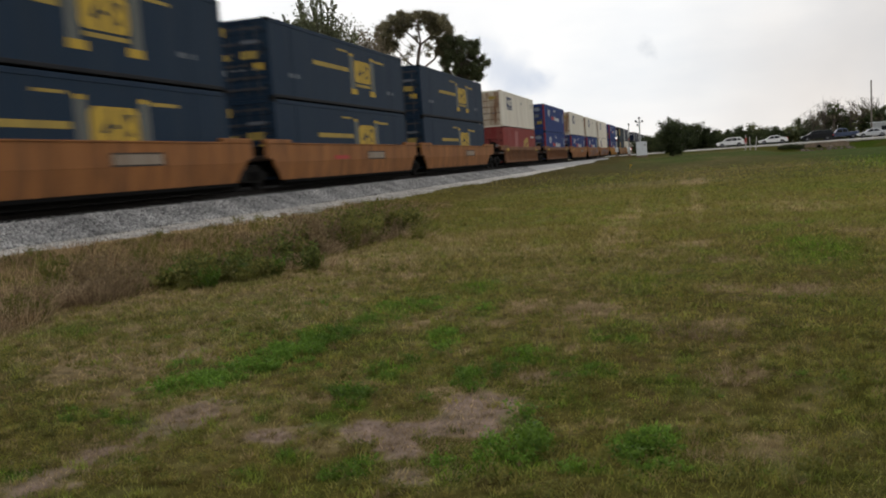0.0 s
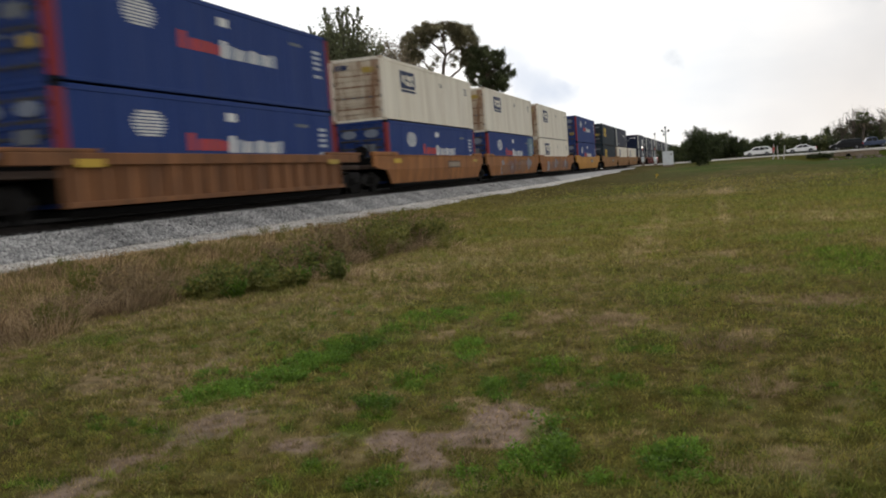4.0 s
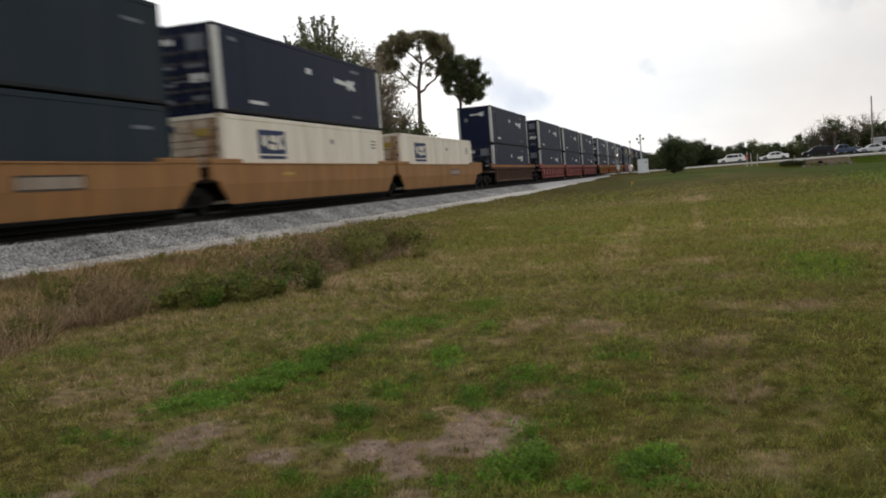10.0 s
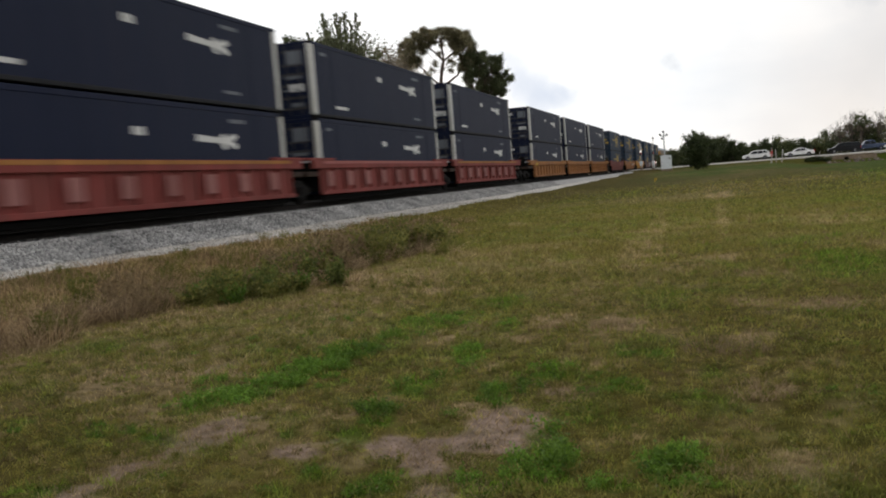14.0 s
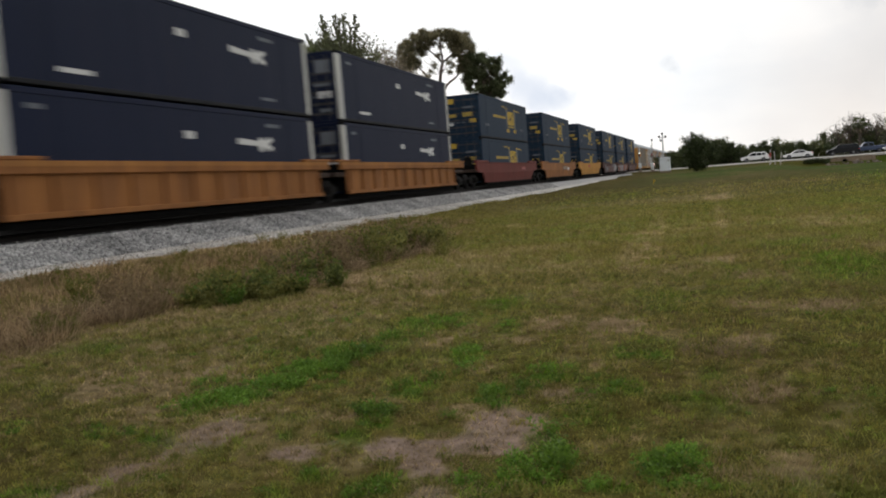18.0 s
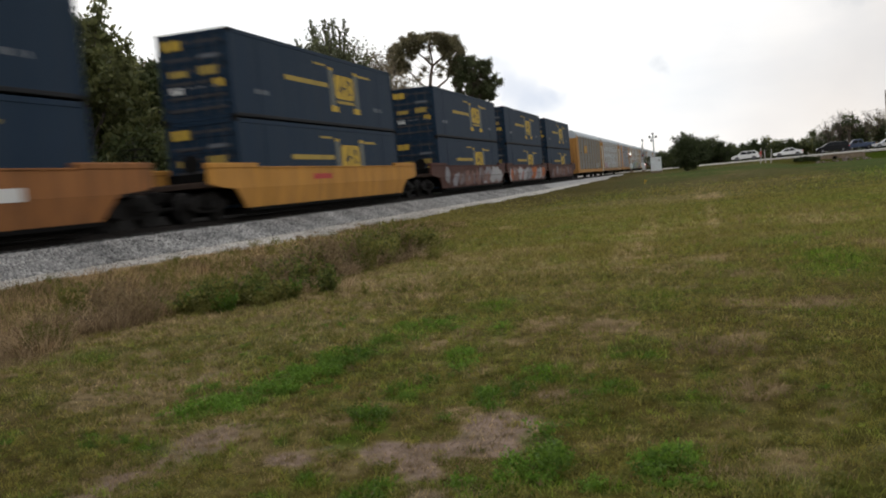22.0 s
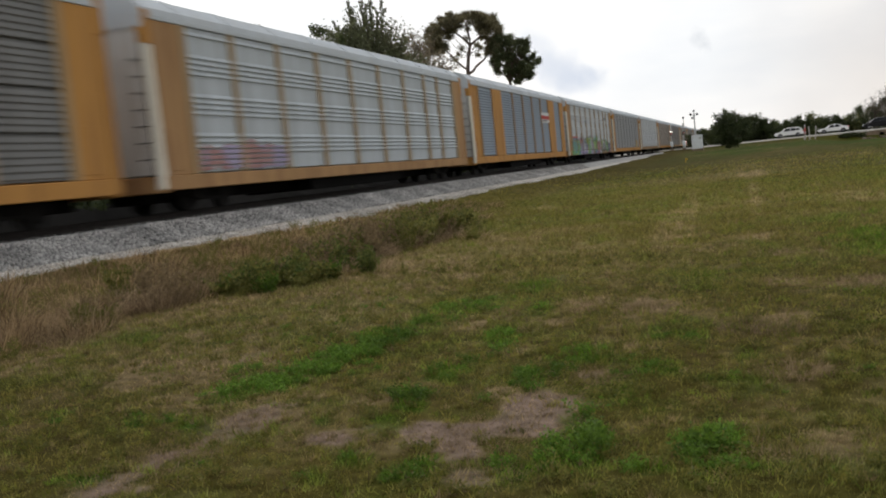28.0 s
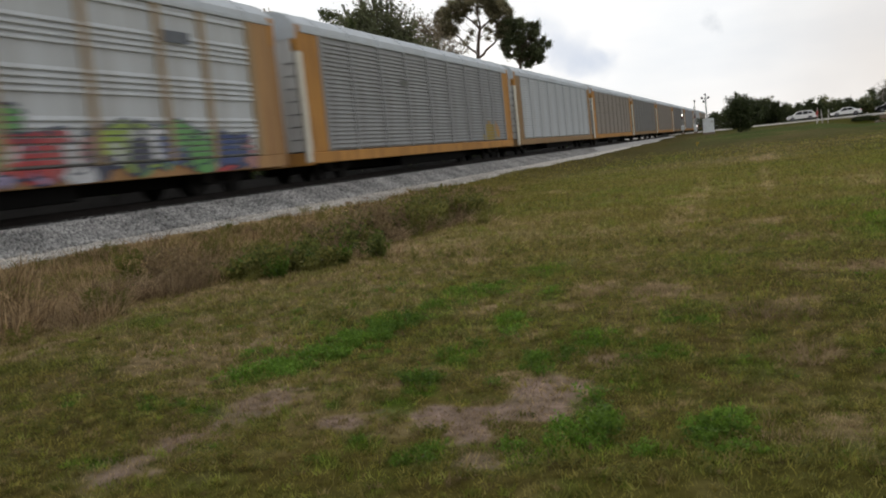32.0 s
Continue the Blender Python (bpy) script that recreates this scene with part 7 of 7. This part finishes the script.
    for i in range(1700):
        x, y = rng.uniform(-7.2, 2.4), 4 + 10 * rng.random() ** 1.3
        if cover(np.array([x]), np.array([y]))[0][2] < 0.35 and abs(math.atan2(x, y) + 0.28) < 0.56:
            spots.append((x, y, rng.uniform(0.2, 0.6)))
    strew("field_forbs", "small olive-green broad-leaved plants among the mown grass", "weeds", [bush_data(nr, 70, 0.13, 0.18, 0.020) for _ in range(4)], spots, rng, M_FORB)
    straw = [clump_data(nr, 90, 0.025, 0.005, 0.6, 4.0) for _ in range(3)]
    spots = [(1.1, 10.1, 1.5), (0.95, 10.0, 1.1), (1.25, 10.15, 1.1)]
    for px, py, a, b, turn, wt in STRAW[:17] + BARE[:11]:
        for i in range(7):
            spots.append((px + rng.gauss(0, 0.6) * a, py + rng.gauss(0, 0.6) * b, rng.uniform(0.4, 1.0)))
    for i in range(190):
        spots.append((rng.uniform(-6.5, 1.4), rng.uniform(4.4, 12), rng.uniform(0.15, 0.5)))
    strew("straw_litter", "flattened cut straw lying on the grass", "straw", straw, spots, rng, M_LITTER)


build_weeds()


# ---- road, crossing and vehicles ----
M_WHITEPAINT = mat("white_enamel", (0.74, 0.74, 0.73), 0.35, var=0.05)
M_SILVERPAINT = mat("silver_enamel", (0.50, 0.51, 0.53), 0.32, 0.3, var=0.05)
M_BLACKPAINT = mat("black_enamel", (0.008, 0.008, 0.010), 0.3, var=0.05, spec=0.2)
M_BLUEPAINT = mat("dark_blue_enamel", (0.030, 0.050, 0.105), 0.28, var=0.05)
M_GLASS = mat("dark_glass", (0.010, 0.012, 0.014), 0.12, var=0.02, spec=0.18)
M_TYRE = mat("tyre_rubber", (0.02, 0.02, 0.02), 0.9, var=0.2)
M_RIM = mat("alloy_rim", (0.20, 0.20, 0.21), 0.4, 0.5, var=0.1)
M_TAIL = mat("tail_lamp", (0.45, 0.02, 0.015), 0.3, glow=0.5)
M_HEAD = mat("head_lamp", (0.8, 0.8, 0.76), 0.2)
M_HEADGREY = mat("lamp_head_grey", (0.06, 0.06, 0.062), 0.6, var=0.1)
M_GALV = mat("galvanised_steel", (0.45, 0.46, 0.46), 0.5, 0.5, var=0.15)
M_CABINET = mat("cabinet_white", (0.80, 0.84, 0.87), 0.5, var=0.08, dirty=0.2, dirt=(0.45, 0.43, 0.40))
M_WOODPOLE = mat("weathered_pole", (0.17, 0.145, 0.12), 0.9, var=0.3, scale=3, bump=0.5)
M_CONCRETE = mat("old_concrete", (0.25, 0.185, 0.13), 0.95, var=0.3, scale=1.5, dirty=0.5, dirt=(0.14, 0.12, 0.09), bump=0.5)
M_ROCK = mat("riprap_rock", (0.13, 0.105, 0.085), 0.95, var=0.35, scale=2, obrand=0.3, bump=0.5)
M_SIGNALRED = mat("signal_lamp_red", (0.8, 0.06, 0.04), 0.3, glow=0.8)
M_SIGNALWHITE = mat("lit_gate_lamp", (1.0, 0.95, 0.85), 0.3, glow=5.0)
M_POSTWHITE = mat("weathered_white", (0.50, 0.47, 0.45), 0.8, var=0.15)
M_POSTRED = mat("marker_red", (0.5, 0.09, 0.08), 0.6, var=0.1)
M_VINYL = mat("trailer_siding", (0.40, 0.41, 0.42), 0.5, var=0.1, dirty=0.2)


def build_road():
    road = Geo().prism([(ROAD_Y - 3.9, -0.3), (ROAD_Y + 3.9, -0.3), (ROAD_Y + 3.9, 0.10), (ROAD_Y, 0.16), (ROAD_Y - 3.9, 0.10)], "x", -500, 900)
    tagged(new("road", road.mesh("road", M_ASPHALT)), "two-lane asphalt road crossing the railway at grade", "road", kind="structure")
    g = Geo()
    for s in (-1, 1):
        g.box(-500, ROAD_Y + s * 3.55 - 0.06, 0.112, 900, ROAD_Y + s * 3.55 + 0.06, 0.118)
    tagged(new("road_edge_line", g.mesh("road_edge_line", M_WHITEPAINT)), "white painted road edge lines", "road marking", kind="structure")
    g = Geo().prism([(ROAD_Y - 5.6, -0.25), (ROAD_Y - 3.9, -0.25), (ROAD_Y - 3.9, 0.09), (ROAD_Y - 4.6, 0.075), (ROAD_Y - 5.6, 0.0)], "x", -500, 900)
    tagged(new("road_shoulder", g.mesh("road_shoulder", M_GRAVEL)), "pale gravel road shoulder", "road shoulder", kind="structure")


build_road()


def car(label, x, y, length, height, width, paintm, outline, glass, wheels, face=-1, group="cars waiting at the crossing"):
    """A road vehicle; outline and side glass are drawn in shares of length and metres of height, nose at 0."""
    c = thing("car", label, "car", pose(x, y, 0.14, 0, 0, -90 if face < 0 else 90), group)
    L, Wd = length, width / 2
    # local axes: y backwards from the nose, x across
    prof = [(u * L, z) for u, z in outline]
    belt = 0.62 * height
    g = Geo()
    n = len(prof)
    vs, fs = [], []
    for sx in (-1, -0.86, 0.86, 1):
        for u, z in prof:
            zz = z
            tuck = max(0.0, (z - belt) / (height - belt)) * 0.20 if z > belt else 0.0
            xx = sx * Wd * (1 - tuck) if abs(sx) > 0.9 else sx * Wd * (1 - tuck) + 0
            if abs(sx) > 0.9:
                zz = z - (0.05 if z > 0.5 else -0.04)
            vs.append((xx, u, zz))
    for k in range(3):
        for i in range(n):
            j = (i + 1) % n
            fs.append((k * n + i, k * n + j, (k + 1) * n + j, (k + 1) * n + i))
    fs += [tuple(range(n))[::-1], tuple(range(3 * n, 4 * n))]
    g.add(vs, fs)
    body = part("body", g, paintm, c)
    for s in (-1, 1):
        for pts in glass:
            q = [(u * L, z) for u, z in pts]
            v0 = []
            for u, z in q:
                tuck = max(0.0, (z - belt) / (height - belt)) * 0.20
                v0.append((s * (Wd * (1 - tuck) + 0.012), u, z - 0.02))
            gg = Geo().add(v0 + [(a - s * 0.03, b, d) for a, b, d in v0], [tuple(range(len(q)))] + [(i, (i + 1) % len(q), len(q) + (i + 1) % len(q), len(q) + i) for i in range(len(q))])
            part("side_window", gg, M_GLASS, c)
        for u in wheels:
            w = part("wheel", Geo().tube((s * (Wd - 0.2), u * L, 0.36), (s * (Wd + 0.02), u * L, 0.36), 0.36, n=20), M_TYRE, c)
            part("rim", Geo().tube((s * (Wd - 0.01), u * L, 0.36), (s * (Wd + 0.03), u * L, 0.36), 0.22, 0.18, n=14), M_RIM, w)
        part("head_lamp", Geo().box(min(s * Wd * 0.55, s * Wd * 0.93), -0.01 + prof[1][0], 0.62, max(s * Wd * 0.55, s * Wd * 0.93), 0.12 + prof[1][0], 0.76, 0.03), M_HEAD, c)
        part("tail_lamp", Geo().box(min(s * Wd * 0.75, s * Wd * 0.99), L - 0.12, 0.78, max(s * Wd * 0.75, s * Wd * 0.99), L + 0.012, 1.0, 0.03), M_TAIL, c)
        part("mirror", Geo().box(min(s * Wd, s * (Wd + 0.16)), 0.30 * L, belt - 0.02, max(s * Wd, s * (Wd + 0.16)), 0.30 * L + 0.12, belt + 0.12, 0.03), paintm, c)
    part("bumper", Geo().box(-Wd * 0.92, -0.04, 0.28, Wd * 0.92, 0.1, 0.5, 0.04), M_BLACK, c)
    part("bumper", Geo().box(-Wd * 0.92, L - 0.1, 0.28, Wd * 0.92, L + 0.04, 0.5, 0.04), M_BLACK, c)
    return c


SUV = [(0.0, 0.35), (0.0, 0.72), (0.03, 0.86), (0.22, 1.02), (0.36, 1.52), (0.48, 1.64), (0.85, 1.62), (0.97, 1.15), (1.0, 0.95), (1.0, 0.35)]
SUVG = [[(0.27, 1.06), (0.38, 1.48), (0.54, 1.54), (0.54, 1.06)], [(0.56, 1.06), (0.56, 1.54), (0.72, 1.53), (0.74, 1.08)], [(0.76, 1.10), (0.75, 1.52), (0.83, 1.50), (0.90, 1.16)]]
SEDAN = [(0.0, 0.32), (0.0, 0.62), (0.03, 0.74), (0.26, 0.92), (0.42, 1.38), (0.52, 1.46), (0.66, 1.44), (0.84, 1.04), (0.98, 0.98), (1.0, 0.80), (1.0, 0.32)]
SEDANG = [[(0.31, 0.95), (0.42, 1.32), (0.53, 1.38), (0.53, 0.96)], [(0.55, 0.96), (0.55, 1.38), (0.66, 1.36), (0.76, 1.02)]]
VAN = [(0.0, 0.35), (0.0, 0.75), (0.04, 0.92), (0.20, 1.10), (0.34, 1.66), (0.46, 1.78), (0.94, 1.76), (0.99, 1.2), (1.0, 0.35)]
VANG = [[(0.25, 1.14), (0.36, 1.62), (0.50, 1.68), (0.50, 1.14)], [(0.52, 1.14), (0.52, 1.68), (0.72, 1.68), (0.72, 1.14)], [(0.74, 1.14), (0.74, 1.68), (0.92, 1.66), (0.95, 1.2)]]
PICKUP = [(0.0, 0.45), (0.0, 0.95), (0.03, 1.08), (0.26, 1.16), (0.34, 1.72), (0.42, 1.86), (0.62, 1.85), (0.66, 1.22), (0.99, 1.2), (1.0, 0.5)]
PICKUPG = [[(0.30, 1.2), (0.36, 1.68), (0.48, 1.76), (0.48, 1.2)], [(0.50, 1.2), (0.50, 1.76), (0.61, 1.74), (0.63, 1.2)]]
k = ROAD_Y - 1.8
car("white compact SUV waiting on the road", 4.95, k, 4.6, 1.64, 1.84, M_WHITEPAINT, SUV, SUVG, (0.19, 0.80))
car("white sedan waiting on the road behind the SUV", 11.85, k, 4.75, 1.46, 1.82, M_WHITEPAINT, SEDAN, SEDANG, (0.19, 0.81))
car("black minivan waiting on the road", 18.8, k, 5.1, 1.78, 1.95, M_BLACKPAINT, VAN, VANG, (0.17, 0.80))
car("dark blue pickup truck with red tail lamps", 23.2, k + 3.4, 5.3, 1.86, 1.95, M_BLUEPAINT, PICKUP, PICKUPG, (0.17, 0.80))
car("silver-white sedan waiting on the road", 27.6, k, 4.7, 1.46, 1.82, M_SILVERPAINT, SEDAN, SEDANG, (0.19, 0.81))


def build_crossing():
    # floodlit signal mast beside the cabinet
    t = thing("signal_mast", "grey steel mast with lamp heads on a cross arm", "signal mast", pose(-7.75, 163.0, float(ground_z(-7.75, 163.0)) - 0.05))
    part("pole", Geo().tube((0, 0, 0), (0, 0, 6.5), 0.14, 0.10, 12), M_GALV, t)
    part("base_plate", Geo().box(-0.25, -0.25, 0, 0.25, 0.25, 0.12, 0.02), M_CONCRETE, t)
    part("cross_arm", Geo().box(-0.62, -0.06, 5.95, 0.62, 0.06, 6.07, 0.01), M_GALV, t)
    for x, z in ((-0.55, 6.25), (0.0, 6.75), (0.52, 6.2), (-0.30, 5.6)):
        h = part("lamp_head", Geo().tube((x, -0.02, z), (x, -0.34, z - 0.06), 0.15, 0.18, 12), M_HEADGREY, t)
        part("visor", Geo().tube((x, -0.34, z - 0.06), (x, -0.50, z - 0.06), 0.19, 0.19, 12, caps=False), M_HEADGREY, h)
    c = thing("equipment_cabinet", "white metal railway equipment cabinet on a concrete base", "cabinet", pose(-7.5, 161.6, -0.28))
    part("base", Geo().box(-0.95, -0.7, -0.2, 0.95, 0.7, 0.1, 0.02), M_CONCRETE, c)
    part("body", Geo().box(-0.86, -0.6, 0.1, 0.86, 0.6, 2.30, 0.03), M_CABINET, c)
    part("roof", Geo().prism([(-0.95, 2.30), (0.95, 2.30), (0.95, 2.36), (0, 2.46), (-0.95, 2.36)], "y", -0.7, 0.7), M_CABINET, c)
    d = part("door", Geo().box(-0.62, -0.63, 0.2, 0.30, -0.602, 2.15, 0.01), M_CABINET, c)
    part("handle", Geo().box(0.16, -0.67, 1.1, 0.22, -0.63, 1.3, 0.01), M_GALV, d)
    part("vent", Geo().box(0.42, -0.62, 1.7, 0.74, -0.602, 2.0, 0.005), M_GALV, c)
    # crossing signals and lowered gates
    for x, y, lit in ((-12.0, 166.5, 0), (-9.9, 166.0, 1)):
        s = thing("crossing_signal", "railway crossing signal post with flashing lamps and crossbuck", "crossing signal", pose(x, y, float(ground_z(x, y)) - 0.05, 0, 0, 90), "crossing signals")
        part("post", Geo().tube((0, 0, 0), (0, 0, 4.6), 0.07, n=10), M_GALV, s)
        part("base", Geo().box(-0.3, -0.3, 0, 0.3, 0.3, 0.3, 0.03), M_CONCRETE, s)
        b = part("crossbuck", Geo().prism([(-0.75, 3.55), (-0.65, 3.45), (0.75, 4.55), (0.65, 4.65)], "y", -0.10, -0.08).prism([(-0.65, 4.65), (-0.75, 4.55), (0.65, 3.45), (0.75, 3.55)], "y", -0.128, -0.108), M_WHITEPAINT, s)
        for q in (-0.55, 0.55):
            h = part("lamp_hood", Geo().tube((q, 0.05, 2.9), (q, -0.06, 2.9), 0.29, n=16), M_BLACK, s)
            part("lens", Geo().tube((q, -0.06, 2.9), (q, -0.075, 2.9), 0.14, n=12), M_SIGNALRED if (q > 0) == bool(lit) else M_POSTRED, h)
        if not lit:
            part("side_lamp", Geo().tube((-0.10, 0.0, 3.25), (-0.16, 0.0, 3.25), 0.11, n=12), M_SIGNALWHITE, s)
        part("lamp_arm", Geo().box(-0.55, -0.03, 2.86, 0.55, 0.03, 2.94, 0.01), M_GALV, s)
        part("gate_box", Geo().box(-0.28, -0.25, 0.75, 0.28, 0.25, 1.55, 0.04), M_CABINET, s)
    gate = thing("crossing_gate", "lowered red and white striped crossing gate arm", "crossing gate", pose(-9.9, 166.4, 1.0))
    for i in range(9):
        part("stripe", Geo().box(-0.05, 0.5 + i * 0.75, -0.06, 0.05, 1.245 + i * 0.75, 0.08, 0.006), (M_WHITEPAINT, M_POSTRED)[i % 2], gate)
    for i, y in enumerate((2.2, 4.4, 7.0)):
        part("gate_lamp", Geo().tube((0, y, 0.08), (0, y, 0.22), 0.07, n=10), M_SIGNALWHITE if i == 1 else M_SIGNALRED, gate)
    part("pivot", Geo().box(-0.12, -0.2, -0.15, 0.12, 0.5, 0.15, 0.02), M_GALV, gate)
    part("stand", Geo().box(-0.2, -0.25, -1.25, 0.2, 0.2, 0.2, 0.03), M_CABINET, gate)
    part("tip_rest", Geo().box(-0.03, 7.1, -1.1, 0.03, 7.16, -0.06), M_GALV, gate)
    # marker posts along the culvert end of the verge
    for x, y, h, lean, red in ((9.05, 160.0, 1.45, 9, 0), (9.4, 163.8, 2.45, 2, 1), (10.1, 163.6, 2.2, -2, 0), (10.95, 163.9, 2.1, 6, 0)):
        p = thing("marker_post", "white and red roadside marker post" if red else "weathered white roadside marker post", "post", pose(x, y, float(ground_z(x, y)) - 0.08, 0, lean, 0), "marker posts")
        part("post", Geo().box(-0.07, -0.04, 0, 0.07, 0.04, h, 0.02), M_POSTWHITE, p)
        if red:
            part("red_plate", Geo().box(-0.14, -0.06, h - 1.45, 0.14, -0.042, h - 0.45, 0.01), M_POSTRED, p)
        part("cap", Geo().box(-0.085, -0.055, h, 0.085, 0.055, h + 0.04, 0.012), M_POSTWHITE, p)
    # small yellow marker flag in the field
    f = thing("survey_flag", "small pale yellow marker stake in the grass", "marker", pose(-4.75, 80.0, float(ground_z(-4.75, 80.0)) - 0.05))
    part("stake", Geo().box(-0.025, -0.025, 0, 0.025, 0.025, 0.42, 0.006), P_YELLOW, f)
    part("flag", Geo().box(0.0, -0.004, 0.26, 0.16, 0.004, 0.40), P_YELLOW, f)
    # thin far mast
    m = thing("thin_mast", "thin dark pole beyond the crossing", "pole", pose(-10.6, 181.0, -0.4))
    part("pole", Geo().tube((0, 0, 0), (0, 0, 6.2), 0.07, 0.05, 8), M_WOODPOLE, m)
    part("head", Geo().box(-0.16, -0.1, 6.0, 0.16, 0.1, 6.35, 0.03), M_BLACK, m)
    # utility pole
    u = thing("utility_pole", "weathered leaning wooden utility pole", "utility pole", pose(31.2, 177.5, -0.4, 0, 1.0, 0))
    part("pole", Geo().tube((0, 0, 0), (0, 0, 10.4), 0.17, 0.11, 10), M_WOODPOLE, u)
    part("insulator", Geo().tube((0, 0, 10.4), (0, 0, 10.55), 0.05, 0.03, 8), M_GALV, u)
    # trailer home beyond the road
    h = thing("trailer", "long grey box trailer parked beyond the road", "trailer", pose(33.6, 184.0, -0.35))
    part("body", Geo().box(-1.2, -1.2, 0.6, 9.0, 1.2, 3.0, 0.05), M_VINYL, h)
    part("roof", Geo().box(-1.3, -1.3, 3.0, 9.1, 1.3, 3.12, 0.03), M_CABINET, h)
    for x in (0.2, 3.0, 5.8):
        part("window", Geo().box(x, -1.215, 1.6, x + 1.2, -1.2, 2.4), M_GLASS, h)
    part("skirt", Geo().box(-1.1, -1.1, 0.0, 8.9, 1.1, 0.6), M_CONCRETE, h)


build_crossing()


def build_culvert():
    c = thing("culvert_headwall", "crumbling concrete culvert headwall in the roadside ditch", "culvert", pose(0, 0, 0))
    y = 165.2
    part("wall", Geo().prism([(18.6, -1.6), (25.6, -1.6), (25.6, -0.28), (24.8, -0.20), (20.2, -0.24), (18.6, -0.42)], "y", y, y + 0.4), M_CONCRETE, c)
    part("coping", Geo().box(19.2, y - 0.08, -0.26, 25.2, y + 0.44, -0.14, 0.03), M_CONCRETE, c)
    part("pipe", Geo().tube((21.0, y - 0.25, -0.85), (21.0, y + 0.1, -0.85), 0.42, n=18, caps=False).tube((21.0, y - 0.02, -0.85), (21.0, y - 0.01, -0.85), 0.36, n=18), M_BLACK, c)
    rng = random.Random(6)
    for i in range(36):
        x, yy = rng.uniform(18.0, 27.0), rng.uniform(162.6, 165.0)
        r = rng.uniform(0.16, 0.40)
        g = Geo().ball((0, 0, 0), r, 7, 5, 0.7)
        g.v = [(a * rng.uniform(0.8, 1.2), b * rng.uniform(0.8, 1.2), d) for a, b, d in g.v]
        o = tagged(new("riprap_rock", g.mesh("riprap_rock", M_ROCK)), "brown-grey riprap rock in the ditch", "rock", "riprap rocks")
        o.location = (x, yy, float(ground_z(x, yy)) + r * 0.25)


build_culvert()
# added dark shrubs stand in for the shadowed hole left of the headwall
for n, (x, y) in enumerate(((15.4, 164.6), (16.8, 164.9), (18.0, 164.7))):
    tree("shrub", "dark low shrub added to stand in for shadow beside the culvert", x, y, 0.7, 0.9, M_CEDAR, 900, 0.10, 300 + n, group="shrubs at the culvert", low=0.03, limbs=7, twigs=6)


# ---- motion of the train ----
def motions():
    for ob, c, z in RUNNING:
        walk(ob, [(t, pose(TRACK, c - SPEED * t, z)) for t in (0.0, 8.0, 16.0, 24.0, 32.0)])
    rolling = {}
    turn = math.degrees(SPEED / 0.457)              # wheels roll on the rails
    for w in [o for o in scene.objects if o.name.split(".")[0] == "wheelset"]:
        x, y, z = w.location
        key = (round(y, 3), round(z, 3))
        if key in rolling:                          # wheelsets at the same place of a car turn alike
            like = rolling[key].animation_data
            w.rotation_mode = "QUATERNION"
            w.animation_data_create()
            w.animation_data.action, w.animation_data.action_slot = like.action, like.action_slot
        else:
            walk(w, [(k / FPS, pose(x, y, z, (turn * k / FPS) % 360)) for k in range(int(32 * FPS) + 1)])
            rolling[key] = w


motions()
